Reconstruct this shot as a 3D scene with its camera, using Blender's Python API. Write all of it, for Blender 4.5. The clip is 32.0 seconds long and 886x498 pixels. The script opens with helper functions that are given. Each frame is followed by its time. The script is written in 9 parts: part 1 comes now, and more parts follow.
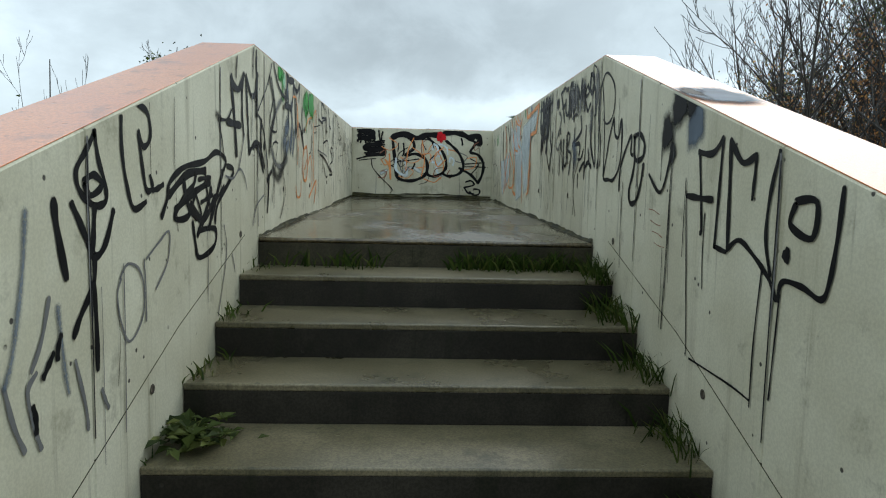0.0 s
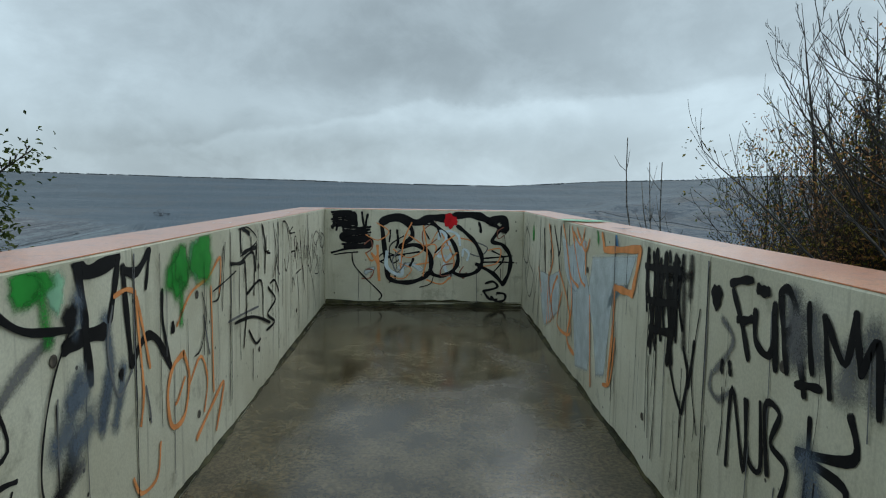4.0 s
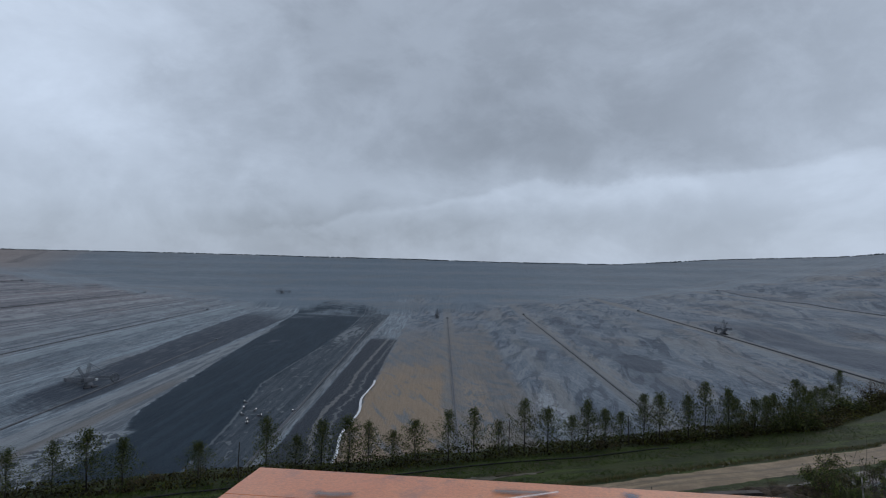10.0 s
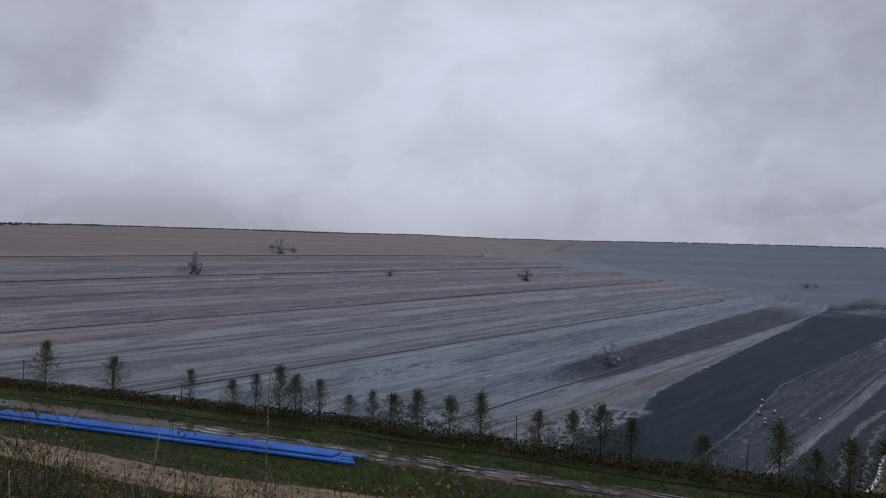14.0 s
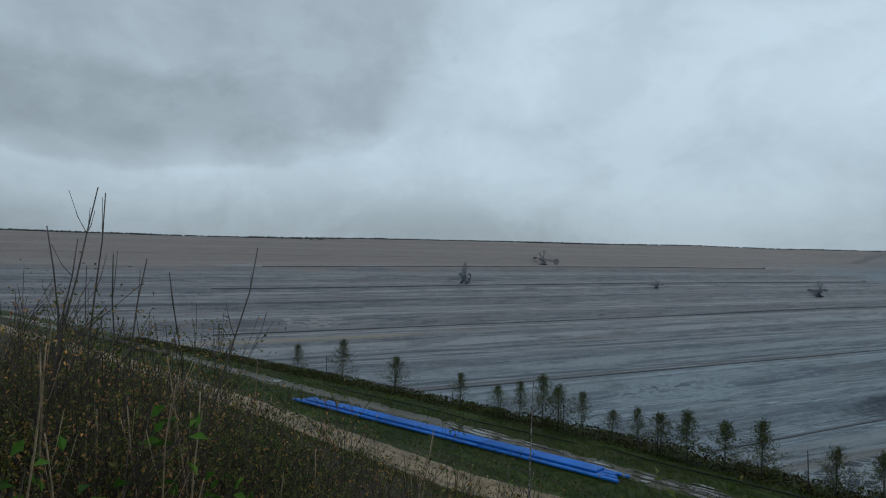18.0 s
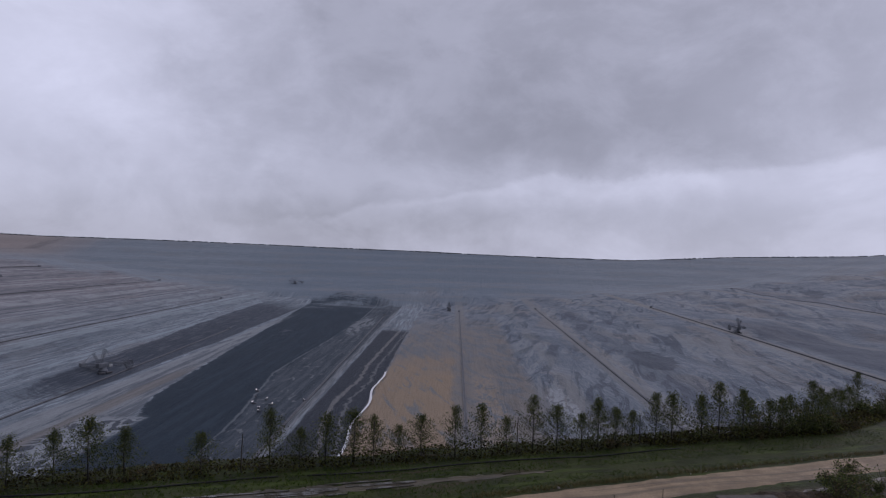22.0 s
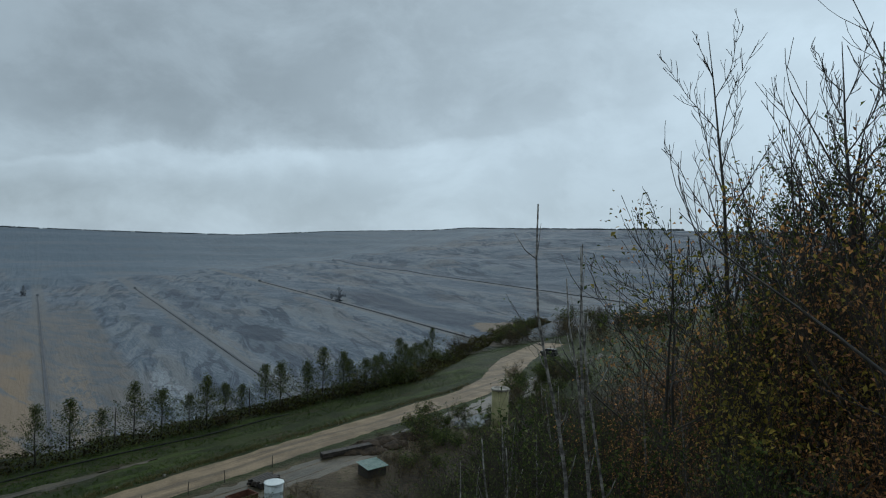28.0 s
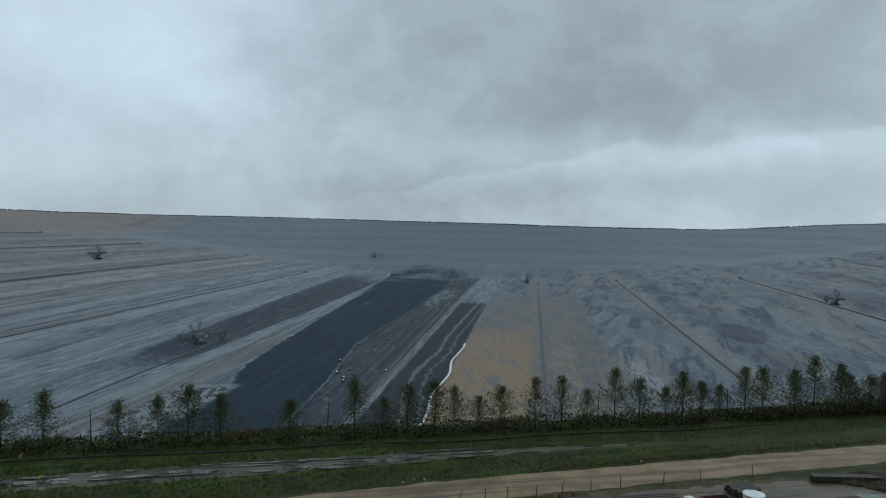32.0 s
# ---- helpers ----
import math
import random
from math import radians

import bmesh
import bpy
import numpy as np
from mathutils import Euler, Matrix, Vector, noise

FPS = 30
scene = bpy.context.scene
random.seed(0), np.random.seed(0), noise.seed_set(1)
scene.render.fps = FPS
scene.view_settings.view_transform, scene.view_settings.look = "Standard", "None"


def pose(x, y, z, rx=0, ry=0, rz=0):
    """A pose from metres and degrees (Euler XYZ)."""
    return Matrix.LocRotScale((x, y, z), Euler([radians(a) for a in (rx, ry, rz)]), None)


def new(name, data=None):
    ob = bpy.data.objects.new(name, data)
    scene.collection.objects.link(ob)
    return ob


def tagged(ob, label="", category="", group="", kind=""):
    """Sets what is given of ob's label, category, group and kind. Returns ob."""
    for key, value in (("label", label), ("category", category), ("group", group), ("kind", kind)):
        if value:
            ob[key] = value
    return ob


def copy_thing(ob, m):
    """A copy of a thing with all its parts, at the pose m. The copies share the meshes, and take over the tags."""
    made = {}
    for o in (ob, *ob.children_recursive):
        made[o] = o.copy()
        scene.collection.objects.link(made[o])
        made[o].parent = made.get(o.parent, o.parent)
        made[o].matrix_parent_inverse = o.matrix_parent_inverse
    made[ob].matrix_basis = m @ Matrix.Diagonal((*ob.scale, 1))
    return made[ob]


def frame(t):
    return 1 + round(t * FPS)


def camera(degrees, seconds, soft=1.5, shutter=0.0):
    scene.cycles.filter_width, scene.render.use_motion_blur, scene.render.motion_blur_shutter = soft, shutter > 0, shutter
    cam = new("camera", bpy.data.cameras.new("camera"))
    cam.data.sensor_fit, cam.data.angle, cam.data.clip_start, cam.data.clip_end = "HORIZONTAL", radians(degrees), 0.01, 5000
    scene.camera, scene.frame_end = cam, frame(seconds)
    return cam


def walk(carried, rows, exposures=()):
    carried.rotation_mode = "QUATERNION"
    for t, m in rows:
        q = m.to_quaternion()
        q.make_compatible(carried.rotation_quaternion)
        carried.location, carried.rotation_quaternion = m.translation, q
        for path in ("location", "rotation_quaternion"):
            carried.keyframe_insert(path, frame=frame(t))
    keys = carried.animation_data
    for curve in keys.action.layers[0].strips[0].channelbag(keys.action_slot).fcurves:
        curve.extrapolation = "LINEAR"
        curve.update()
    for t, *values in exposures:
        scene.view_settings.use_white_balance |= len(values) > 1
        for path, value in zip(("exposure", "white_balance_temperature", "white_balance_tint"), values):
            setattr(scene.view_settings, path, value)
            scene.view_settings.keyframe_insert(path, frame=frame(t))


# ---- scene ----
# ---------------------------------------------------------------- camera
cam = camera(67.74, 32.0, soft=1.1)
PATH = [
    (0.0, pose(-0.070, -3.996, 0.349, 84.29, -1.29, -2.23)),
    (1.0, pose(-0.080, -3.170, 0.642, 85.61, -0.95, -1.91)),
    (2.0, pose(-0.064, -2.357, 0.894, 83.50, -1.08, -1.14)),
    (3.0, pose(0.010, -1.659, 1.157, 85.44, -0.85, -0.66)),
    (4.0, pose(-0.006, -1.054, 1.337, 84.81, -0.89, -1.61)),
    (4.5, pose(0.040, -0.735, 1.465, 83.81, -0.49, -0.24)),
    (6.5, pose(0.075, 0.770, 1.849, 85.29, -0.35, -0.72)),
    (7.0, pose(0.100, 1.136, 1.869, 88.87, -0.34, 1.74)),
    (7.5, pose(0.053, 1.503, 1.894, 89.25, 0.19, 3.50)),
    (8.0, pose(-0.009, 1.872, 1.914, 90.24, -0.05, 4.75)),
    (8.5, pose(-0.034, 2.245, 1.918, 91.90, -0.66, 6.41)),
    (9.0, pose(-0.075, 2.639, 1.916, 90.01, -2.26, 6.09)),
    (9.5, pose(-0.184, 3.073, 1.915, 89.86, -2.29, 5.52)),
    (10.0, pose(-0.277, 3.567, 1.908, 91.47, -0.79, 7.88)),
    (10.5, pose(-0.263, 4.139, 1.885, 89.62, -1.54, 8.55)),
    (11.0, pose(-0.200, 4.750, 1.870, 90.44, -0.89, 10.93)),
    (11.5, pose(-0.200, 4.750, 1.870, 89.20, -0.70, 15.50)),
    (12.0, pose(-0.200, 4.750, 1.870, 90.78, -1.27, 21.87)),
    (12.5, pose(-0.200, 4.750, 1.870, 89.36, -1.27, 26.67)),
    (13.0, pose(-0.200, 4.750, 1.870, 89.60, -0.26, 33.45)),
    (13.5, pose(-0.200, 4.750, 1.870, 88.92, -0.59, 40.12)),
    (14.0, pose(-0.200, 4.750, 1.870, 89.83, -1.23, 50.49)),
    (14.5, pose(-0.200, 4.750, 1.870, 89.06, -1.35, 59.16)),
    (15.0, pose(-0.200, 4.750, 1.870, 89.50, -0.82, 68.74)),
    (15.5, pose(-0.200, 4.750, 1.870, 90.03, -0.21, 79.31)),
    (16.0, pose(-0.200, 4.750, 1.870, 90.40, -0.10, 85.90)),
    (16.5, pose(-0.200, 4.750, 1.870, 90.60, -0.30, 88.40)),
    (17.0, pose(-0.200, 4.750, 1.870, 90.70, -0.50, 85.50)),
    (17.5, pose(-0.200, 4.750, 1.870, 90.67, -0.71, 79.26)),
    (18.0, pose(-0.200, 4.750, 1.870, 90.34, -1.18, 72.97)),
    (18.5, pose(-0.200, 4.750, 1.870, 90.72, -1.43, 67.48)),
    (19.0, pose(-0.200, 4.750, 1.870, 90.87, -2.09, 59.13)),
    (19.5, pose(-0.200, 4.750, 1.870, 90.70, -1.59, 50.85)),
    (20.0, pose(-0.200, 4.750, 1.870, 91.01, -2.06, 41.62)),
    (20.5, pose(-0.200, 4.750, 1.870, 90.49, -1.88, 34.36)),
    (21.0, pose(-0.200, 4.750, 1.870, 89.87, -1.49, 26.58)),
    (21.5, pose(-0.200, 4.750, 1.870, 90.58, -1.45, 18.69)),
    (22.0, pose(-0.200, 4.750, 1.870, 90.83, -1.76, 8.98)),
    (22.5, pose(-0.200, 4.750, 1.870, 91.03, -2.88, -0.83)),
    (23.0, pose(-0.200, 4.750, 1.870, 91.26, -2.71, -8.24)),
    (23.5, pose(-0.200, 4.750, 1.870, 91.45, -1.12, -13.98)),
    (24.0, pose(-0.200, 4.750, 1.870, 91.22, -1.79, -21.08)),
    (24.5, pose(-0.200, 4.750, 1.870, 90.79, -1.67, -28.16)),
    (25.0, pose(-0.200, 4.750, 1.870, 90.84, -1.94, -35.11)),
    (25.5, pose(-0.200, 4.750, 1.870, 90.63, -1.63, -39.00)),
    (26.0, pose(-0.200, 4.750, 1.870, 90.40, -1.50, -41.80)),
    (26.5, pose(-0.200, 4.750, 1.870, 90.20, -1.30, -42.80)),
    (27.0, pose(-0.200, 4.750, 1.870, 90.00, -1.10, -38.30)),
    (27.5, pose(-0.200, 4.750, 1.870, 89.90, -0.99, -31.37)),
    (28.0, pose(-0.200, 4.750, 1.870, 89.46, -1.20, -24.08)),
    (28.5, pose(-0.200, 4.750, 1.870, 89.14, -1.43, -16.99)),
    (29.0, pose(-0.200, 4.750, 1.870, 88.51, -1.07, -10.02)),
    (29.5, pose(-0.200, 4.750, 1.870, 88.53, -0.78, -2.84)),
    (30.0, pose(-0.200, 4.750, 1.870, 88.05, -0.91, 7.04)),
    (30.5, pose(-0.200, 4.750, 1.870, 87.87, -0.43, 13.38)),
    (31.0, pose(-0.200, 4.750, 1.870, 87.76, -0.56, 15.75)),
    (31.5, pose(-0.200, 4.750, 1.870, 88.43, -0.89, 15.72)),
    (32.0, pose(-0.200, 4.750, 1.870, 88.29, -0.93, 15.70)),
]
LIGHT = [
    (0.0, 0.84, 6500, 6), (1.5, 0.69, 6480, 6), (2.0, 0.56, 6450, 6), (3.0, 0.21, 6300, 5), (4.0, 0.28, 6280, 4), (7.0, 0.10, 6180, 5), (8.5, 0.0, 6200, 7),
    (10.0, 0.0, 6150, 16), (12.0, 0.0, 6200, 21), (13.0, 0.0, 6520, 19), (14.0, 0.0, 6480, 26), (15.5, 0.0, 6480, 31), (17.5, 0.0, 6150, 6), (19.0, 0.0, 6150, 6),
    (20.0, 0.0, 6400, 25), (21.0, 0.0, 6380, 31), (25.5, 0.0, 6400, 38), (27.5, 0.04, 6120, 6), (29.5, 0.17, 6150, 5), (30.5, 0.17, 6150, 5), (32.0, 0.12, 6180, 5),
]
walk(cam, PATH, LIGHT)

# ---------------------------------------------------------------- node helpers
class Tree:
    """Short notation for a node tree: math, noise and mixes return sockets."""
    def __init__(self, tree):
        self.t = tree

    def node(self, kind, **props):
        n = self.t.nodes.new(kind)
        if "operation" in props:
            n.operation = props["operation"]
        if "data_type" in props:
            n.data_type = props["data_type"]
        if "blend_type" in props:
            n.blend_type = props["blend_type"]
        return n

    def plug(self, value, socket):
        if isinstance(value, bpy.types.NodeSocket):
            self.t.links.new(value, socket)
        elif isinstance(value, (tuple, list)) and len(value) == 3 and socket.type == "RGBA":
            socket.default_value = (*value, 1)
        else:
            socket.default_value = value

    def math(self, op, a, b=0.0, c=0.0, clamp=False):
        n = self.node("ShaderNodeMath", operation=op)
        n.use_clamp = clamp
        for i, v in enumerate((a, b, c)):
            self.plug(v, n.inputs[i])
        return n.outputs[0]

    def step(self, x, lo, hi):
        n = self.node("ShaderNodeMapRange")
        n.interpolation_type = "SMOOTHSTEP"
        self.plug(x, n.inputs[0]), self.plug(lo, n.inputs[1]), self.plug(hi, n.inputs[2])
        return n.outputs[0]

    def noise(self, vec, scale, detail=4.0, rough=0.55, distort=0.0):
        n = self.node("ShaderNodeTexNoise")
        self.plug(vec, n.inputs["Vector"])
        n.inputs["Scale"].default_value, n.inputs["Detail"].default_value = scale, detail
        n.inputs["Roughness"].default_value, n.inputs["Distortion"].default_value = rough, distort
        return n.outputs["Fac"]

    def mix(self, fac, a, b, blend="MIX"):
        n = self.node("ShaderNodeMix", data_type="RGBA", blend_type=blend)
        self.plug(fac, n.inputs[0]), self.plug(a, n.inputs[6]), self.plug(b, n.inputs[7])
        return n.outputs[2]

    def curve(self, x, *pts):
        """A value that runs in straight pieces through the (x, y) points."""
        xs, ys = [p[0] for p in pts], [p[1] for p in pts]
        n = self.node("ShaderNodeValToRGB")
        at = self.math("DIVIDE", self.math("SUBTRACT", x, float(xs[0])), float(xs[-1] - xs[0]), clamp=True)
        self.t.links.new(at, n.inputs[0])
        low, span = min(ys), max(max(ys) - min(ys), 1e-6)
        e = n.color_ramp.elements
        while len(e) < len(pts):
            e.new(0.5)
        for k, (a, b) in enumerate(sorted(pts)):
            e[k].position = (a - xs[0]) / (xs[-1] - xs[0])
            e[k].color = (*[(b - low) / span] * 3, 1)
        return self.math("MULTIPLY_ADD", n.outputs[0], span, low)

    def vec(self, x, y, z=0.0):
        n = self.node("ShaderNodeCombineXYZ")
        for i, v in enumerate((x, y, z)):
            self.plug(v, n.inputs[i])
        return n.outputs[0]

    def scaled(self, v, s):
        n = self.node("ShaderNodeVectorMath", operation="MULTIPLY")
        self.plug(v, n.inputs[0])
        n.inputs[1].default_value = s
        return n.outputs[0]

    def bump(self, height, strength, distance=0.02):
        n = self.node("ShaderNodeBump")
        n.inputs["Strength"].default_value, n.inputs["Distance"].default_value = strength, distance
        self.plug(height, n.inputs["Height"])
        return n.outputs[0]


def material(name):
    m = bpy.data.materials.new(name)
    m.use_nodes = True
    b = m.node_tree.nodes["Principled BSDF"]
    return m, Tree(m.node_tree), b


def coords(t, which="Object"):
    return t.node("ShaderNodeTexCoord").outputs[which]


def surf(name, c1, c2, scale=3.0, fine=60.0, rough=(0.6, 0.85), bump=0.25, dist=0.01, metal=0.0, vary=0.0, stretch=(1, 1, 1), spec=0.5):
    """Two-scale mottled surface; vary: change of brightness from object to object."""
    m, t, b = material(name)
    v = t.scaled(coords(t), stretch)
    big, small = t.noise(v, scale, 5), t.noise(v, fine, 4)
    col = t.mix(t.step(big, 0.35, 0.68), c1, c2)
    col = t.mix(0.35, col, t.mix(t.step(small, 0.3, 0.7), (0.35, 0.35, 0.35), (1, 1, 1)), "MULTIPLY")
    if vary:
        r = t.node("ShaderNodeObjectInfo").outputs["Random"]
        k = t.math("MULTIPLY_ADD", r, 2 * vary, 1 - vary)
        col = t.mix(1.0, col, t.vec(k, k, k), "MULTIPLY")
    t.plug(col, b.inputs["Base Color"])
    t.plug(t.math("MULTIPLY_ADD", small, rough[1] - rough[0], rough[0]), b.inputs["Roughness"])
    b.inputs["Metallic"].default_value = metal
    b.inputs["Specular IOR Level"].default_value = spec
    t.plug(t.bump(t.math("ADD", t.math("MULTIPLY", big, 0.6), small), bump, dist), b.inputs["Normal"])
    return m


# ---------------------------------------------------------------- sky and sun
world = bpy.data.worlds.new("overcast_sky")
scene.world = world
world.use_nodes = True
wt = Tree(world.node_tree)
back = world.node_tree.nodes["Background"]
sky = wt.node("ShaderNodeTexSky")
sky.sky_type, sky.sun_disc = "NISHITA", False
sky.sun_elevation, sky.sun_rotation = radians(35), radians(150)
d = coords(wt, "Generated")
sep = wt.node("ShaderNodeSeparateXYZ")
wt.plug(d, sep.inputs[0])
coarse = wt.math("SUBTRACT", wt.noise(wt.scaled(d, (1, 1, 1.6)), 4.5, 7, 0.55), 0.5)
curl = wt.math("SUBTRACT", wt.noise(wt.scaled(d, (1, 1, 1.5)), 9.0, 9, 0.62), 0.5)
turn_ = wt.math("MULTIPLY", wt.math("ARCTAN2", wt.math("MULTIPLY", sep.outputs[0], -1.0), sep.outputs[1]), 57.2958)
rise_ = wt.math("MULTIPLY", wt.math("ARCSINE", sep.outputs[2]), 57.2958)
side_ = wt.math("ADD", wt.math("MULTIPLY_ADD", coarse, 13.0, turn_), wt.math("MULTIPLY", curl, 7.0))
lift_ = wt.math("ADD", wt.math("MULTIPLY_ADD", coarse, 4.0, rise_), wt.math("MULTIPLY", curl, 3.4))


def cloud_mass(az, el, wide, tall, amount):
    """A soft heap of cloud at a bearing and height, in degrees."""
    a = wt.math("DIVIDE", wt.math("SUBTRACT", side_, float(az)), float(wide))
    b = wt.math("DIVIDE", wt.math("SUBTRACT", lift_, float(el)), float(tall))
    k = wt.math("MULTIPLY_ADD", a, a, wt.math("MULTIPLY", b, b))
    return wt.math("MULTIPLY", wt.math("EXPONENT", wt.math("MULTIPLY", k, -1.0)), amount)


def deck(edge, over, amount, soft=2.2, harsh=0.5):
    """A dark sheet of cloud above an edge that climbs and falls with the bearing."""
    line_ = wt.curve(turn_, *edge)
    up_ = wt.math("SUBTRACT", wt.math("ADD", wt.math("MULTIPLY_ADD", coarse, 1.6, rise_), wt.math("MULTIPLY", curl, 2.6)), line_)
    k = wt.math("ADD", wt.math("MULTIPLY", wt.step(up_, -0.25, 0.55), harsh), wt.math("MULTIPLY", wt.step(up_, -0.4, soft * 2), 1 - harsh))
    return wt.math("MULTIPLY", wt.math("MULTIPLY", k, wt.curve(side_, *over)), amount)


soft_noise = wt.noise(wt.scaled(d, (1, 1, 1.9)), 2.6, 7, 0.56, 0.0)
puff = wt.noise(wt.scaled(d, (1, 1, 1.5)), 6.0, 9, 0.62, 0.3)
level = wt.math("MULTIPLY_ADD", wt.math("SUBTRACT", soft_noise, 0.5), 0.26, 0.665)
level = wt.math("MULTIPLY_ADD", wt.math("SUBTRACT", wt.step(puff, 0.38, 0.64), 0.5), 0.075, level)
# the broad dark sheet over the mine and the smaller one to the west
level = wt.math("ADD", level, deck(((-60, 13), (-38, 11), (-24, 8.4), (-10, 7.3), (0, 7.4), (4, 6.6), (12, 4.7), (19, 3.0), (26, 2.2), (33, 3.5), (42, 7), (60, 10)), ((-48, 0), (-30, 0.55), (-20, 1.0), (19, 1.0), (27, 0.45), (31, 0.12), (40, 0)), -0.20))
level = wt.math("ADD", level, deck(((60, 16), (74, 12), (79, 8.6), (87, 6.9), (97, 5.9), (107, 7), (130, 6)), ((72, 0), (79, 0.7), (88, 1.0), (130, 1.0)), -0.26, 1.6, 0.35))
level = wt.math("ADD", level, wt.math("MULTIPLY", wt.math("MULTIPLY", wt.step(lift_, 9.0, 3.0), wt.step(side_, 55.0, 85.0)), -0.10))
level = wt.math("ADD", level, wt.math("MULTIPLY", wt.math("MULTIPLY", wt.step(lift_, 12.5, 15.5), wt.step(side_, 76.0, 88.0)), 0.10))
level = wt.math("ADD", level, wt.math("MULTIPLY", wt.math("MULTIPLY", wt.step(rise_, 5.5, 1.0), wt.step(turn_, -20.0, 35.0)), -0.13))
level = wt.math("ADD", level, wt.math("MULTIPLY", wt.step(rise_, 7.0, 2.0), -0.035))
for az, el, wide, tall, amount in ((4, 12, 12, 4, -0.06), (-6, 9.2, 10, 1.5, -0.05), (2, 19, 20, 5, -0.05), (-8, 6.4, 14, 0.9, 0.05), (38, 14, 9, 6, 0.11), (64, 10.4, 4, 1.2, -0.05), (49, 9.8, 4, 1.1, -0.04), (28.5, 14, 2.5, 2.0, -0.06),
                                   (31, 5, 13, 2.6, -0.07), (15, 2.4, 10, 2.6, -0.13), (-4, 3.6, 20, 2.4, -0.10), (-62, 17, 20, 12, 0.17), (57, 15, 14, 7, 0.07), (-8, 17, 2.5, 1.8, 0.05), (13, 13, 2.2, 1.8, 0.05), (-20, 16, 8, 4, 0.03)):
    level = wt.math("ADD", level, cloud_mass(az, el, wide, tall, amount))
level = wt.math("MAXIMUM", level, 0.30)
cloud = wt.mix(1.0, (0.775, 0.90, 1.0), wt.vec(level, level, level), "MULTIPLY")
zen = wt.math("MULTIPLY_ADD", wt.step(sep.outputs[2], 0.40, 0.98), 0.35, 1.0)
cloud = wt.mix(1.0, cloud, wt.vec(zen, zen, zen), "MULTIPLY")
thin = wt.scaled(sky.outputs[0], (0.07, 0.07, 0.07))
wt.plug(wt.mix(0.94, thin, cloud), back.inputs[0])
back.inputs[1].default_value = 1.0
sun = new("sun", bpy.data.lights.new("sun", "SUN"))
sun.data.energy, sun.data.angle, sun.data.color = 0.5, radians(40), (1.0, 0.97, 0.92)
sun.matrix_basis = pose(0, 0, 60, 52, 0, 150)

# ---------------------------------------------------------------- terrain plan
EYE = 1.87
GROUND = -14.0
AZ = radians(8.0)
AX, SIDE = Vector((-math.sin(AZ), math.cos(AZ))), Vector((math.cos(AZ), math.sin(AZ)))
ROW, OUT = Vector((0.890, 0.456)), Vector((-0.456, 0.890))


def along(l, w, z=GROUND):
    """A place from its distance along the row of trees and its distance out towards the pit."""
    return Vector((ROW.x * l + OUT.x * w, ROW.y * l + OUT.y * w, z))


def rim(l):
    """How far out the pit's near edge lies."""
    return np.interp(l, [-300, -127, -60, -30, 60, 90, 140], [28, 46, 55, 57.5, 57.5, 68, 80])


def smooth(x, a, b):
    k = np.clip((x - a) / (b - a), 0, 1)
    return k * k * (3 - 2 * k)


def waves(x, y, seed, octaves=4):
    """Cheap smooth noise for arrays."""
    rng = np.random.RandomState(seed)
    total, amp = np.zeros_like(x), 1.0
    for k in range(octaves):
        for _ in range(3):
            a, ph = rng.uniform(0, 6.283), rng.uniform(0, 6.283)
            f = 2.0 ** k * rng.uniform(0.8, 1.25)
            total += amp * np.sin(f * (x * math.cos(a) + y * math.sin(a)) + ph)
        amp *= 0.55
    return total / 4.0


def terrace(h, tall, sharp, shift):
    """Steps of height tall in the depth h."""
    q = h / tall + shift
    k = np.floor(q)
    return (k + smooth(q - k, 0.5 - sharp, 0.5 + sharp) - shift) * tall


DEEP = 222.0
# height of the rim over the eye, in degrees, by bearing
SKYLINE = [1.40, 1.36, 1.30, 0.75, 0.27, 0.36, 0.58, 0.72, 0.80, 0.98, 0.98, 1.05, 1.04, 0.92, 0.92, 1.0, 1.0]


def strips(x, y):
    """Distance across the mine, fanning out with the distance along it."""
    u, s = x * SIDE.x + y * SIDE.y, x * AX.x + y * AX.y
    return u / (1 + np.where(u < 0, 0.00006, 0.00013) * np.clip(s, 0, 4800)), s


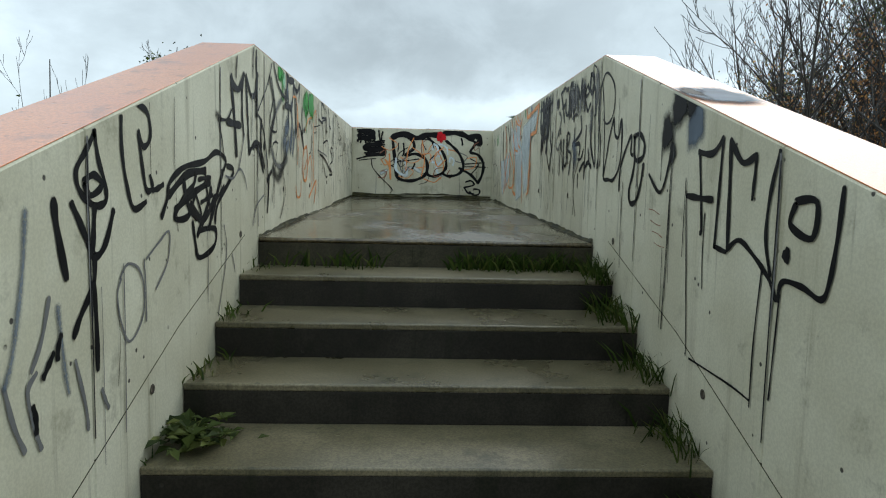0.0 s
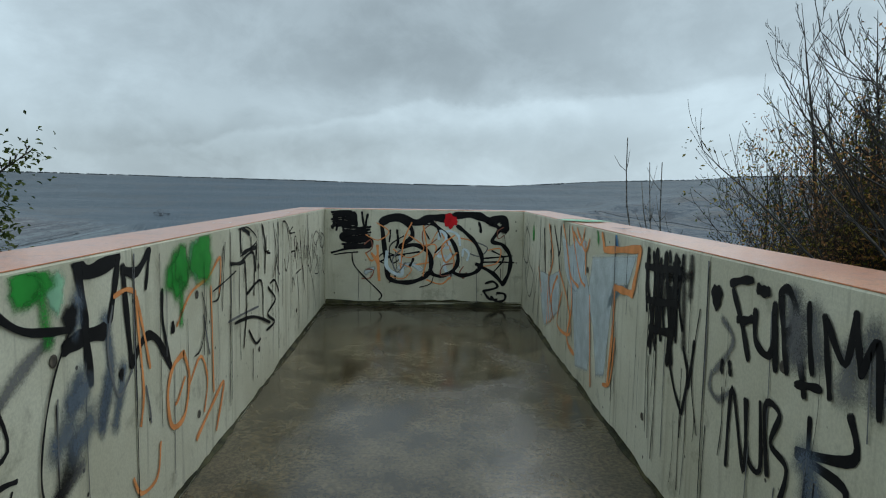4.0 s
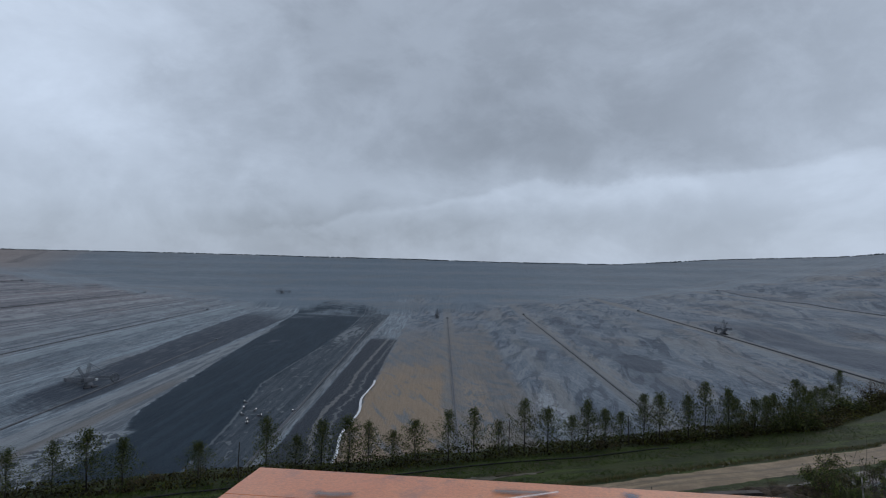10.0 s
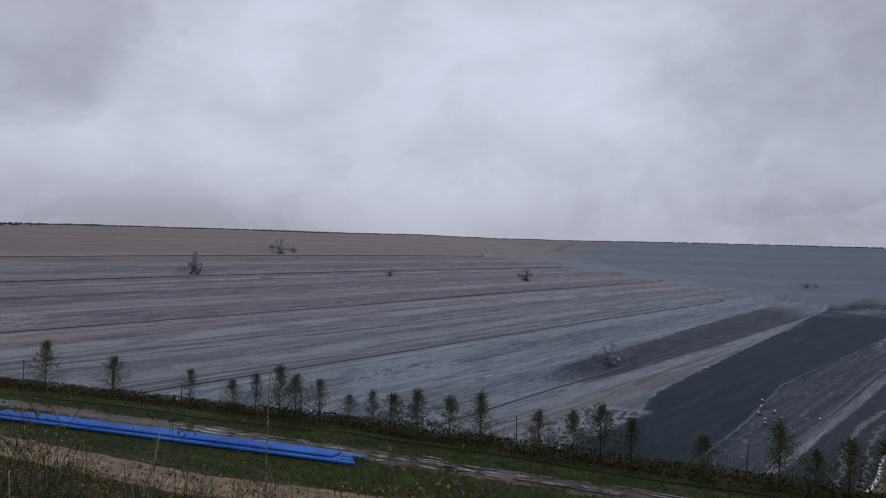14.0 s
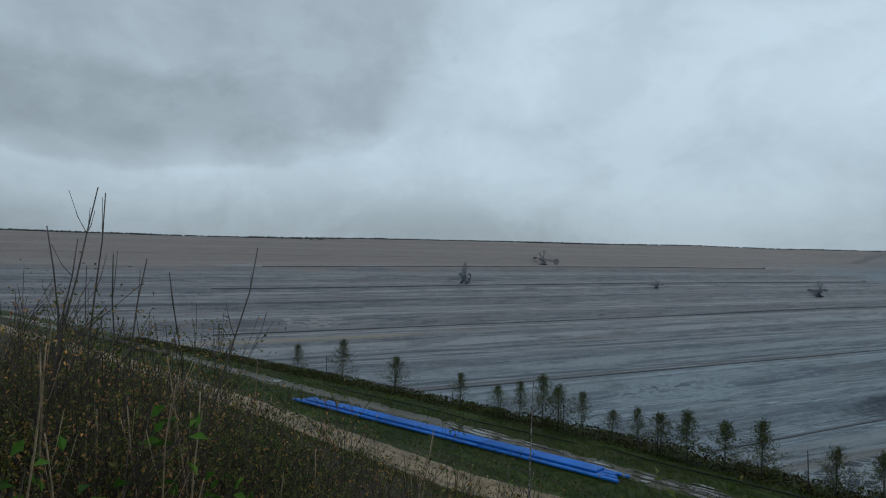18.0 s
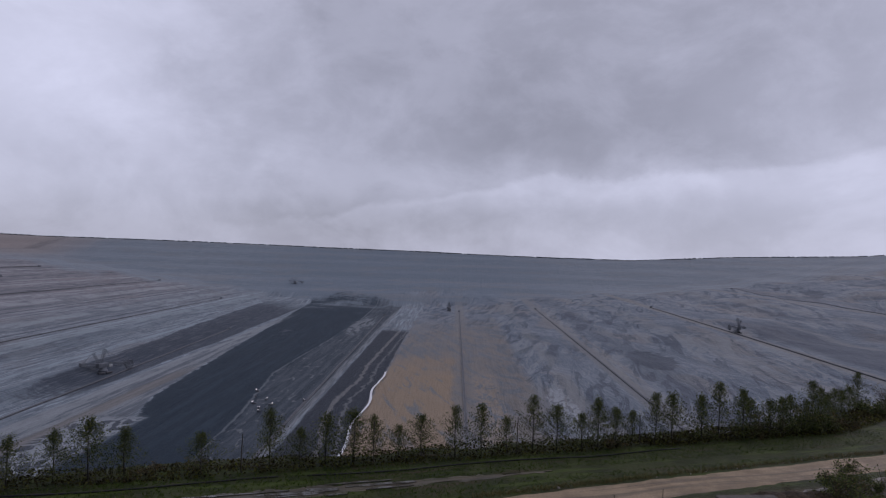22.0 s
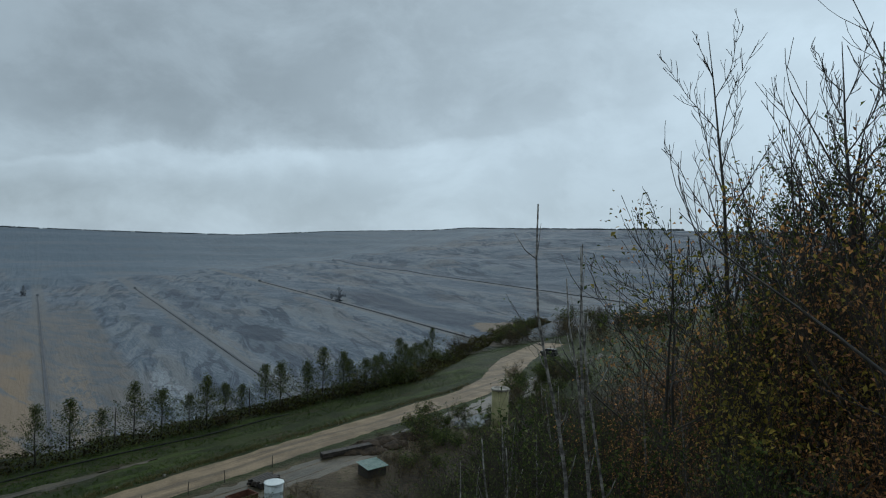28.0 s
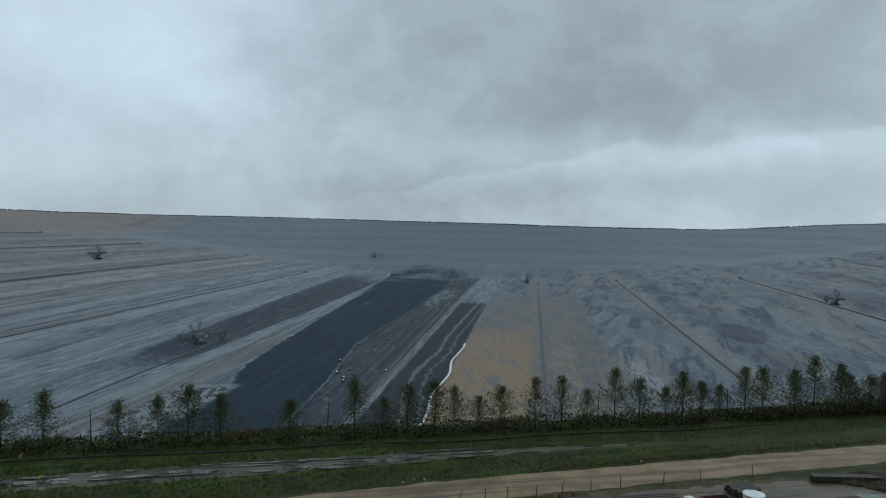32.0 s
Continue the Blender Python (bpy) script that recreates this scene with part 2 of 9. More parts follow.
def pit_depth(x, y):
    """Depth of the mine below the eye."""
    u, s = strips(x, y)
    bend = 16 * waves(s / 520, u / 900, 3, 3)
    left = DEEP - (-u - 545 + bend) * 0.155
    left = terrace(left, 21.0, 0.20, 0.3) * 0.75 + terrace(left, 5.2, 0.25, 0.1) * 0.25
    right = 214 - 0.13 * (u + 20 + bend) - 0.12 * np.maximum(u - 900, 0)
    right = terrace(right, 40.0, 0.30, 0.6) * 0.6 + right * 0.4
    dump = smooth(u, -110, 90)
    for lane in (20, 233, 505, 820):
        dump = dump * smooth(np.abs(u - lane), 10, 46)
    ridge = waves((u * 0.9 + s * 0.35) / 30, (s - u * 0.3) / 120, 5, 3)
    right = right - dump * (5.5 * ridge + 7.0 * waves(u / 90, s / 140, 8, 3))
    right = np.where(u < -118, DEEP + 9, right)
    far = DEEP - (s + 0.38 * np.maximum(np.abs(u) - 600, 0) - 3000 + 50 * waves(u / 300, s / 800, 4, 3)) * 0.21
    far = terrace(far, 45, 0.4, 0.2) * 0.35 + far * 0.65 + 4.0 * waves(u / 160, s / 220, 14, 3)
    h = np.minimum(np.minimum(left, right), np.minimum(far, DEEP + 0.9 * waves(u / 30, s / 90, 7, 3)))
    bearing = np.degrees(np.arctan2(-x, y))
    slope = np.interp(bearing, [-60, -38, -26, -14, -7, 3, 16, 28, 40, 52, 60, 69, 80, 86, 96, 110, 180], SKYLINE)
    top = -np.minimum(np.hypot(x, y), 4300.0) * np.tan(np.radians(slope))
    return np.maximum(h, top + 1.5 * waves(u / 120, s / 120, 9, 3))


def ground_height(x, y):
    l, w = x * ROW.x + y * ROW.y, x * OUT.x + y * OUT.y
    bank = -1.4 - 0.62 * np.maximum(w - 5.2, 0) - 0.5 * np.maximum(-l - 11, 0) - 0.10 * np.maximum(l - 14, 0)
    near = np.maximum(bank, GROUND) + 0.10 * waves(x / 2.5, y / 2.5, 2, 3) * smooth(w, 6, 12) * (1 - smooth(w, 24, 27))
    near = near + 0.03 * waves(x / 1.3, y / 1.3, 6, 3)
    east = smooth(l, 75, 260)
    near = near + east * 9.0 * (1 - smooth(w, 40, 60)) * smooth(w, -40, 20)
    reach = np.hypot(x, y)
    lift = smooth(reach, 700, 2350)
    near = near + lift * (16.0 + reach * 0.0169) * smooth(l, 0, -300)
    edge = rim(l)
    if not (w > edge).any():
        return near
    fall = GROUND - 0.75 * np.maximum(w - edge, 0)
    pit = EYE - pit_depth(x, y)
    return np.where(w > edge, np.maximum(fall, np.minimum(pit, GROUND + 150 * np.maximum(smooth(w, edge, edge + 520), 0.9 * lift))), near)


def height(x, y):
    return float(ground_height(np.array([x], float), np.array([y], float))[0])

# ---------------------------------------------------------------- mesh helpers
class Geo:
    """Collects vertices and faces of one mesh."""
    def __init__(self):
        self.v, self.f = [], []

    def tube(self, pts, radii, sides=5, cap=True):
        base, n = len(self.v), len(pts)
        for i in range(n):
            a, b = pts[max(i - 1, 0)], pts[min(i + 1, n - 1)]
            d = (b - a).normalized()
            s = d.cross(Vector((0.31, 0.17, 0.93)) if abs(d.z) < 0.95 else Vector((1, 0, 0))).normalized()
            q = d.cross(s)
            for k in range(sides):
                w = 6.28319 * k / sides
                self.v.append(pts[i] + radii[i] * (math.cos(w) * s + math.sin(w) * q))
        for i in range(n - 1):
            for k in range(sides):
                a, b = base + i * sides + k, base + i * sides + (k + 1) % sides
                self.f.append((a, b, b + sides, a + sides))
        if cap:
            self.f.append(tuple(base + k for k in reversed(range(sides))))
            self.f.append(tuple(base + (n - 1) * sides + k for k in range(sides)))

    def box(self, a, b, m=None):
        base = len(self.v)
        for i in range(8):
            p = Vector((b[0] if i & 1 else a[0], b[1] if i & 2 else a[1], b[2] if i & 4 else a[2]))
            self.v.append(m @ p if m else p)
        for q in ((0, 2, 3, 1), (4, 5, 7, 6), (0, 1, 5, 4), (2, 6, 7, 3), (0, 4, 6, 2), (1, 3, 7, 5)):
            self.f.append(tuple(base + k for k in q))

    def leaf(self, c, d, n, size, wide=0.5):
        """A pointed leaf, folded along its middle."""
        d = d.normalized()
        s = d.cross(n)
        s = s.normalized() if s.length > 1e-4 else d.orthogonal().normalized()
        up = s.cross(d) * 0.18 * size
        base = len(self.v)
        self.v += [c, c + d * size * 0.5 + s * size * wide * 0.5 + up, c + d * size, c + d * size * 0.5 - s * size * wide * 0.5 + up]
        self.f += [(base, base + 1, base + 2), (base, base + 2, base + 3)]

    def mesh(self, name, *mats, smooth_shade=False):
        me = bpy.data.meshes.new(name)
        me.from_pydata([tuple(p) for p in self.v], [], self.f)
        for m in mats:
            me.materials.append(m)
        if smooth_shade:
            me.polygons.foreach_set("use_smooth", [True] * len(me.polygons))
        me.update()
        return me


def part(name, data, parent=None, label="", at=None):
    """Links a mesh, or a Geo's mesh, as one object under a thing."""
    ob = new(name, data)
    if parent:
        ob.parent = parent
    if at is not None:
        ob.matrix_basis = at
    if label:
        tagged(ob, label)
    return ob


def bevelled(a, b, m, width=0.01, name="block"):
    """A box with worn, rounded edges."""
    bm = bmesh.new()
    bmesh.ops.create_cube(bm, size=1)
    for v in bm.verts:
        v.co = Vector([(a[i] + b[i]) / 2 + v.co[i] * (b[i] - a[i]) for i in range(3)])
    if width:
        bmesh.ops.bevel(bm, geom=list(bm.edges), offset=width, segments=2, affect="EDGES", profile=0.5)
    me = bpy.data.meshes.new(name)
    bm.to_mesh(me)
    bm.free()
    me.materials.append(m)
    return me


def empty(name, at):
    ob = new(name)
    ob.empty_display_size = 0.2
    ob.matrix_basis = at
    return ob


# ---------------------------------------------------------------- materials of the ground
def earth_material():
    """Mine, grass bank and road shoulder in one sheet: coal, sand, spoil and clay lie in long strips."""
    m, t, b = material("mine_and_grass_earth")
    pos = t.node("ShaderNodeNewGeometry").outputs["Position"]
    sp = t.node("ShaderNodeSeparateXYZ")
    t.plug(pos, sp.inputs[0])
    x, y = sp.outputs[0], sp.outputs[1]
    u = t.math("MULTIPLY_ADD", x, SIDE.x, t.math("MULTIPLY", y, SIDE.y))
    s = t.math("MULTIPLY_ADD", x, AX.x, t.math("MULTIPLY", y, AX.y))
    fan = t.math("MULTIPLY_ADD", t.math("LESS_THAN", u, 0.0), -0.00007, 0.00013)
    u = t.math("DIVIDE", u, t.math("MULTIPLY_ADD", t.math("MINIMUM", t.math("MAXIMUM", s, 0.0), 4800.0), fan, 1.0))
    flow = t.vec(t.math("MULTIPLY", u, 0.001), t.math("MULTIPLY", s, 0.001))
    wob = t.math("SUBTRACT", t.noise(flow, 6.0, 5), 0.5)
    wob2 = t.math("SUBTRACT", t.noise(flow, 42.0, 5, 0.7), 0.5)
    uw = t.math("ADD", t.math("MULTIPLY_ADD", wob, 34.0, u), t.math("MULTIPLY", wob2, 16.0))
    us = t.math("ADD", t.math("MULTIPLY_ADD", wob, 10.0, u), t.math("MULTIPLY", wob2, 5.0))

    def band(x, a, b, soft=4.0):
        """One between a and b, with soft edges."""
        return t.math("MULTIPLY", t.step(x, a - soft, a + soft), t.step(x, b + soft, b - soft))

    def lay(k, over, amount=1.0):
        return t.mix(t.math("MULTIPLY", k, amount), col, over)

    def spot(at_u, at_s, wide, long_, ragged=0.5):
        """One inside a ragged oval."""
        a = t.math("DIVIDE", t.math("SUBTRACT", us, float(at_u)), float(wide))
        c = t.math("DIVIDE", t.math("SUBTRACT", s, float(at_s)), float(long_))
        k = t.math("MULTIPLY_ADD", a, a, t.math("MULTIPLY", c, c))
        return t.step(t.math("MULTIPLY_ADD", wob2, ragged * 4, k), 1.15, 0.85)

    def path(centre, half, soft=1.5):
        """One on a line that wanders with the distance."""
        return t.step(t.math("ABSOLUTE", t.math("SUBTRACT", u, centre)), half + soft, half)

    turned = t.node("ShaderNodeSeparateXYZ")
    t.plug(t.node("ShaderNodeNewGeometry").outputs["True Normal"], turned.inputs[0])
    face = t.step(turned.outputs[2], 0.988, 0.958)
    thin = t.noise(t.vec(t.math("MULTIPLY", us, 0.11), t.math("MULTIPLY", s, 0.0040)), 1.0, 6, 0.68)
    hair = t.noise(t.vec(t.math("MULTIPLY", us, 0.30), t.math("MULTIPLY", s, 0.010)), 1.0, 4, 0.6)
    gully = t.noise(t.vec(t.math("MULTIPLY", us, 0.020), t.math("MULTIPLY", s, 0.075)), 1.0, 6, 0.70, 0.6)
    grain = t.noise(flow, 190.0, 6, 0.75)
    blot = t.noise(t.vec(t.math("MULTIPLY", u, 0.014), t.math("MULTIPLY", s, 0.003)), 1.0, 6, 0.68)
    patch = t.noise(t.vec(t.math("MULTIPLY", u, 0.010), t.math("MULTIPLY", s, 0.0045)), 1.0, 6, 0.7)
    broken = t.step(t.noise(t.vec(t.math("MULTIPLY", u, 0.03), t.math("MULTIPLY", s, 0.006)), 1.0, 5, 0.7), 0.36, 0.56)
    # benches: worn tops in streaks, gullied faces coloured darker by slope
    strata = t.noise(t.vec(t.math("MULTIPLY", us, 0.024), t.math("MULTIPLY", s, 0.0007)), 1.0, 5, 0.62)
    tone = t.curve(strata, (0.25, 0.35), (0.36, 0.30), (0.365, 0.62), (0.385, 0.55), (0.39, 0.12), (0.425, 0.18), (0.43, 0.50), (0.455, 0.42), (0.46, 0.85), (0.472, 0.80), (0.477, 0.25), (0.505, 0.32), (0.51, 0.60), (0.53, 0.55), (0.535, 0.10), (0.555, 0.20), (0.56, 0.95), (0.575, 0.80), (0.58, 0.40), (0.62, 0.30), (0.625, 0.70), (0.65, 0.5), (0.8, 0.3))
    tone = t.math("MULTIPLY_ADD", t.math("SUBTRACT", thin, 0.5), 1.3, tone)
    col = t.mix(tone, (0.092, 0.090, 0.100), (0.320, 0.306, 0.302))
    col = lay(t.step(blot, 0.50, 0.66), (0.180, 0.142, 0.130), 0.55)
    col = lay(t.step(hair, 0.56, 0.63), (0.270, 0.262, 0.258), 0.50)
    col = lay(t.step(hair, 0.44, 0.37), (0.080, 0.083, 0.094), 0.50)
    mottle = t.noise(t.vec(t.math("MULTIPLY", u, 0.060), t.math("MULTIPLY", s, 0.015)), 1.0, 6, 0.70)
    col = lay(t.step(mottle, 0.55, 0.60), (0.235, 0.212, 0.205), 0.5)
    col = lay(t.step(mottle, 0.44, 0.39), (0.088, 0.086, 0.096), 0.55)
    slump = t.mix(t.step(gully, 0.40, 0.62), (0.074, 0.078, 0.092), (0.112, 0.112, 0.122))
    slump = t.mix(t.math("MULTIPLY", t.step(thin, 0.52, 0.60), 0.6), slump, (0.20, 0.194, 0.192))
    col = lay(face, slump, 0.40)
    for at, wide, shade in ((-1078, 5, 0.25), (-1001, 10, 0.24), (-1188, 9, 0.24), (-1255, 4, 0.22), (-1402, 4, 0.25), (-1560, 4, 0.22), (-1696, 5, 0.26), (-915, 6, 0.23), (-860, 9, 0.22), (-762, 5, 0.25), (-742, 10, 0.21), (-645, 5, 0.23)):
        col = lay(t.math("MULTIPLY", band(us, at - wide, at + wide, 2.5), broken), (shade * 1.15, shade * 1.12, shade * 1.1), 0.85)
    for at, wide in ((-1108, 4), (-1440, 4), (-1290, 5), (-925, 6), (-820, 5), (-1330, 4), (-960, 6)):
        col = lay(t.math("MULTIPLY", band(us, at - wide, at + wide, 2.5), broken), (0.068, 0.069, 0.078), 0.75)
    col = lay(t.math("MULTIPLY", band(us, -806, -796, 3), t.step(s, 1400.0, 1000.0)), (0.13, 0.095, 0.085), 0.8)
    col = lay(t.math("MULTIPLY", band(us, -1042, -1026, 5), t.step(s, 520.0, 380.0)), (0.27, 0.225, 0.165), 0.75)
    scrape = t.noise(t.vec(t.math("MULTIPLY", us, 0.10), t.math("MULTIPLY", s, 0.03)), 1.0, 4, 0.6, 1.4)
    col = lay(t.math("MULTIPLY", spot(-705, 745, 40, 130), t.step(scrape, 0.42, 0.56)), (0.27, 0.262, 0.255), 0.75)
    col = lay(t.math("MULTIPLY", spot(-1158, 300, 26, 60), t.step(scrape, 0.46, 0.54)), (0.29, 0.275, 0.255), 0.7)
    # upper cut: brown subsoil, paled in colour for the haze over it
    col = lay(t.step(t.math("MULTIPLY_ADD", wob, 120.0, t.math("MULTIPLY_ADD", wob2, 40.0, uw)), -1640.0, -1720.0), (0.222, 0.182, 0.160), 0.75)
    col = lay(t.math("MULTIPLY", t.step(uw, -1700.0, -1850.0), t.step(hair, 0.5, 0.66)), (0.25, 0.205, 0.170), 0.6)
    col = lay(t.math("MULTIPLY", band(uw, -1905, -1850, 9), broken), (0.10, 0.085, 0.080), 0.7)
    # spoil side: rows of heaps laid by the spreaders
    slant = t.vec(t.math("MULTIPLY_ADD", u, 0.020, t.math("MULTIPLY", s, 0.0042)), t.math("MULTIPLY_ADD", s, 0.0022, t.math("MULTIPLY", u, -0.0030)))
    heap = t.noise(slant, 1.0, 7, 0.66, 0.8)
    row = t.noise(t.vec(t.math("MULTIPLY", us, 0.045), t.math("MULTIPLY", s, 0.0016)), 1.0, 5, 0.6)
    # heap relief: lit and shaded sides are put into the colour
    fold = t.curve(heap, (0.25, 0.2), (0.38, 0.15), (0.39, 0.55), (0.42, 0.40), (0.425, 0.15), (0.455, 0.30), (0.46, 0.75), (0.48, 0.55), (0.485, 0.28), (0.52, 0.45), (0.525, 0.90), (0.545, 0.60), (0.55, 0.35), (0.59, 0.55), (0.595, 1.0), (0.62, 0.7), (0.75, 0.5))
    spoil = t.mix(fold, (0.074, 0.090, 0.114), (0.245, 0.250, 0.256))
    spoil = t.mix(t.math("MULTIPLY", t.step(row, 0.40, 0.58), 0.30), spoil, (0.160, 0.166, 0.176))
    spoil = t.mix(t.math("MULTIPLY", t.step(t.noise(t.vec(t.math("MULTIPLY_ADD", u, 0.011, t.math("MULTIPLY", s, 0.0006)), t.math("MULTIPLY", s, 0.0017)), 1.0, 6, 0.65), 0.51, 0.60), 0.48), spoil, (0.222, 0.180, 0.148))
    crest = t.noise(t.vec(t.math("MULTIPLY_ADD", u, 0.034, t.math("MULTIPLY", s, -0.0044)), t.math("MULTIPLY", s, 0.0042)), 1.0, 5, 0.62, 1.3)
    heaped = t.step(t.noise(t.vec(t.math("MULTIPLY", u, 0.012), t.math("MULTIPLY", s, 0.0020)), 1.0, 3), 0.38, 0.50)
    # crests painted lighter and hollows darker, as relief shading
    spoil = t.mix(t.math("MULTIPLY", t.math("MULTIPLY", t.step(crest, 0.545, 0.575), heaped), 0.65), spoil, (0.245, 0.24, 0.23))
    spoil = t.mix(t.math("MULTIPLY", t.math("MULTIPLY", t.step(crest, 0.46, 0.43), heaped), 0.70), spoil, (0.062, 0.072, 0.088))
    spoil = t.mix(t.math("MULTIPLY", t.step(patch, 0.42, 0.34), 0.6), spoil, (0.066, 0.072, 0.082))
    for at, wide in ((300, 26), (700, 12), (890, 26)):
        spoil = t.mix(t.math("MULTIPLY", band(uw, at - wide, at + wide, 16.0), 0.45), spoil, (0.075, 0.084, 0.100))
    spoil = t.mix(t.math("MULTIPLY", t.math("MULTIPLY", band(uw, 530, 650, 14.0), t.step(s, 1750.0, 1450.0)), 0.8), spoil, (0.070, 0.079, 0.096))
    spoil = t.mix(t.math("MULTIPLY", t.math("MULTIPLY", spot(315, 1230, 34, 115), t.step(heap, 0.34, 0.50)), 0.7), spoil, (0.052, 0.060, 0.074))
    spoil = t.mix(t.math("MULTIPLY", t.math("MULTIPLY", spot(138, 895, 15, 110), t.step(scrape, 0.40, 0.52)), 0.85), spoil, (0.33, 0.32, 0.31))
    spoil = t.mix(t.math("MULTIPLY", spot(590, 850, 44, 75), 0.85), spoil, (0.27, 0.19, 0.125))
    for at, wide in ((420, 14), (745, 16), (160, 10), (640, 9)):
        spoil = t.mix(t.math("MULTIPLY", t.math("MULTIPLY", band(uw, at - wide, at + wide, 8.0), broken), 0.6), spoil, (0.235, 0.222, 0.208))
    for at, wide in ((233, 11), (505, 10), (820, 10), (20, 13)):
        spoil = t.mix(t.math("MULTIPLY", band(us, at - wide, at + wide, 4.0), 0.7), spoil, (0.200, 0.180, 0.162))
    spoil = t.mix(t.math("MULTIPLY", t.math("MULTIPLY", t.math("MAXIMUM", band(us, 492, 512, 2.5), band(us, 240, 262, 2.5)), t.step(hair, 0.42, 0.55)), 0.35), spoil, (0.27, 0.225, 0.18))
    col = t.mix(1.0, col, t.mix(t.step(u, -1150.0, -650.0), (1.17, 1.08, 1.03), (1.02, 1.13, 1.15)), "MULTIPLY")
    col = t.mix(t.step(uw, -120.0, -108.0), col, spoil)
    # sand ridge beside the first conveyor
    smear = t.noise(t.vec(t.math("MULTIPLY_ADD", u, 0.050, t.math("MULTIPLY", s, 0.010)), t.math("MULTIPLY", s, 0.007)), 1.0, 6, 0.68, 0.6)
    sandy = t.math("MULTIPLY", band(uw, -116, 112, 9), t.step(t.math("MULTIPLY_ADD", wob, 500.0, s), 2600.0, 1700.0))
    col = lay(sandy, t.mix(t.step(smear, 0.42, 0.60), (0.215, 0.172, 0.138), (0.150, 0.146, 0.146)), 0.85)
    ridge = t.math("MULTIPLY", band(uw, -116, 4, 5), t.step(t.math("MULTIPLY_ADD", wob, 500.0, s), 1560.0, 1180.0))
    col = lay(ridge, t.mix(t.step(smear, 0.53, 0.64), (0.290, 0.195, 0.122), (0.180, 0.162, 0.150)), 0.92)
    col = lay(t.math("MULTIPLY", t.math("MULTIPLY", band(us, 34, 70, 5), t.step(s, 1300.0, 1150.0)), t.step(scrape, 0.44, 0.54)), (0.29, 0.21, 0.145), 0.7)
    # coal floor, dusty on the side of its conveyor
    lo = t.curve(s, (400, -398), (856, -394), (1000, -425), (1215, -445), (1781, -482), (2600, -535), (3400, -575), (4000, -580))
    dusty = t.curve(s, (400, -240), (905, -273), (1234, -307), (1695, -292), (2324, -280), (3450, -300))
    coal = t.math("MULTIPLY", t.step(t.math("MULTIPLY_ADD", wob2, 26.0, us), lo, t.math("ADD", lo, 6.0)), t.step(us, -193.0, -199.0))
    coal = t.math("MULTIPLY", coal, t.step(t.math("ADD", t.math("MULTIPLY_ADD", wob, 1500.0, s), t.math("MULTIPLY", wob2, 500.0)), 3450.0, 2700.0))
    coal = t.math("MULTIPLY", coal, t.math("MAXIMUM", t.step(t.math("MULTIPLY_ADD", wob2, 160.0, s), 850.0, 880.0), t.step(us, -386.0, -374.0)))
    seam = t.noise(t.vec(t.math("MULTIPLY", us, 0.07), t.math("MULTIPLY", s, 0.004)), 1.0, 6, 0.65)
    # coal colours blued and lifted to hold the haze
    black = t.mix(t.step(seam, 0.45, 0.66), (0.012, 0.024, 0.035), (0.023, 0.038, 0.051))
    dust = t.step(t.math("MULTIPLY_ADD", wob2, 30.0, us), dusty, t.math("ADD", dusty, 10.0))
    black = t.mix(t.math("MULTIPLY", dust, 0.85), black, t.mix(t.step(thin, 0.40, 0.62), (0.034, 0.043, 0.052), (0.080, 0.088, 0.096)))
    black = t.mix(t.math("MULTIPLY", t.math("MULTIPLY", dust, t.step(scrape, 0.60, 0.66)), 0.7), black, (0.19, 0.185, 0.18))
    black = t.mix(t.math("MULTIPLY", path(t.math("MULTIPLY_ADD", wob2, 14.0, dusty), 1.2), t.math("MULTIPLY", broken, 0.7)), black, (0.17, 0.17, 0.17))
    black = t.mix(t.math("MULTIPLY", t.step(patch, 0.62, 0.68), 0.5), black, (0.12, 0.12, 0.125))
    col = t.mix(coal, col, black)
    for at_u, at_s, wide, long_ in ((-258, 2150, 26, 260), (-164, 905, 9, 42)):
        col = lay(t.math("MULTIPLY", spot(at_u, at_s, wide, long_, 2.2), t.step(t.noise(t.vec(t.math("MULTIPLY", us, 0.06), t.math("MULTIPLY", s, 0.006)), 1.0, 5, 0.65), 0.44, 0.50)), (0.225, 0.22, 0.215), 0.75)
    # pale ground between the benches and the coal, with its road
    margin = t.math("MULTIPLY", band(us, -515, -400, 4), t.step(t.math("SUBTRACT", us, lo), 3.0, -3.0))
    col = lay(t.math("MULTIPLY", margin, t.step(s, 3000.0, 2400.0)), t.mix(t.step(thin, 0.47, 0.53), (0.105, 0.108, 0.116), (0.225, 0.22, 0.212)), 0.8)
    col = lay(t.math("MULTIPLY", band(us, -470, -446, 5), t.step(s, 1350.0, 1150.0)), (0.185, 0.150, 0.126), 0.7)
    col = lay(t.math("MULTIPLY", band(us, -516, -492, 3), t.math("MULTIPLY", t.step(s, 2500.0, 2000.0), broken)), (0.265, 0.258, 0.248), 0.75)
    # pale mud smeared round the near end of the coal
    swirl = t.noise(t.vec(t.math("MULTIPLY", us, 0.05), t.math("MULTIPLY", s, 0.030)), 1.0, 4, 0.6, 1.6)
    mud = t.math("MULTIPLY", band(uw, -455, -382, 6), t.step(s, 890.0, 850.0))
    col = lay(mud, t.mix(t.step(swirl, 0.46, 0.53), (0.055, 0.060, 0.068), (0.265, 0.262, 0.255)), 0.9)
    edge = t.math("MULTIPLY", band(us, -203, -191, 2.5), t.step(s, 2900.0, 2500.0))
    col = lay(edge, t.mix(t.step(hair, 0.45, 0.55), (0.12, 0.12, 0.12), (0.22, 0.215, 0.21)), 0.85)
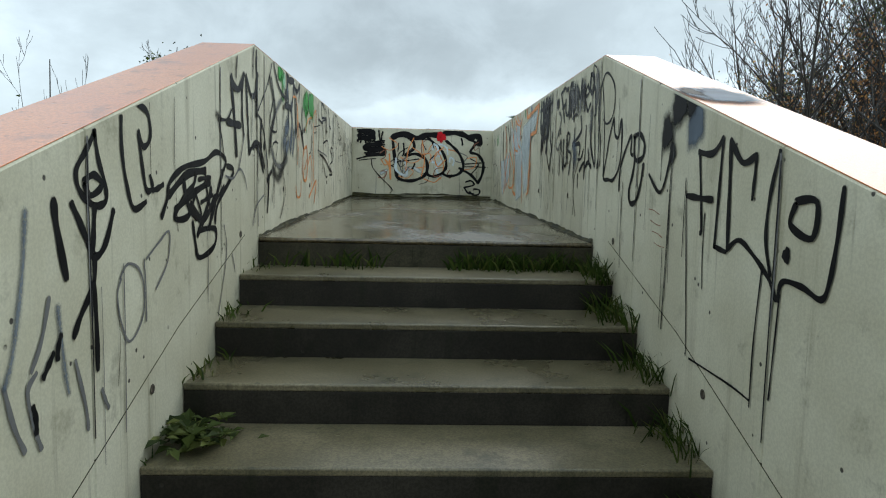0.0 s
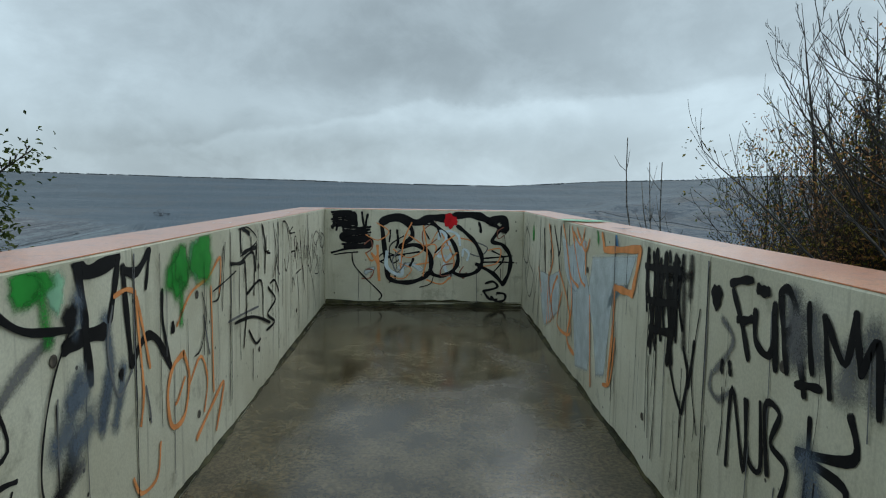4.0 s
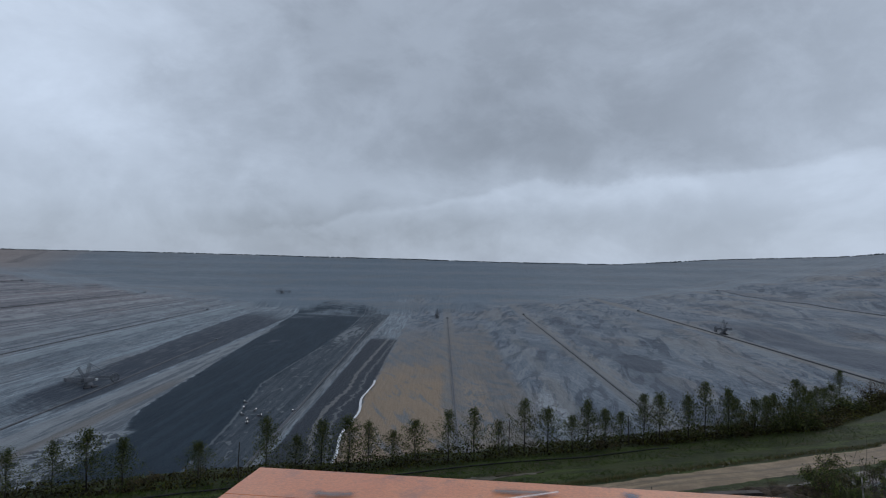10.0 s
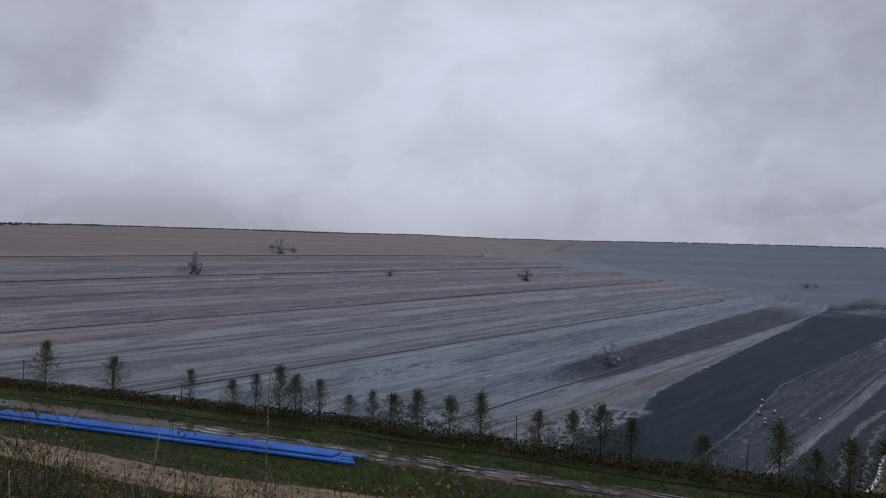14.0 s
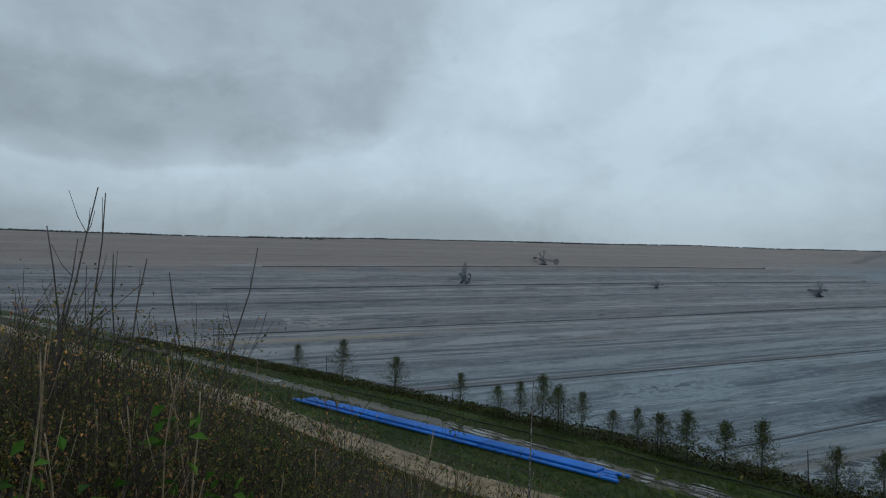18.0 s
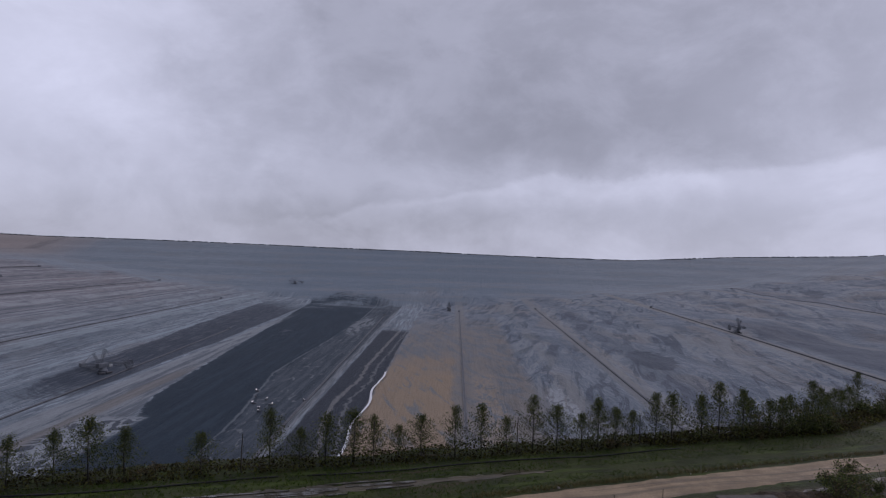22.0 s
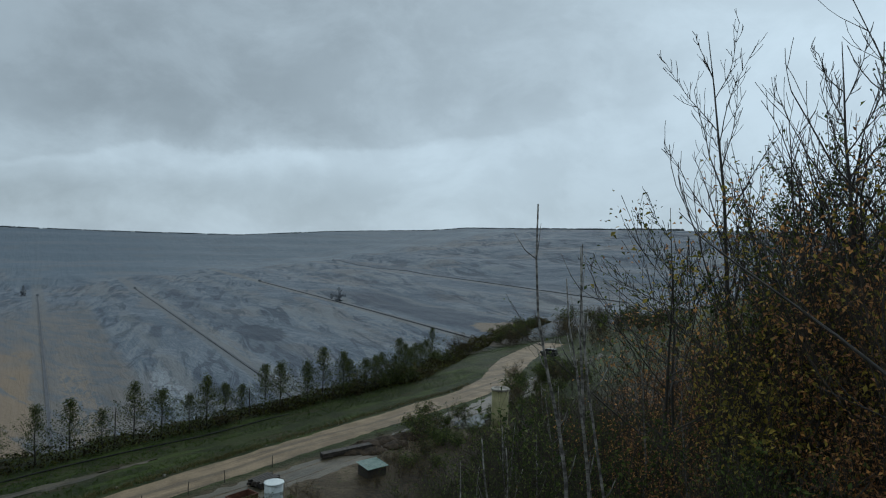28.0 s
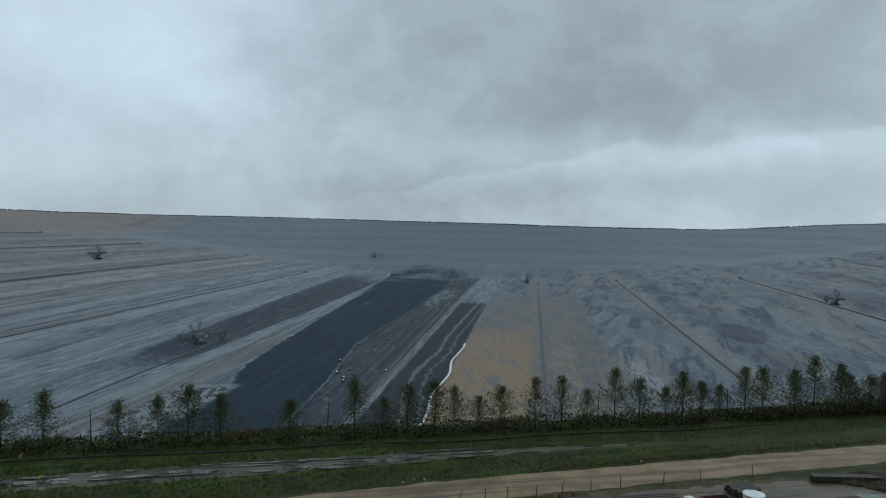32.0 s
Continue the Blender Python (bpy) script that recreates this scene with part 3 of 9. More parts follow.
    floor2 = t.math("MULTIPLY", band(us, -188, -117, 3), t.step(t.math("MULTIPLY_ADD", wob2, 200.0, s), 2050.0, 1950.0))
    lane = t.curve(s, (560, -128), (754, -141), (900, -160), (1026, -165), (1180, -152), (1354, -157), (1600, -150), (2000, -140))
    low_ = t.mix(t.step(hair, 0.63, 0.70), (0.024, 0.028, 0.036), (0.13, 0.13, 0.13))
    low_ = t.mix(t.math("MULTIPLY", path(t.math("MULTIPLY_ADD", wob2, 22.0, lane), 2.6), 0.8), low_, (0.185, 0.165, 0.15))
    low_ = t.mix(t.math("MULTIPLY", path(t.math("ADD", t.math("MULTIPLY_ADD", wob2, 30.0, lane), 20.0), 1.4), 0.7), low_, (0.17, 0.16, 0.15))
    col = lay(floor2, low_, 0.95)
    # a lower seam cut open behind the bench
    up_, down_ = t.curve(s, (700, -585), (980, -600), (1450, -616), (1870, -644), (2626, -672), (3200, -690)), t.curve(s, (700, -548), (980, -530), (1650, -525), (2534, -540), (3200, -560))
    seam2 = t.math("MULTIPLY", t.step(t.math("SUBTRACT", uw, up_), -5.0, 5.0), t.step(t.math("SUBTRACT", us, down_), 3.0, -3.0))
    seam2 = t.math("MULTIPLY", seam2, t.math("MULTIPLY", t.step(t.math("MULTIPLY_ADD", wob2, 300.0, s), 900.0, 1060.0), t.step(s, 3000.0, 2500.0)))
    col = lay(seam2, t.mix(t.step(hair, 0.5, 0.64), (0.034, 0.040, 0.052), (0.085, 0.088, 0.096)), 0.9)
    # far slope, overgrown, its distance haze put into the pale colours
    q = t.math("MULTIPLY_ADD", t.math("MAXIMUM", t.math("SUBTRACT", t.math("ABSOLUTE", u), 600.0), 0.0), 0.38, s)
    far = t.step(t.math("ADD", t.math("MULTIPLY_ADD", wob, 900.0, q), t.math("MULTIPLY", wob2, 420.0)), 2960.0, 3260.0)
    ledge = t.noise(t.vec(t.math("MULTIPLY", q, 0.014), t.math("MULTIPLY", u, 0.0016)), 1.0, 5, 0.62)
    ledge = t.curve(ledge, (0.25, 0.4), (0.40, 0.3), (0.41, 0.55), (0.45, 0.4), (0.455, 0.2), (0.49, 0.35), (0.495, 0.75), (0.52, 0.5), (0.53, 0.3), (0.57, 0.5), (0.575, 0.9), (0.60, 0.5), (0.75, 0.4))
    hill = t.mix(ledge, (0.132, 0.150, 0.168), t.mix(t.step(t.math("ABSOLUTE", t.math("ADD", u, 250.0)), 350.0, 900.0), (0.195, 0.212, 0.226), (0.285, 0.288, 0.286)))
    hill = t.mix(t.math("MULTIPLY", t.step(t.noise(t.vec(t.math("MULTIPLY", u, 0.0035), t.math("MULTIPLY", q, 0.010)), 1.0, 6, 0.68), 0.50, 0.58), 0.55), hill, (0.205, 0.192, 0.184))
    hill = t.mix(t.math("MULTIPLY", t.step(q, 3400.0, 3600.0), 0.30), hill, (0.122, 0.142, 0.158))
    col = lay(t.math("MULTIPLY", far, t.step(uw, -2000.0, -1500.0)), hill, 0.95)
    col = t.mix(0.40, col, t.mix(t.step(grain, 0.30, 0.70), (0.42, 0.42, 0.43), (1, 1, 1)), "MULTIPLY")
    # bluish multiply on all mine colours stands in for haze
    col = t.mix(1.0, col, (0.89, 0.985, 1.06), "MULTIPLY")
    # the near bank: grass, mud, leaf litter
    w = t.math("MULTIPLY_ADD", x, OUT.x, t.math("MULTIPLY", y, OUT.y))
    g1, g2, g3 = t.noise(pos, 0.35, 6, 0.6), t.noise(pos, 3.0, 6, 0.65), t.noise(pos, 24.0, 4, 0.7)
    turf = t.mix(t.step(g1, 0.42, 0.60), (0.019, 0.029, 0.006), (0.036, 0.047, 0.011))
    turf = t.mix(t.step(g2, 0.54, 0.68), turf, (0.046, 0.037, 0.019))
    strip_l = t.math("MULTIPLY_ADD", x, ROW.x, t.math("MULTIPLY", y, ROW.y))
    wear = t.noise(t.vec(t.math("MULTIPLY", strip_l, 0.10), t.math("MULTIPLY", t.math("MULTIPLY_ADD", x, OUT.x, t.math("MULTIPLY", y, OUT.y)), 0.9)), 1.0, 5, 0.65)
    turf = t.mix(t.math("MULTIPLY", t.step(wear, 0.52, 0.62), 0.8), turf, (0.052, 0.078, 0.012))
    turf = t.mix(t.math("MULTIPLY", t.step(wear, 0.43, 0.36), 0.8), turf, (0.056, 0.043, 0.025))
    turf = t.mix(0.6, turf, t.mix(t.step(g3, 0.3, 0.7), (0.25, 0.25, 0.25), (1, 1, 1)), "MULTIPLY")
    litter = t.mix(t.step(g2, 0.4, 0.62), (0.018, 0.016, 0.010), (0.050, 0.034, 0.020))
    bare = t.math("MULTIPLY", t.math("MULTIPLY", t.step(t.math("MULTIPLY_ADD", g2, 2.5, w), 43.6, 42.0), t.step(strip_l, 4.0, 12.0)), t.step(strip_l, 58.0, 42.0))
    turf = t.mix(t.math("MULTIPLY", bare, t.step(g2, 0.66, 0.50)), turf, t.mix(t.step(g1, 0.4, 0.6), (0.060, 0.044, 0.027), (0.120, 0.091, 0.058)))
    turf = t.mix(t.step(w, 37.5, 33.0), turf, litter)
    r2 = t.math("SQRT", t.math("MULTIPLY_ADD", x, x, t.math("MULTIPLY", y, y)))
    away = t.math("MULTIPLY", t.step(t.math("ADD", w, t.math("MULTIPLY", g1, 4.0)), 61.0, 66.0), 1.0)
    away = t.math("MAXIMUM", away, t.step(r2, 420.0, 520.0))
    away = t.math("MAXIMUM", away, t.step(sp.outputs[2], -17.0, -22.0))
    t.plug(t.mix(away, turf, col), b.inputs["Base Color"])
    t.plug(t.math("MULTIPLY_ADD", grain, 0.25, 0.55), b.inputs["Roughness"])
    b.inputs["Specular IOR Level"].default_value = 0.10
    pitch = t.math("MULTIPLY_ADD", thin, 5.0, t.math("MULTIPLY_ADD", heap, 7.0, t.math("MULTIPLY", grain, 2.0)))
    rise = t.mix(away, t.vec(t.math("MULTIPLY", g2, 0.12), 0.0, 0.0), t.vec(pitch, 0.0, 0.0))
    pick = t.node("ShaderNodeSeparateXYZ")
    t.plug(rise, pick.inputs[0])
    t.plug(t.bump(pick.outputs[0], 0.8, 1.0), b.inputs["Normal"])
    return m


EARTH = earth_material()


def build_ground():
    """One sheet from the foot of the platform to the far rim, finer where the camera looks."""
    az = np.concatenate([np.arange(-180, -80, 2.0), np.arange(-80, 126, 0.34), np.arange(126, 180, 2.0)])
    rad = np.concatenate([np.geomspace(0.3, 70, 120), np.geomspace(72, 430, 40), np.geomspace(436, 4960, 380)])
    a, r = np.meshgrid(np.radians(az), rad)
    x, y = -np.sin(a) * r, np.cos(a) * r + 2.0
    z = ground_height(x, y)
    n, k = len(az), len(rad)
    co = np.stack([x, y, z], -1).reshape(-1, 3).astype(np.float32)
    i, j = np.meshgrid(np.arange(k - 1), np.arange(n), indexing="ij")
    j2 = (j + 1) % n
    quads = np.stack([i * n + j, (i + 1) * n + j, (i + 1) * n + j2, i * n + j2], -1).reshape(-1, 4)[:, ::-1]
    me = bpy.data.meshes.new("ground")
    me.vertices.add(len(co)), me.loops.add(quads.size), me.polygons.add(len(quads))
    me.vertices.foreach_set("co", co.ravel())
    me.loops.foreach_set("vertex_index", quads.ravel().astype(np.int32))
    me.polygons.foreach_set("loop_start", np.arange(0, quads.size, 4, dtype=np.int32))
    me.materials.append(EARTH)
    me.update(calc_edges=True)
    me.polygons.foreach_set("use_smooth", np.ones(len(quads), bool))
    ob = new("ground", me)
    return tagged(ob, "grassy bank and huge terraced open-cast mine of grey clay, coal and sand", "ground", kind="structure")


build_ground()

# ---------------------------------------------------------------- the platform
HALF, END, WALL, THICK, RISE, TREAD = 1.02, 5.717, 1.122, 0.296, 0.165, 0.437
FALL, TILT = 0.318, 0.122 / 5.717


def concrete_material(name, c1, c2, stain, rough, streak=0.5, pits=0.6, grain=0.25, spec=0.4):
    """Cast concrete: cloudy tone, rain streaks, blow holes."""
    m, t, b = material(name)
    v = coords(t)
    cloud, fine = t.noise(v, 1.6, 5, 0.6), t.noise(v, 95.0, 4, 0.7)
    col = t.mix(t.step(cloud, 0.35, 0.68), c1, c2)
    drip = t.noise(t.scaled(v, (7.0, 7.0, 0.5)), 1.0, 5, 0.65)
    col = t.mix(t.math("MULTIPLY", t.step(drip, 0.54, 0.70), streak), col, stain)
    spot = t.noise(v, 5.0, 5, 0.7)
    col = t.mix(t.math("MULTIPLY", t.step(spot, 0.56, 0.70), streak * 0.9), col, tuple(c * 0.6 for c in stain))
    cell = t.node("ShaderNodeTexVoronoi")
    cell.inputs["Scale"].default_value = 10.0
    t.plug(v, cell.inputs["Vector"])
    hole = t.math("MULTIPLY", t.step(cell.outputs["Distance"], 0.095, 0.06), t.step(t.noise(v, 4.0, 3), 0.42, 0.50))
    col = t.mix(t.math("MULTIPLY", hole, pits), col, (0.06, 0.055, 0.045))
    run = t.noise(t.scaled(v, (26.0, 26.0, 0.8)), 1.0, 4, 0.6)
    col = t.mix(t.math("MULTIPLY", t.math("MULTIPLY", t.step(run, 0.60, 0.70), t.step(cloud, 0.42, 0.58)), streak * 0.9), col, tuple(c * 0.55 for c in stain))
    col = t.mix(grain, col, t.mix(t.step(fine, 0.40, 0.60), (0.3, 0.3, 0.3), (1, 1, 1)), "MULTIPLY")
    t.plug(col, b.inputs["Base Color"])
    b.inputs["Specular IOR Level"].default_value = spec
    t.plug(t.math("MULTIPLY_ADD", cloud, rough[1] - rough[0], rough[0]), b.inputs["Roughness"])
    t.plug(t.bump(t.math("SUBTRACT", t.math("MULTIPLY", fine, 0.25), hole), 0.5, 0.004), b.inputs["Normal"])
    return m


def floor_material():
    """Concrete under a film of rain: dry-looking patches, glossy puddles, grit."""
    m, t, b = material("wet_brown_floor_concrete")
    v = coords(t)
    wet = t.noise(t.scaled(v, (0.9, 0.6, 1.0)), 1.3, 5, 0.55, 0.4)
    grit, mud = t.noise(v, 48.0, 7, 0.8), t.noise(v, 3.2, 6, 0.65)
    pool = t.step(wet, 0.36, 0.54)
    col = t.mix(t.step(mud, 0.36, 0.64), (0.060, 0.045, 0.022), (0.170, 0.132, 0.072))
    col = t.mix(t.math("MULTIPLY", t.math("SUBTRACT", 1.0, pool), 0.35), col, (0.20, 0.165, 0.105))
    col = t.mix(t.math("MULTIPLY_ADD", pool, -0.35, 0.95), col, t.mix(t.step(grit, 0.43, 0.58), (0.20, 0.20, 0.20), (1, 1, 1)), "MULTIPLY")
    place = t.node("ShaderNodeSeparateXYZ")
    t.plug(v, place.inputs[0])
    # darker towards the end wall and close to both side walls
    edge_dark = t.math("ADD", t.step(place.outputs[1], 3.6, 5.7), t.math("MULTIPLY", t.math("SUBTRACT", mud, 0.5), 1.6))
    edge_dark = t.math("ADD", edge_dark, t.math("MULTIPLY", t.step(t.math("ABSOLUTE", place.outputs[0]), 0.70, 1.02), 0.35))
    col = t.mix(t.math("MULTIPLY", t.step(edge_dark, 0.45, 0.85), 0.75), col, (0.030, 0.025, 0.016))
    t.plug(col, b.inputs["Base Color"])
    t.plug(t.math("MULTIPLY_ADD", pool, -0.24, 0.33), b.inputs["Roughness"])
    b.inputs["Specular IOR Level"].default_value = 0.75
    height_ = t.math("MULTIPLY", grit, t.math("MULTIPLY_ADD", pool, -0.75, 1.0))
    ripple = t.noise(t.scaled(v, (1.0, 3.5, 1.0)), 9.0, 3)
    t.plug(t.bump(t.math("MULTIPLY_ADD", ripple, 0.22, height_), 0.35, 0.004), b.inputs["Normal"])
    return m


CONCRETE = concrete_material("weathered_cream_concrete", (0.53, 0.505, 0.375), (0.66, 0.64, 0.505), (0.24, 0.215, 0.13), (0.55, 0.85), 0.42, 1.0, 0.16)
COPING = concrete_material("salmon_painted_concrete", (0.60, 0.185, 0.060), (0.67, 0.245, 0.095), (0.32, 0.13, 0.08), (0.24, 0.42), 0.6, 0.4, 0.3, 0.42)
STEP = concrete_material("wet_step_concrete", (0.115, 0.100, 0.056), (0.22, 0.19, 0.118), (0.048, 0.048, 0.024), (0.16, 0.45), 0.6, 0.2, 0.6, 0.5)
# riser colours are several times darker than the treads
RISER = concrete_material("dark_riser_concrete", (0.016, 0.014, 0.010), (0.042, 0.037, 0.028), (0.012, 0.014, 0.006), (0.4, 0.7), 0.6, 0.2, 0.6, 0.25)
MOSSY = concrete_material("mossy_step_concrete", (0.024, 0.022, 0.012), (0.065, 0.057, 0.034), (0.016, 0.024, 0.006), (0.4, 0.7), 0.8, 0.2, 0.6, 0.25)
film_ = COPING.node_tree.nodes["Principled BSDF"]
film_.inputs["Coat Weight"].default_value, film_.inputs["Coat Roughness"].default_value = 0.45, 0.10
FLOOR = floor_material()


GRIME = surf("black_mossy_grime", (0.022, 0.022, 0.010), (0.080, 0.074, 0.034), 9, 60, (0.6, 0.9), 0.6, 0.006, spec=0.2)


def slope_top(y):
    """Height of the parapet over the stairs."""
    return WALL if y > -0.053 else WALL + (y + 0.053) * FALL


def panel(name, pts, x0, x1, m, axis="x", width=0.006):
    """A wall panel: an outline in its plane, pushed through to the wall's thickness."""
    bm = bmesh.new()
    put = (lambda p, q: Vector((q, p[0], p[1]))) if axis == "x" else (lambda p, q: Vector((p[0], q, p[1])))
    a, b = [bm.verts.new(put(p, x0)) for p in pts], [bm.verts.new(put(p, x1)) for p in pts]
    n = len(pts)
    bm.faces.new(a), bm.faces.new(b[::-1])
    for i in range(n):
        bm.faces.new((a[i], b[i], b[(i + 1) % n], a[(i + 1) % n]))
    bmesh.ops.recalc_face_normals(bm, faces=bm.faces)
    if width:
        bmesh.ops.bevel(bm, geom=list(bm.edges), offset=width, segments=1, affect="EDGES")
    me = bpy.data.meshes.new(name)
    bm.to_mesh(me)
    bm.free()
    me.materials.append(m)
    return me


SEAMS = [-4.6, -3.3, -2.05, -0.75, -0.02, 0.17, 1.26, 2.42, 3.55, 4.7, END + THICK]
for side, name in ((-1, "wall_west"), (1, "wall_east")):
    root = tagged(empty(name, pose(0, 0, 0)), "cream concrete parapet with graffiti and salmon painted top", "wall", kind="structure")
    x0, x1 = side * HALF, side * (HALF + THICK)
    for a, b in zip(SEAMS, SEAMS[1:]):
        low = min(-3.0, slope_top(a) - 1.2)
        outline = [(a, low), (b, low), (b, slope_top(b) - 0.004), (a, slope_top(a) - 0.004)]
        if a < -0.053 < b:
            outline.insert(3, (-0.053, WALL - 0.004))
        part("panel", panel("panel", outline, x0, x1, CONCRETE), root)
    cover = [(SEAMS[0], slope_top(SEAMS[0])), (-0.053, WALL), (END, WALL)]
    for (ya, za), (yb, zb) in zip(cover, cover[1:]):
        part("coping", panel("coping", [(ya, za - 0.004), (yb, zb - 0.004), (yb, zb), (ya, za)], x0 + side * 0.004, x1 + side * 0.002, COPING, width=0.001), root, "salmon painted top of the parapet")
    joint = Geo()
    joint.tube([Vector((x0 + side * 0.002, y, z)) for y, z in ((-3.3, -0.90), (-2.16, -0.545), (-1.34, -0.25), (-0.30, 0.04))], [0.0034] * 4, 5)
    part("joint", joint.mesh("joint", GRIME), root, "dark casting joint above the steps")
root = tagged(empty("wall_north", pose(0, 0, 0)), "cream concrete end parapet covered in black graffiti", "wall", kind="structure")
for a, b in ((-HALF, -0.55), (-0.55, 0.3), (0.3, HALF)):
    part("panel", panel("panel", [(a, -3.0), (b, -3.0), (b, WALL - 0.004), (a, WALL - 0.004)], END, END + THICK, CONCRETE, "y"), root)
out = HALF + THICK + 0.002
part("coping", panel("coping", [(-out, WALL - 0.004), (out, WALL - 0.004), (out, WALL), (-out, WALL)], END + 0.004, END + THICK + 0.002, COPING, "y", 0.001), root, "salmon painted top of the parapet")

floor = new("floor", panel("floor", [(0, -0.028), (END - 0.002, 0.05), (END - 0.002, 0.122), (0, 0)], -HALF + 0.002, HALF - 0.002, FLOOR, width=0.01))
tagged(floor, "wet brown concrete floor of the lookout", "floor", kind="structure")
stairs = tagged(empty("stairs", pose(0, 0, 0)), "wide wet concrete steps with dark risers, the top one mossy", "stairs", kind="structure")
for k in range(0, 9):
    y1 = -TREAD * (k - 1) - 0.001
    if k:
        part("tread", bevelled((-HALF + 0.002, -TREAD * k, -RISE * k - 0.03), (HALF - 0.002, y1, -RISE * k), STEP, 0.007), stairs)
    part("riser", bevelled((-HALF + 0.002, -TREAD * k + 0.004, -RISE * (k + 1) - 0.05), (HALF - 0.002, -TREAD * k + 0.2, -RISE * k - 0.030), RISER if k else MOSSY, 0.004), stairs, "riser darker than the treads")

# dirt and moss gathered in the joint between floor and parapets


def grime(name, ends, inward, seed):
    """An uneven wedge of dirt along a joint."""
    rng = random.Random(seed)
    a, b = Vector(ends[0]), Vector(ends[1])
    n = int((b - a).length / 0.05)
    v, f = [], []
    up_, out_ = 0.02, 0.02
    for i in range(n + 1):
        p = a.lerp(b, i / n)
        up_ = min(max(up_ + rng.uniform(-0.008, 0.008), 0.004), 0.030)
        out_ = min(max(out_ + rng.uniform(-0.008, 0.008), 0.005), 0.028)
        v += [p + Vector((0, 0, up_)), p + Vector(inward) * out_ * 0.35 + Vector((0, 0, up_ * 0.3 + 0.003)), p + Vector(inward) * out_ + Vector((0, 0, 0.0))]
        if i:
            k = 3 * i
            f += [(k - 3, k - 2, k + 1, k), (k - 2, k - 1, k + 2, k + 1)]
    me = bpy.data.meshes.new(name)
    me.from_pydata(v, [], f)
    me.materials.append(GRIME)
    tagged(new(name, me), "black mossy dirt gathered in the joint of floor and parapet", "dirt", kind="stuff")


for side in (-1, 1):
    grime("grime", ((side * (HALF - 0.001), 0.02, 0.002), (side * (HALF - 0.001), END - 0.02, 0.1235)), (-side, 0, 0), 5 + side)
for k in range(3):
    grime("grime", ((-HALF + 0.01, END - 0.001 - 0.012 * k, 0.1235 + 0.022 * (2 - k)), (HALF - 0.01, END - 0.001 - 0.012 * k, 0.1235 + 0.022 * (2 - k))), (0, -1, 0), 19 + k)
grime("grime", ((-HALF + 0.01, END - 0.001, 0.1235), (HALF - 0.01, END - 0.001, 0.1235)), (0, -1, 0), 9)


# ---------------------------------------------------------------- graffiti
def spray(name, colour, rough=0.5):
    """Spray paint that thins out at the edge of each stroke."""
    m, t, b = material(name)
    v = coords(t)
    n1, n2 = t.noise(v, 9.0, 4), t.noise(v, 140.0, 3)
    col = t.mix(t.step(n1, 0.3, 0.7), colour, tuple(min(1, c * 1.35 + 0.002) for c in colour))
    t.plug(col, b.inputs["Base Color"])
    b.inputs["Roughness"].default_value = rough
    a = t.node("ShaderNodeAttribute")
    a.attribute_name = "cover"
    k = t.math("MULTIPLY_ADD", t.math("SUBTRACT", n2, 0.5), 0.36, a.outputs["Fac"])
    t.plug(t.step(k, 0.04, 0.62), b.inputs["Alpha"])
    b.inputs["Specular IOR Level"].default_value = 0.08
    return m


PAINT = {
    "black": spray("black_spray", (0.008, 0.008, 0.009)), "grey": spray("grey_spray", (0.13, 0.13, 0.13)),
    "blue_grey": spray("blue_grey_spray", (0.10, 0.125, 0.16)), "green": spray("green_spray", (0.03, 0.23, 0.035)),
    "pale_green": spray("pale_green_spray", (0.22, 0.42, 0.27)), "orange": spray("orange_spray", (0.62, 0.25, 0.09)),
    "red": spray("red_spray", (0.45, 0.012, 0.018)), "pale_blue": spray("pale_blue_spray", (0.50, 0.57, 0.60)),
    "blue": spray("blue_spray", (0.08, 0.22, 0.42)), "white": spray("white_spray", (0.60, 0.50, 0.46)), "rust": spray("rust_marker", (0.22, 0.09, 0.06)),
}
WALLS = {
    "W": lambda p, q, k: Vector((-HALF + k, p, q)), "E": lambda p, q, k: Vector((HALF - k, p, q)),
    "S": lambda p, q, k: Vector((p, q, slope_top(q) + k + 0.003)), "N": lambda p, q, k: Vector((p, END - k, q)), "T": lambda p, q, k: Vector((p, q, WALL + k)),
}
paint_thing, paint_layer, paint_rng = None, 0, random.Random(4)


def graffiti(label):
    global paint_thing
    paint_thing = tagged(empty("graffiti", pose(0, 0, 0)), label, "graffiti", group="graffiti on the lookout")


def painted(name, wall, verts, faces, cover, colour):
    global paint_layer
    paint_layer += 1
    k = 0.0022 + 0.00006 * (paint_layer % 60)
    put = WALLS[wall]
    me = bpy.data.meshes.new(name)
    me.from_pydata([put(p, q, k + (0.003 if wall == "T" else 0)) for p, q in verts], [], faces)
    me.attributes.new("cover", "FLOAT", "POINT").data.foreach_set("value", cover)
    me.materials.append(PAINT[colour])
    part(name, me, paint_thing)


def inside(wall, p, q):
    """Keeps paint on its wall."""
    if wall in "WE":
        return (min(max(p, -4.5), END - 0.01), min(q, slope_top(p) - 0.014))
    if wall == "N":
        return (min(max(p, -HALF + 0.01), HALF - 0.01), min(max(q, 0.135), WALL - 0.014))
    return (p, q)


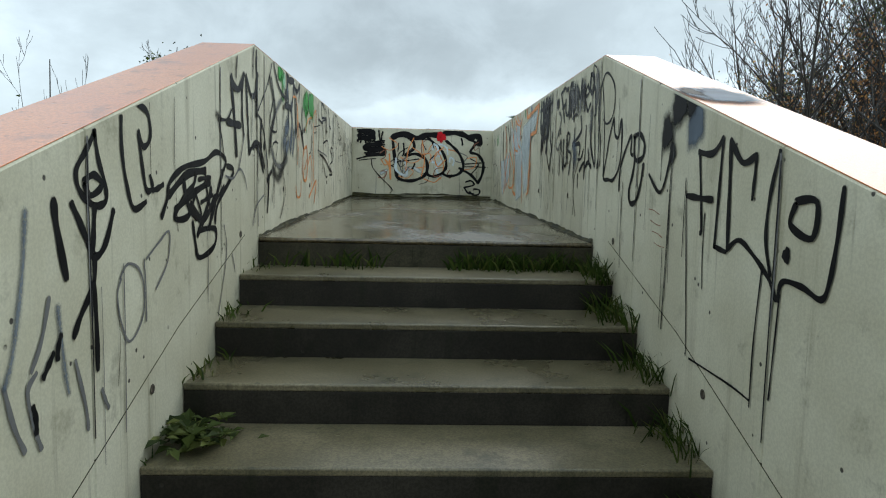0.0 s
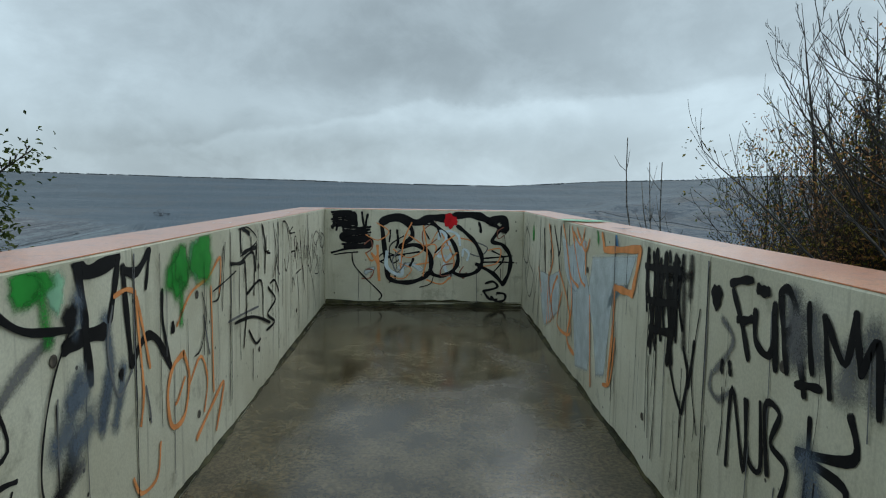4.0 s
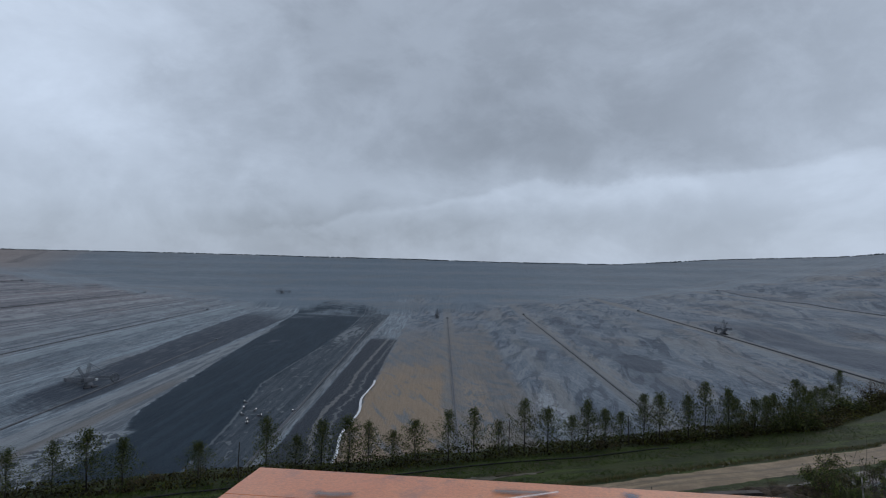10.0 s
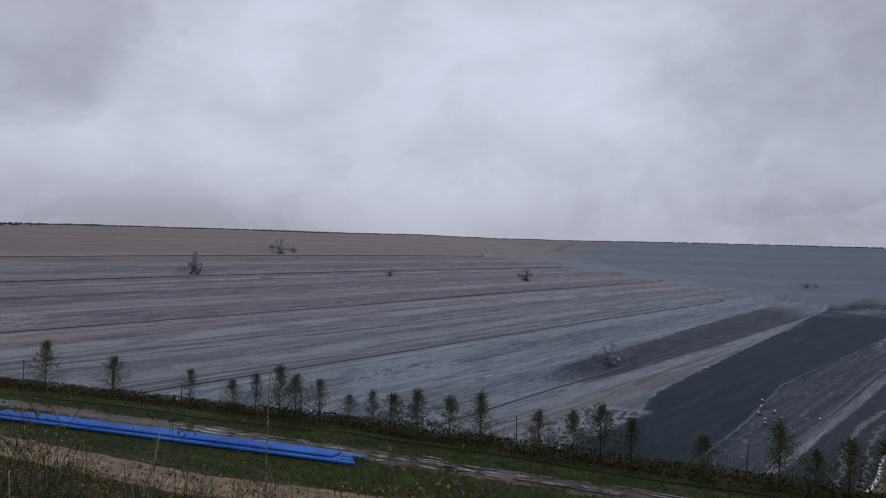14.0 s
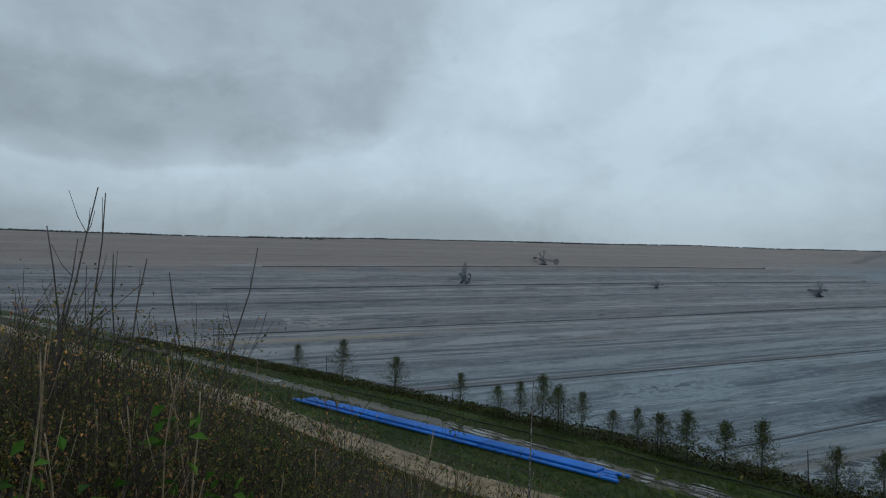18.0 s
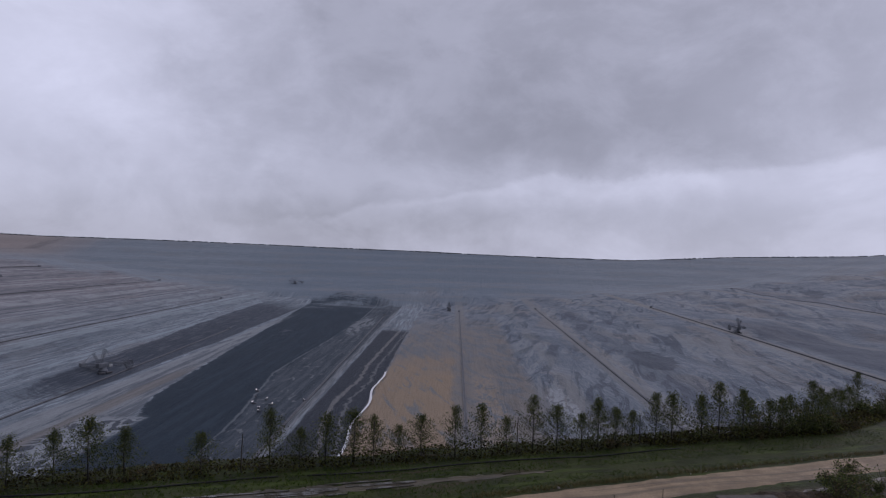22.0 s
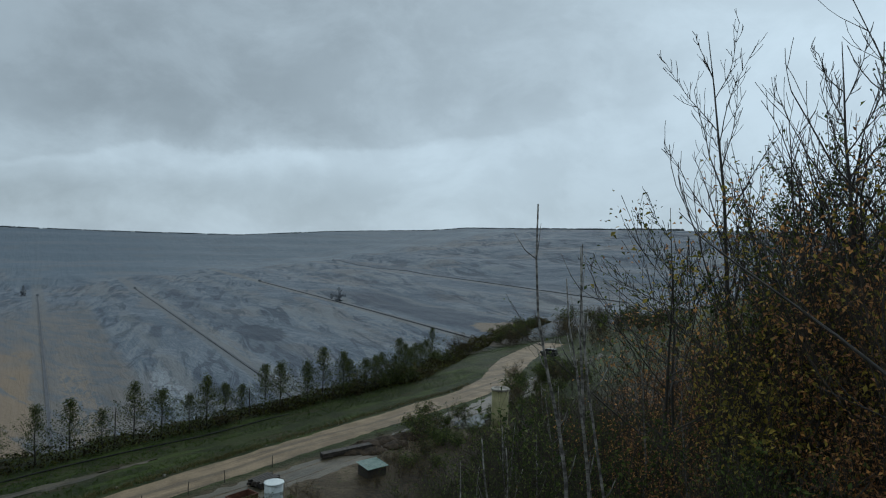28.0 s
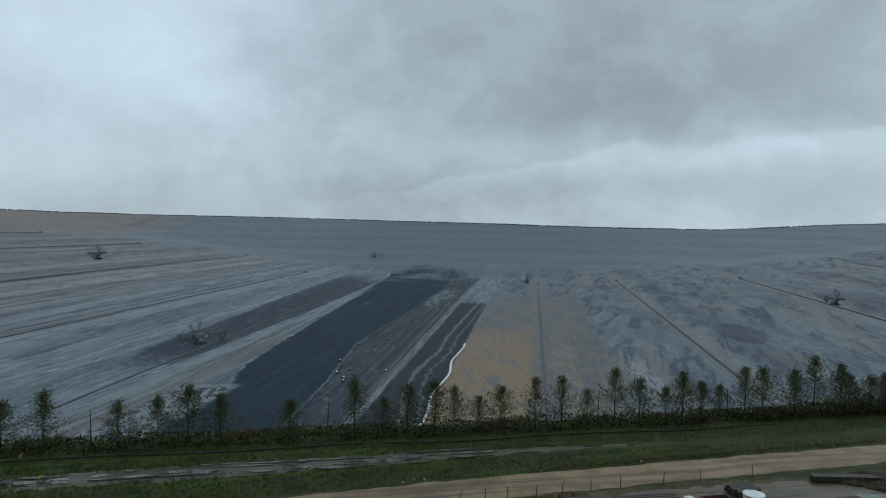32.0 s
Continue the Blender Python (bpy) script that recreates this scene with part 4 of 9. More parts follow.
def line(wall, colour, width, soft, *pts):
    """One sprayed stroke through the points, with an unsteady width and thin edges."""
    if len(pts) == 2:
        pts = (pts[0], tuple((a + b) / 2 + paint_rng.uniform(-0.006, 0.006) for a, b in zip(*pts)), pts[1])
    p = [Vector(pts[0])] + [Vector(q) for q in pts] + [Vector(pts[-1])]
    path = []
    for i in range(1, len(p) - 2):
        for k in range(6):
            t = k / 6
            a, b, c, d = p[i - 1], p[i], p[i + 1], p[i + 2]
            path.append(0.5 * (2 * b + (c - a) * t + (2 * a - 5 * b + 4 * c - d) * t * t + (3 * b - a - 3 * c + d) * t ** 3))
    path.append(p[-1])
    half = width * (0.85 if soft else 0.56)
    core = 0.2 if soft else 0.78
    tangent = [(path[min(i + 1, len(path) - 1)] - path[max(i - 1, 0)]).normalized() for i in range(len(path))]
    path = [path[0] - tangent[0] * half * 0.9] + path + [path[-1] + tangent[-1] * half * 0.9]
    tangent = [tangent[0]] + tangent + [tangent[-1]]
    verts, faces, cover = [], [], []
    ph = paint_rng.uniform(0, 6.28)
    for i, (c, d) in enumerate(zip(path, tangent)):
        n = Vector((-d.y, d.x)) * half * (1 + 0.16 * math.sin(i * 0.9 + ph))
        if i in (0, len(path) - 1):
            n *= 0.55
        for k, a in ((-1, 0), (-core, 1), (core, 1), (1, 0)):
            q = c + n * k
            verts.append(inside(wall, q.x, q.y))
            cover.append((0.0 if i in (0, len(path) - 1) else a) * (0.42 if soft else 1.0))
        if i:
            for k in range(3):
                b = 4 * i + k
                faces.append((b - 4, b - 3, b + 1, b))
    painted("stroke", wall, verts, faces, cover, colour)


def dab(wall, colour, c, r, tall, soft):
    """A round burst of paint."""
    verts, faces, cover = [inside(wall, *c)], [], [0.95 if soft else 1.0]
    ring = ((0.5, 0.8), (0.85, 0.36), (1.35, 0.0)) if soft else ((0.6, 1.0), (0.9, 1.0), (1.08, 0.0))
    n = 28
    ph = paint_rng.uniform(0, 6.28)
    for k, a in ring:
        for i in range(n):
            w = 6.28319 * i / n
            q = k * r * (1 + 0.13 * math.sin(3 * w + ph) + 0.08 * math.sin(7 * w + 2 * ph))
            verts.append(inside(wall, c[0] + q * math.cos(w), c[1] + q * tall * math.sin(w)))
            cover.append(a)
    for i in range(n):
        j = (i + 1) % n
        faces.append((0, 1 + i, 1 + j))
        for k in range(2):
            a = 1 + k * n
            faces.append((a + i, a + n + i, a + n + j, a + j))
    painted("burst", wall, verts, faces, cover, colour)


def fill(wall, colour, *pts):
    """A flat filled field of paint."""
    mid = sum((Vector(p) for p in pts), Vector((0, 0))) / len(pts)
    full = 0.40 if colour == "pale_blue" else 1.0
    verts, faces, cover = [inside(wall, *mid)], [], [full]
    n = len(pts)
    for k, a in ((0.92, full), (1.05, 0.0)):
        for p in pts:
            q = mid + (Vector(p) - mid) * k
            verts.append(inside(wall, q.x, q.y)), cover.append(a)
    for i in range(n):
        j = (i + 1) % n
        faces += [(0, 1 + i, 1 + j), (1 + i, 1 + n + i, 1 + n + j, 1 + j)]
    painted("field", wall, verts, faces, cover, colour)


graffiti('black sprayed stick figure with a round head on the stair parapet')
line('W', 'black', 0.0220, 0, (-2.00, 0.47), (-2.05, 0.42), (-2.11, 0.36), (-2.09, 0.30), (-2.01, 0.26), (-1.94, 0.27), (-1.94, 0.32), (-1.98, 0.40), (-2.00, 0.48))
line('W', 'black', 0.0220, 0, (-2.07, 0.33), (-2.01, 0.35), (-1.96, 0.32), (-2.03, 0.29), (-2.07, 0.32))
line('W', 'black', 0.0260, 0, (-2.01, 0.26), (-2.03, 0.11))
line('W', 'black', 0.0260, 0, (-2.14, 0.27), (-2.08, 0.19), (-2.02, 0.11), (-1.95, 0.14), (-1.89, 0.24))
line('W', 'black', 0.0260, 0, (-2.02, 0.11), (-2.03, 0.03), (-2.11, -0.05), (-2.15, -0.10))
line('W', 'black', 0.0260, 0, (-2.03, 0.03), (-2.02, -0.09), (-2.02, -0.23))
graffiti('black sprayed loops and a mask-like tag on the stair parapet')
line('W', 'black', 0.0300, 0, (-2.23, 0.28), (-2.22, 0.21), (-2.18, 0.07))
line('W', 'black', 0.0220, 0, (-1.82, 0.54), (-1.82, 0.43), (-1.79, 0.32), (-1.74, 0.24), (-1.64, 0.26))
line('W', 'black', 0.0220, 0, (-1.69, 0.59), (-1.61, 0.57), (-1.59, 0.49), (-1.65, 0.45), (-1.69, 0.50))
line('W', 'black', 0.0220, 0, (-1.69, 0.49), (-1.66, 0.37), (-1.63, 0.30), (-1.58, 0.31), (-1.60, 0.35))
line('W', 'black', 0.0220, 0, (-1.58, 0.30), (-1.48, 0.32))
line('W', 'black', 0.0260, 0, (-1.50, 0.20), (-1.44, 0.27), (-1.41, 0.33), (-1.25, 0.39), (-1.00, 0.42), (-0.82, 0.47), (-0.67, 0.44), (-0.70, 0.39))
line('W', 'black', 0.0260, 0, (-1.11, 0.38), (-1.14, 0.32), (-1.26, 0.27), (-1.37, 0.19), (-1.21, 0.19), (-1.12, 0.29))
line('W', 'black', 0.0260, 0, (-1.16, 0.16), (-1.13, 0.07), (-1.08, 0.00), (-0.87, 0.03), (-0.85, 0.11), (-1.09, 0.12))
line('W', 'black', 0.0260, 0, (-0.65, 0.41), (-0.53, 0.38), (-0.80, 0.23), (-0.85, 0.14))
line('W', 'black', 0.0200, 0, (-1.12, 0.28), (-1.05, 0.19), (-1.12, 0.17))
line('W', 'black', 0.0200, 0, (-0.97, 0.31), (-0.91, 0.22), (-0.70, 0.31))
line('W', 'black', 0.0200, 0, (-1.08, 0.34), (-0.91, 0.35))
line('W', 'black', 0.0200, 0, (-0.99, 0.39), (-0.99, 0.32))
line('W', 'black', 0.0200, 0, (-1.05, 0.24), (-0.88, 0.27))
graffiti('thin grey sprayed scribbles and drips on the stair parapet')
line('W', 'grey', 0.0100, 0, (-1.86, 0.02), (-1.80, 0.06), (-1.71, 0.03), (-1.67, -0.06), (-1.70, -0.15), (-1.80, -0.20), (-1.86, -0.12), (-1.88, -0.03), (-1.85, 0.02))
line('W', 'grey', 0.0100, 0, (-1.65, 0.06), (-1.53, 0.11), (-1.43, 0.14), (-1.45, 0.03), (-1.57, -0.06))
line('W', 'grey', 0.0100, 0, (-1.67, 0.06), (-1.66, -0.16))
line('W', 'grey', 0.0100, 0, (-0.71, 0.12), (-0.67, -0.03), (-0.82, -0.31))
line('W', 'grey', 0.0100, 0, (-0.57, -0.04), (-0.52, -0.14))
line('W', 'grey', 0.0160, 0, (-2.27, 0.03), (-2.31, -0.07), (-2.36, -0.14))
line('W', 'grey', 0.0160, 0, (-2.34, -0.15), (-2.38, -0.19), (-2.35, -0.30), (-2.33, -0.35))
line('W', 'grey', 0.0160, 0, (-2.47, -0.15), (-2.44, -0.25), (-2.40, -0.33))
line('W', 'grey', 0.0160, 0, (-2.15, -0.17), (-2.10, -0.32), (-2.09, -0.39))
line('W', 'grey', 0.0160, 0, (-2.00, -0.30), (-1.96, -0.37))
line('W', 'blue_grey', 0.0220, 1, (-2.36, 0.26), (-2.38, 0.12), (-2.43, -0.07), (-2.47, -0.15))
line('W', 'blue_grey', 0.0220, 1, (-2.23, 0.00), (-2.21, -0.15), (-2.19, -0.25))
line('W', 'black', 0.0200, 0, (-2.22, -0.08), (-2.24, -0.14))
line('W', 'black', 0.0200, 0, (-2.26, -0.12), (-2.31, -0.17))
line('W', 'black', 0.0200, 0, (-2.36, -0.23), (-2.35, -0.30))
graffiti('large black sprayed letters with drips on the landing parapet')
line('W', 'black', 0.0360, 0, (-0.56, 0.86), (-0.50, 0.82), (-0.41, 0.82), (-0.31, 0.91))
line('W', 'black', 0.0360, 0, (-0.56, 0.83), (-0.51, 0.68), (-0.47, 0.47))
line('W', 'black', 0.0360, 0, (-0.64, 0.63), (-0.39, 0.63))
line('W', 'black', 0.0260, 0, (-0.31, 0.91), (-0.35, 0.82), (-0.35, 0.68), (-0.32, 0.58))
line('W', 'black', 0.0260, 0, (-0.27, 0.91), (-0.24, 0.71), (-0.21, 0.49))
line('W', 'black', 0.0260, 0, (-0.21, 0.49), (-0.11, 0.55), (0.00, 0.56), (0.08, 0.52), (0.16, 0.42))
line('W', 'black', 0.0260, 0, (-0.01, 0.95), (-0.02, 0.72))
line('W', 'black', 0.0280, 0, (-0.27, 0.91), (-0.16, 0.82), (-0.07, 0.84), (-0.02, 0.93), (-0.00, 0.96))
line('W', 'black', 0.0140, 0, (-0.55, 0.70), (-0.64, 0.64), (-0.75, 0.63))
line('W', 'black', 0.0140, 0, (-0.79, 0.63), (-0.74, 0.55), (-0.70, 0.46))
line('W', 'black', 0.0140, 0, (-0.44, 1.00), (-0.47, 0.87))
line('W', 'black', 0.0140, 0, (-0.09, 1.10), (-0.12, 0.92))
line('W', 'black', 0.0140, 0, (0.09, 0.71), (0.09, 0.54))
line('W', 'black', 0.0140, 0, (-0.03, 0.95), (-0.04, 1.05))
line('W', 'black', 0.0140, 0, (-0.03, 1.09), (-0.03, 0.96))
line('W', 'black', 0.0340, 1, (-0.75, 0.63), (-0.82, 0.65))
line('W', 'grey', 0.0120, 0, (0.14, 0.25), (-0.05, 0.19), (-0.14, 0.08))
line('W', 'grey', 0.0120, 0, (-0.68, 0.36), (-0.54, 0.35), (-0.42, 0.40), (-0.32, 0.36), (-0.27, 0.29))
line('W', 'grey', 0.0120, 0, (-0.32, 0.58), (-0.40, 0.45), (-0.44, 0.39))
line('W', 'grey', 0.0120, 0, (0.00, 0.53), (-0.02, 0.29), (-0.01, 0.07))
line('W', 'grey', 0.0120, 0, (-0.14, 0.83), (-0.16, 0.57))
graffiti('black and grey sprayed curves on the landing parapet')
line('W', 'black', 0.0220, 0, (0.41, 1.14), (0.48, 1.05), (0.62, 0.96), (0.83, 0.92))
line('W', 'black', 0.0090, 0, (0.83, 0.91), (0.75, 0.81), (0.69, 0.67), (0.67, 0.53), (0.71, 0.42), (0.81, 0.27), (0.72, 0.16), (0.62, 0.08))
line('W', 'black', 0.0090, 0, (0.38, 0.57), (0.42, 0.49), (0.41, 0.34), (0.37, 0.20))
line('W', 'black', 0.0090, 0, (0.55, 0.57), (0.49, 0.45), (0.45, 0.31), (0.44, 0.16))
line('W', 'grey', 0.0500, 1, (0.75, 0.92), (0.59, 0.85), (0.43, 0.73), (0.35, 0.63), (0.37, 0.54), (0.51, 0.45), (0.68, 0.44), (0.89, 0.50))
line('W', 'blue_grey', 0.0700, 1, (1.05, 0.91), (1.08, 0.74), (1.01, 0.56))
line('W', 'blue_grey', 0.0700, 1, (1.17, 0.72), (1.10, 0.54))
line('W', 'black', 0.0140, 0, (0.39, 1.09), (0.34, 1.02), (0.26, 0.94), (0.19, 0.88), (0.09, 0.81), (0.01, 0.75))
line('W', 'black', 0.0140, 0, (0.37, 1.00), (0.44, 0.91), (0.54, 0.68), (0.32, 0.69), (0.43, 0.87))
line('W', 'black', 0.0140, 0, (0.42, 0.58), (0.50, 0.60), (0.57, 0.59))
line('W', 'black', 0.0450, 1, (-0.01, 0.93), (-0.04, 0.86), (-0.08, 0.81))
line('W', 'black', 0.0450, 1, (-0.04, 0.82), (-0.05, 0.71))
line('W', 'black', 0.0180, 0, (-0.01, 0.73), (0.08, 0.70), (0.15, 0.64), (0.22, 0.52), (0.26, 0.39), (0.27, 0.24))
line('W', 'black', 0.0300, 0, (0.09, 0.69), (0.07, 0.58), (0.10, 0.46), (0.13, 0.39))
line('W', 'black', 0.0300, 0, (-0.12, 0.53), (-0.03, 0.54), (0.06, 0.48), (0.13, 0.40))
dab('W', 'black', (0.16, 0.55), 0.02, 1.4, 0)
graffiti('big black sprayed letters over soft shading on the parapet')
line('W', 'black', 0.0500, 0, (0.88, 1.11), (0.96, 1.07), (1.15, 1.10))
line('W', 'black', 0.0500, 0, (0.81, 0.87), (0.91, 0.88), (1.04, 0.87))
line('W', 'black', 0.0400, 0, (0.89, 1.10), (0.92, 0.96), (0.93, 0.86), (0.95, 0.73))
line('W', 'black', 0.0340, 0, (1.15, 1.10), (1.12, 1.00), (1.08, 0.90))
line('W', 'black', 0.0340, 0, (1.18, 1.06), (1.20, 0.91), (1.23, 0.71))
line('W', 'black', 0.0340, 0, (1.18, 1.05), (1.29, 1.03), (1.40, 1.10))
line('W', 'black', 0.0340, 0, (1.23, 0.71), (1.34, 0.78), (1.45, 0.75), (1.58, 0.61))
line('W', 'black', 0.0220, 0, (1.40, 1.10), (1.36, 0.96))
line('W', 'black', 0.0220, 0, (1.51, 0.93), (1.51, 0.80), (1.58, 0.61))
dab('W', 'black', (1.61, 0.76), 0.02, 1.3, 0)
line('W', 'blue_grey', 0.0800, 1, (1.01, 0.59), (1.06, 0.70))
line('W', 'blue_grey', 0.0800, 1, (0.84, 0.69), (0.89, 0.77))
line('W', 'blue_grey', 0.0800, 1, (0.89, 1.00), (0.86, 0.92))
line('W', 'grey', 0.0120, 0, (1.10, 0.94), (1.06, 0.82), (1.09, 0.69), (1.14, 0.63), (1.23, 0.69))
line('W', 'grey', 0.0120, 0, (1.34, 0.60), (1.38, 0.45))
line('W', 'grey', 0.0120, 0, (2.36, 0.63), (2.99, 0.60))
line('W', 'grey', 0.0120, 0, (2.06, 0.54), (1.98, 0.74))
dab('W', 'black', (1.15, 0.70), 0.02, 1.2, 1)
graffiti('green sprayed patches on the parapet')
dab('W', 'pale_green', (0.77, 1.04), 0.05, 1.2, 1)
dab('W', 'pale_green', (1.88, 1.02), 0.07, 1.3, 1)
graffiti('orange sprayed loops and arrows low on the parapet')
line('W', 'orange', 0.0160, 0, (1.27, 0.96), (1.29, 0.81), (1.32, 0.59), (1.29, 0.47))
line('W', 'orange', 0.0160, 0, (1.28, 0.94), (1.38, 0.66))
line('W', 'orange', 0.0160, 0, (1.11, 0.97), (1.20, 0.98), (1.27, 0.96))
line('W', 'orange', 0.0160, 0, (1.78, 0.47), (1.93, 0.56), (2.02, 0.43), (1.97, 0.29))
line('W', 'orange', 0.0160, 0, (2.09, 0.86), (2.10, 0.65), (2.11, 0.34))
line('W', 'orange', 0.0160, 0, (1.65, 0.76), (1.82, 0.87), (2.06, 0.91), (2.24, 0.98), (2.22, 0.80))
line('W', 'orange', 0.0160, 0, (1.73, 0.52), (1.65, 0.45), (1.62, 0.44))
line('W', 'orange', 0.0240, 0, (1.72, 0.63), (1.60, 0.60), (1.54, 0.50), (1.58, 0.36), (1.72, 0.36), (1.78, 0.51), (1.72, 0.63))
line('W', 'orange', 0.0240, 0, (1.86, 0.20), (2.07, 0.28), (2.27, 0.34), (2.14, 0.14))
graffiti('crowded thin black tags on the parapet')
line('W', 'black', 0.0180, 0, (2.58, 0.91), (2.88, 0.94), (2.88, 0.69))
line('W', 'black', 0.0180, 0, (2.69, 0.91), (2.72, 0.66), (2.65, 0.43))
line('W', 'black', 0.0180, 0, (2.73, 0.72), (3.06, 0.75), (3.10, 0.51))
line('W', 'black', 0.0180, 0, (2.48, 0.60), (2.87, 0.56), (3.29, 0.44))
line('W', 'black', 0.0180, 0, (3.24, 0.68), (3.44, 0.57), (3.22, 0.51), (3.42, 0.42), (3.19, 0.41))
line('W', 'black', 0.0180, 0, (2.41, 0.93), (2.69, 0.91))
line('W', 'black', 0.0180, 0, (2.76, 0.50), (2.91, 0.39), (3.03, 0.39))
line('W', 'black', 0.0090, 0, (2.12, 0.83), (2.51, 0.88))
line('W', 'black', 0.0090, 0, (2.85, 0.37), (2.84, 0.18))
line('W', 'black', 0.0090, 0, (1.96, 0.85), (2.01, 0.73), (1.94, 0.60), (1.85, 0.58))
line('W', 'black', 0.0090, 0, (2.29, 1.03), (2.22, 0.80), (2.11, 0.78))
line('W', 'black', 0.0090, 0, (2.57, 1.10), (2.76, 1.10), (2.96, 1.01), (2.60, 0.95))
line('W', 'black', 0.0090, 0, (3.08, 1.11), (3.13, 0.94), (3.26, 0.92))
line('W', 'black', 0.0090, 0, (3.47, 1.04), (3.53, 0.89), (3.38, 0.73), (3.33, 0.52))
line('W', 'black', 0.0090, 0, (2.32, 1.05), (2.26, 0.71))
line('W', 'black', 0.0090, 0, (2.39, 0.71), (2.38, 0.40), (2.38, 0.18))
line('W', 'black', 0.0110, 0, (3.69, 1.09), (3.79, 1.08), (3.90, 1.02), (3.98, 0.91), (3.96, 0.34))
line('W', 'black', 0.0110, 0, (3.69, 1.09), (3.69, 0.89), (3.67, 0.48))
line('W', 'black', 0.0110, 0, (3.41, 1.09), (3.47, 0.96), (3.51, 0.80), (3.59, 0.72))
line('W', 'black', 0.0110, 0, (3.86, 1.03), (3.93, 0.90), (3.88, 0.76), (3.80, 0.72), (3.76, 0.81))
line('W', 'black', 0.0110, 0, (4.15, 0.98), (3.94, 0.99), (4.07, 1.03))
line('W', 'black', 0.0110, 0, (4.01, 0.84), (4.14, 0.83), (4.09, 0.76))
line('W', 'black', 0.0110, 0, (4.35, 0.99), (4.44, 0.71), (4.59, 0.44))
line('W', 'black', 0.0110, 0, (4.38, 0.66), (4.18, 0.65))
line('W', 'black', 0.0110, 0, (4.62, 0.98), (4.49, 0.73))
line('W', 'black', 0.0110, 0, (4.11, 0.93), (4.23, 0.65), (4.31, 0.37), (4.30, 0.18))
line('W', 'black', 0.0110, 0, (3.53, 1.09), (3.58, 1.00))
line('W', 'black', 0.0090, 0, (4.75, 0.97), (4.80, 0.74), (4.94, 0.92), (5.00, 0.69))
line('W', 'black', 0.0090, 0, (5.16, 0.93), (5.01, 0.87), (5.15, 0.80), (5.32, 0.88), (5.16, 0.93))
line('W', 'black', 0.0090, 0, (5.49, 0.89), (5.40, 0.78), (5.57, 0.74), (5.67, 0.83), (5.49, 0.89))
line('W', 'black', 0.0090, 0, (5.08, 0.74), (5.22, 0.63), (5.06, 0.55), (5.30, 0.52), (5.39, 0.66), (5.47, 0.48))
line('W', 'black', 0.0090, 0, (5.66, 0.68), (5.56, 0.53), (5.69, 0.45))
line('W', 'black', 0.0090, 0, (4.73, 0.66), (4.98, 0.47), (5.12, 0.23))
line('W', 'black', 0.0240, 0, (2.62, 1.11), (2.70, 1.09), (2.80, 1.06))
line('W', 'black', 0.0240, 0, (2.62, 1.11), (2.61, 1.05), (2.62, 0.97))
line('W', 'black', 0.0240, 0, (2.65, 0.96), (2.79, 0.97), (2.96, 0.97))
line('W', 'black', 0.0240, 0, (2.96, 0.99), (2.93, 0.83))
line('W', 'black', 0.0240, 0, (3.11, 1.09), (3.17, 0.97), (3.16, 0.79))
line('W', 'black', 0.0160, 0, (3.20, 1.01), (3.21, 0.92), (3.31, 0.90))
line('W', 'black', 0.0160, 0, (2.83, 1.04), (2.84, 0.96))
line('W', 'black', 0.0160, 0, (3.30, 0.70), (3.44, 0.70), (3.55, 0.61))
graffiti('large black sprayed bubble letters on the end parapet')
line('N', 'black', 0.0430, 0, (-0.44, 0.99), (-0.40, 0.67), (-0.36, 0.42), (-0.18, 0.37), (-0.01, 0.42), (0.07, 0.52), (0.05, 0.68), (-0.09, 0.76), (-0.25, 0.74), (-0.13, 0.84), (-0.15, 0.95), (-0.29, 1.02), (-0.44, 0.99))
line('N', 'black', 0.0750, 0, (-0.44, 0.99), (-0.29, 1.05), (-0.09, 0.99), (0.07, 1.04), (0.23, 1.04), (0.38, 1.08), (0.54, 1.07), (0.66, 1.02))
line('N', 'black', 0.0850, 0, (0.68, 1.00), (0.77, 1.04), (0.83, 1.00), (0.82, 0.92))
line('N', 'black', 0.0380, 0, (0.07, 1.00), (0.19, 0.90), (0.29, 0.80), (0.35, 0.64), (0.31, 0.51), (0.17, 0.44), (0.05, 0.48))
line('N', 'black', 0.0380, 0, (0.34, 0.96), (0.44, 0.88), (0.54, 0.77), (0.60, 0.61), (0.54, 0.49), (0.39, 0.45), (0.29, 0.49))
line('N', 'black', 0.0380, 0, (0.71, 0.98), (0.77, 0.93), (0.70, 0.81), (0.81, 0.77), (0.89, 0.65), (0.88, 0.49), (0.82, 0.36))
line('N', 'black', 0.0380, 0, (0.82, 0.36), (0.72, 0.47), (0.58, 0.55), (0.54, 0.57))
line('N', 'black', 0.0160, 0, (0.62, 0.63), (0.91, 0.66))
line('N', 'black', 0.0160, 0, (0.60, 0.59), (0.93, 0.59))
line('N', 'black', 0.0160, 0, (0.70, 0.71), (0.82, 0.63), (0.72, 0.49))
line('N', 'black', 0.0160, 0, (-0.38, 0.64), (-0.05, 0.69))
line('N', 'black', 0.0160, 0, (-0.35, 0.91), (-0.36, 0.79))
line('N', 'black', 0.0160, 0, (0.11, 0.68), (0.23, 0.80))
line('N', 'black', 0.0160, 0, (-0.36, 0.63), (-0.44, 0.59))
line('N', 'black', 0.0240, 0, (-0.28, 0.91), (-0.27, 0.79), (-0.29, 0.73))
line('N', 'black', 0.0240, 0, (-0.11, 0.62), (-0.15, 0.54))
line('N', 'black', 0.0240, 0, (0.56, 1.00), (0.58, 0.90))
line('N', 'black', 0.0240, 0, (0.64, 0.37), (0.72, 0.39), (0.76, 0.33), (0.62, 0.29))
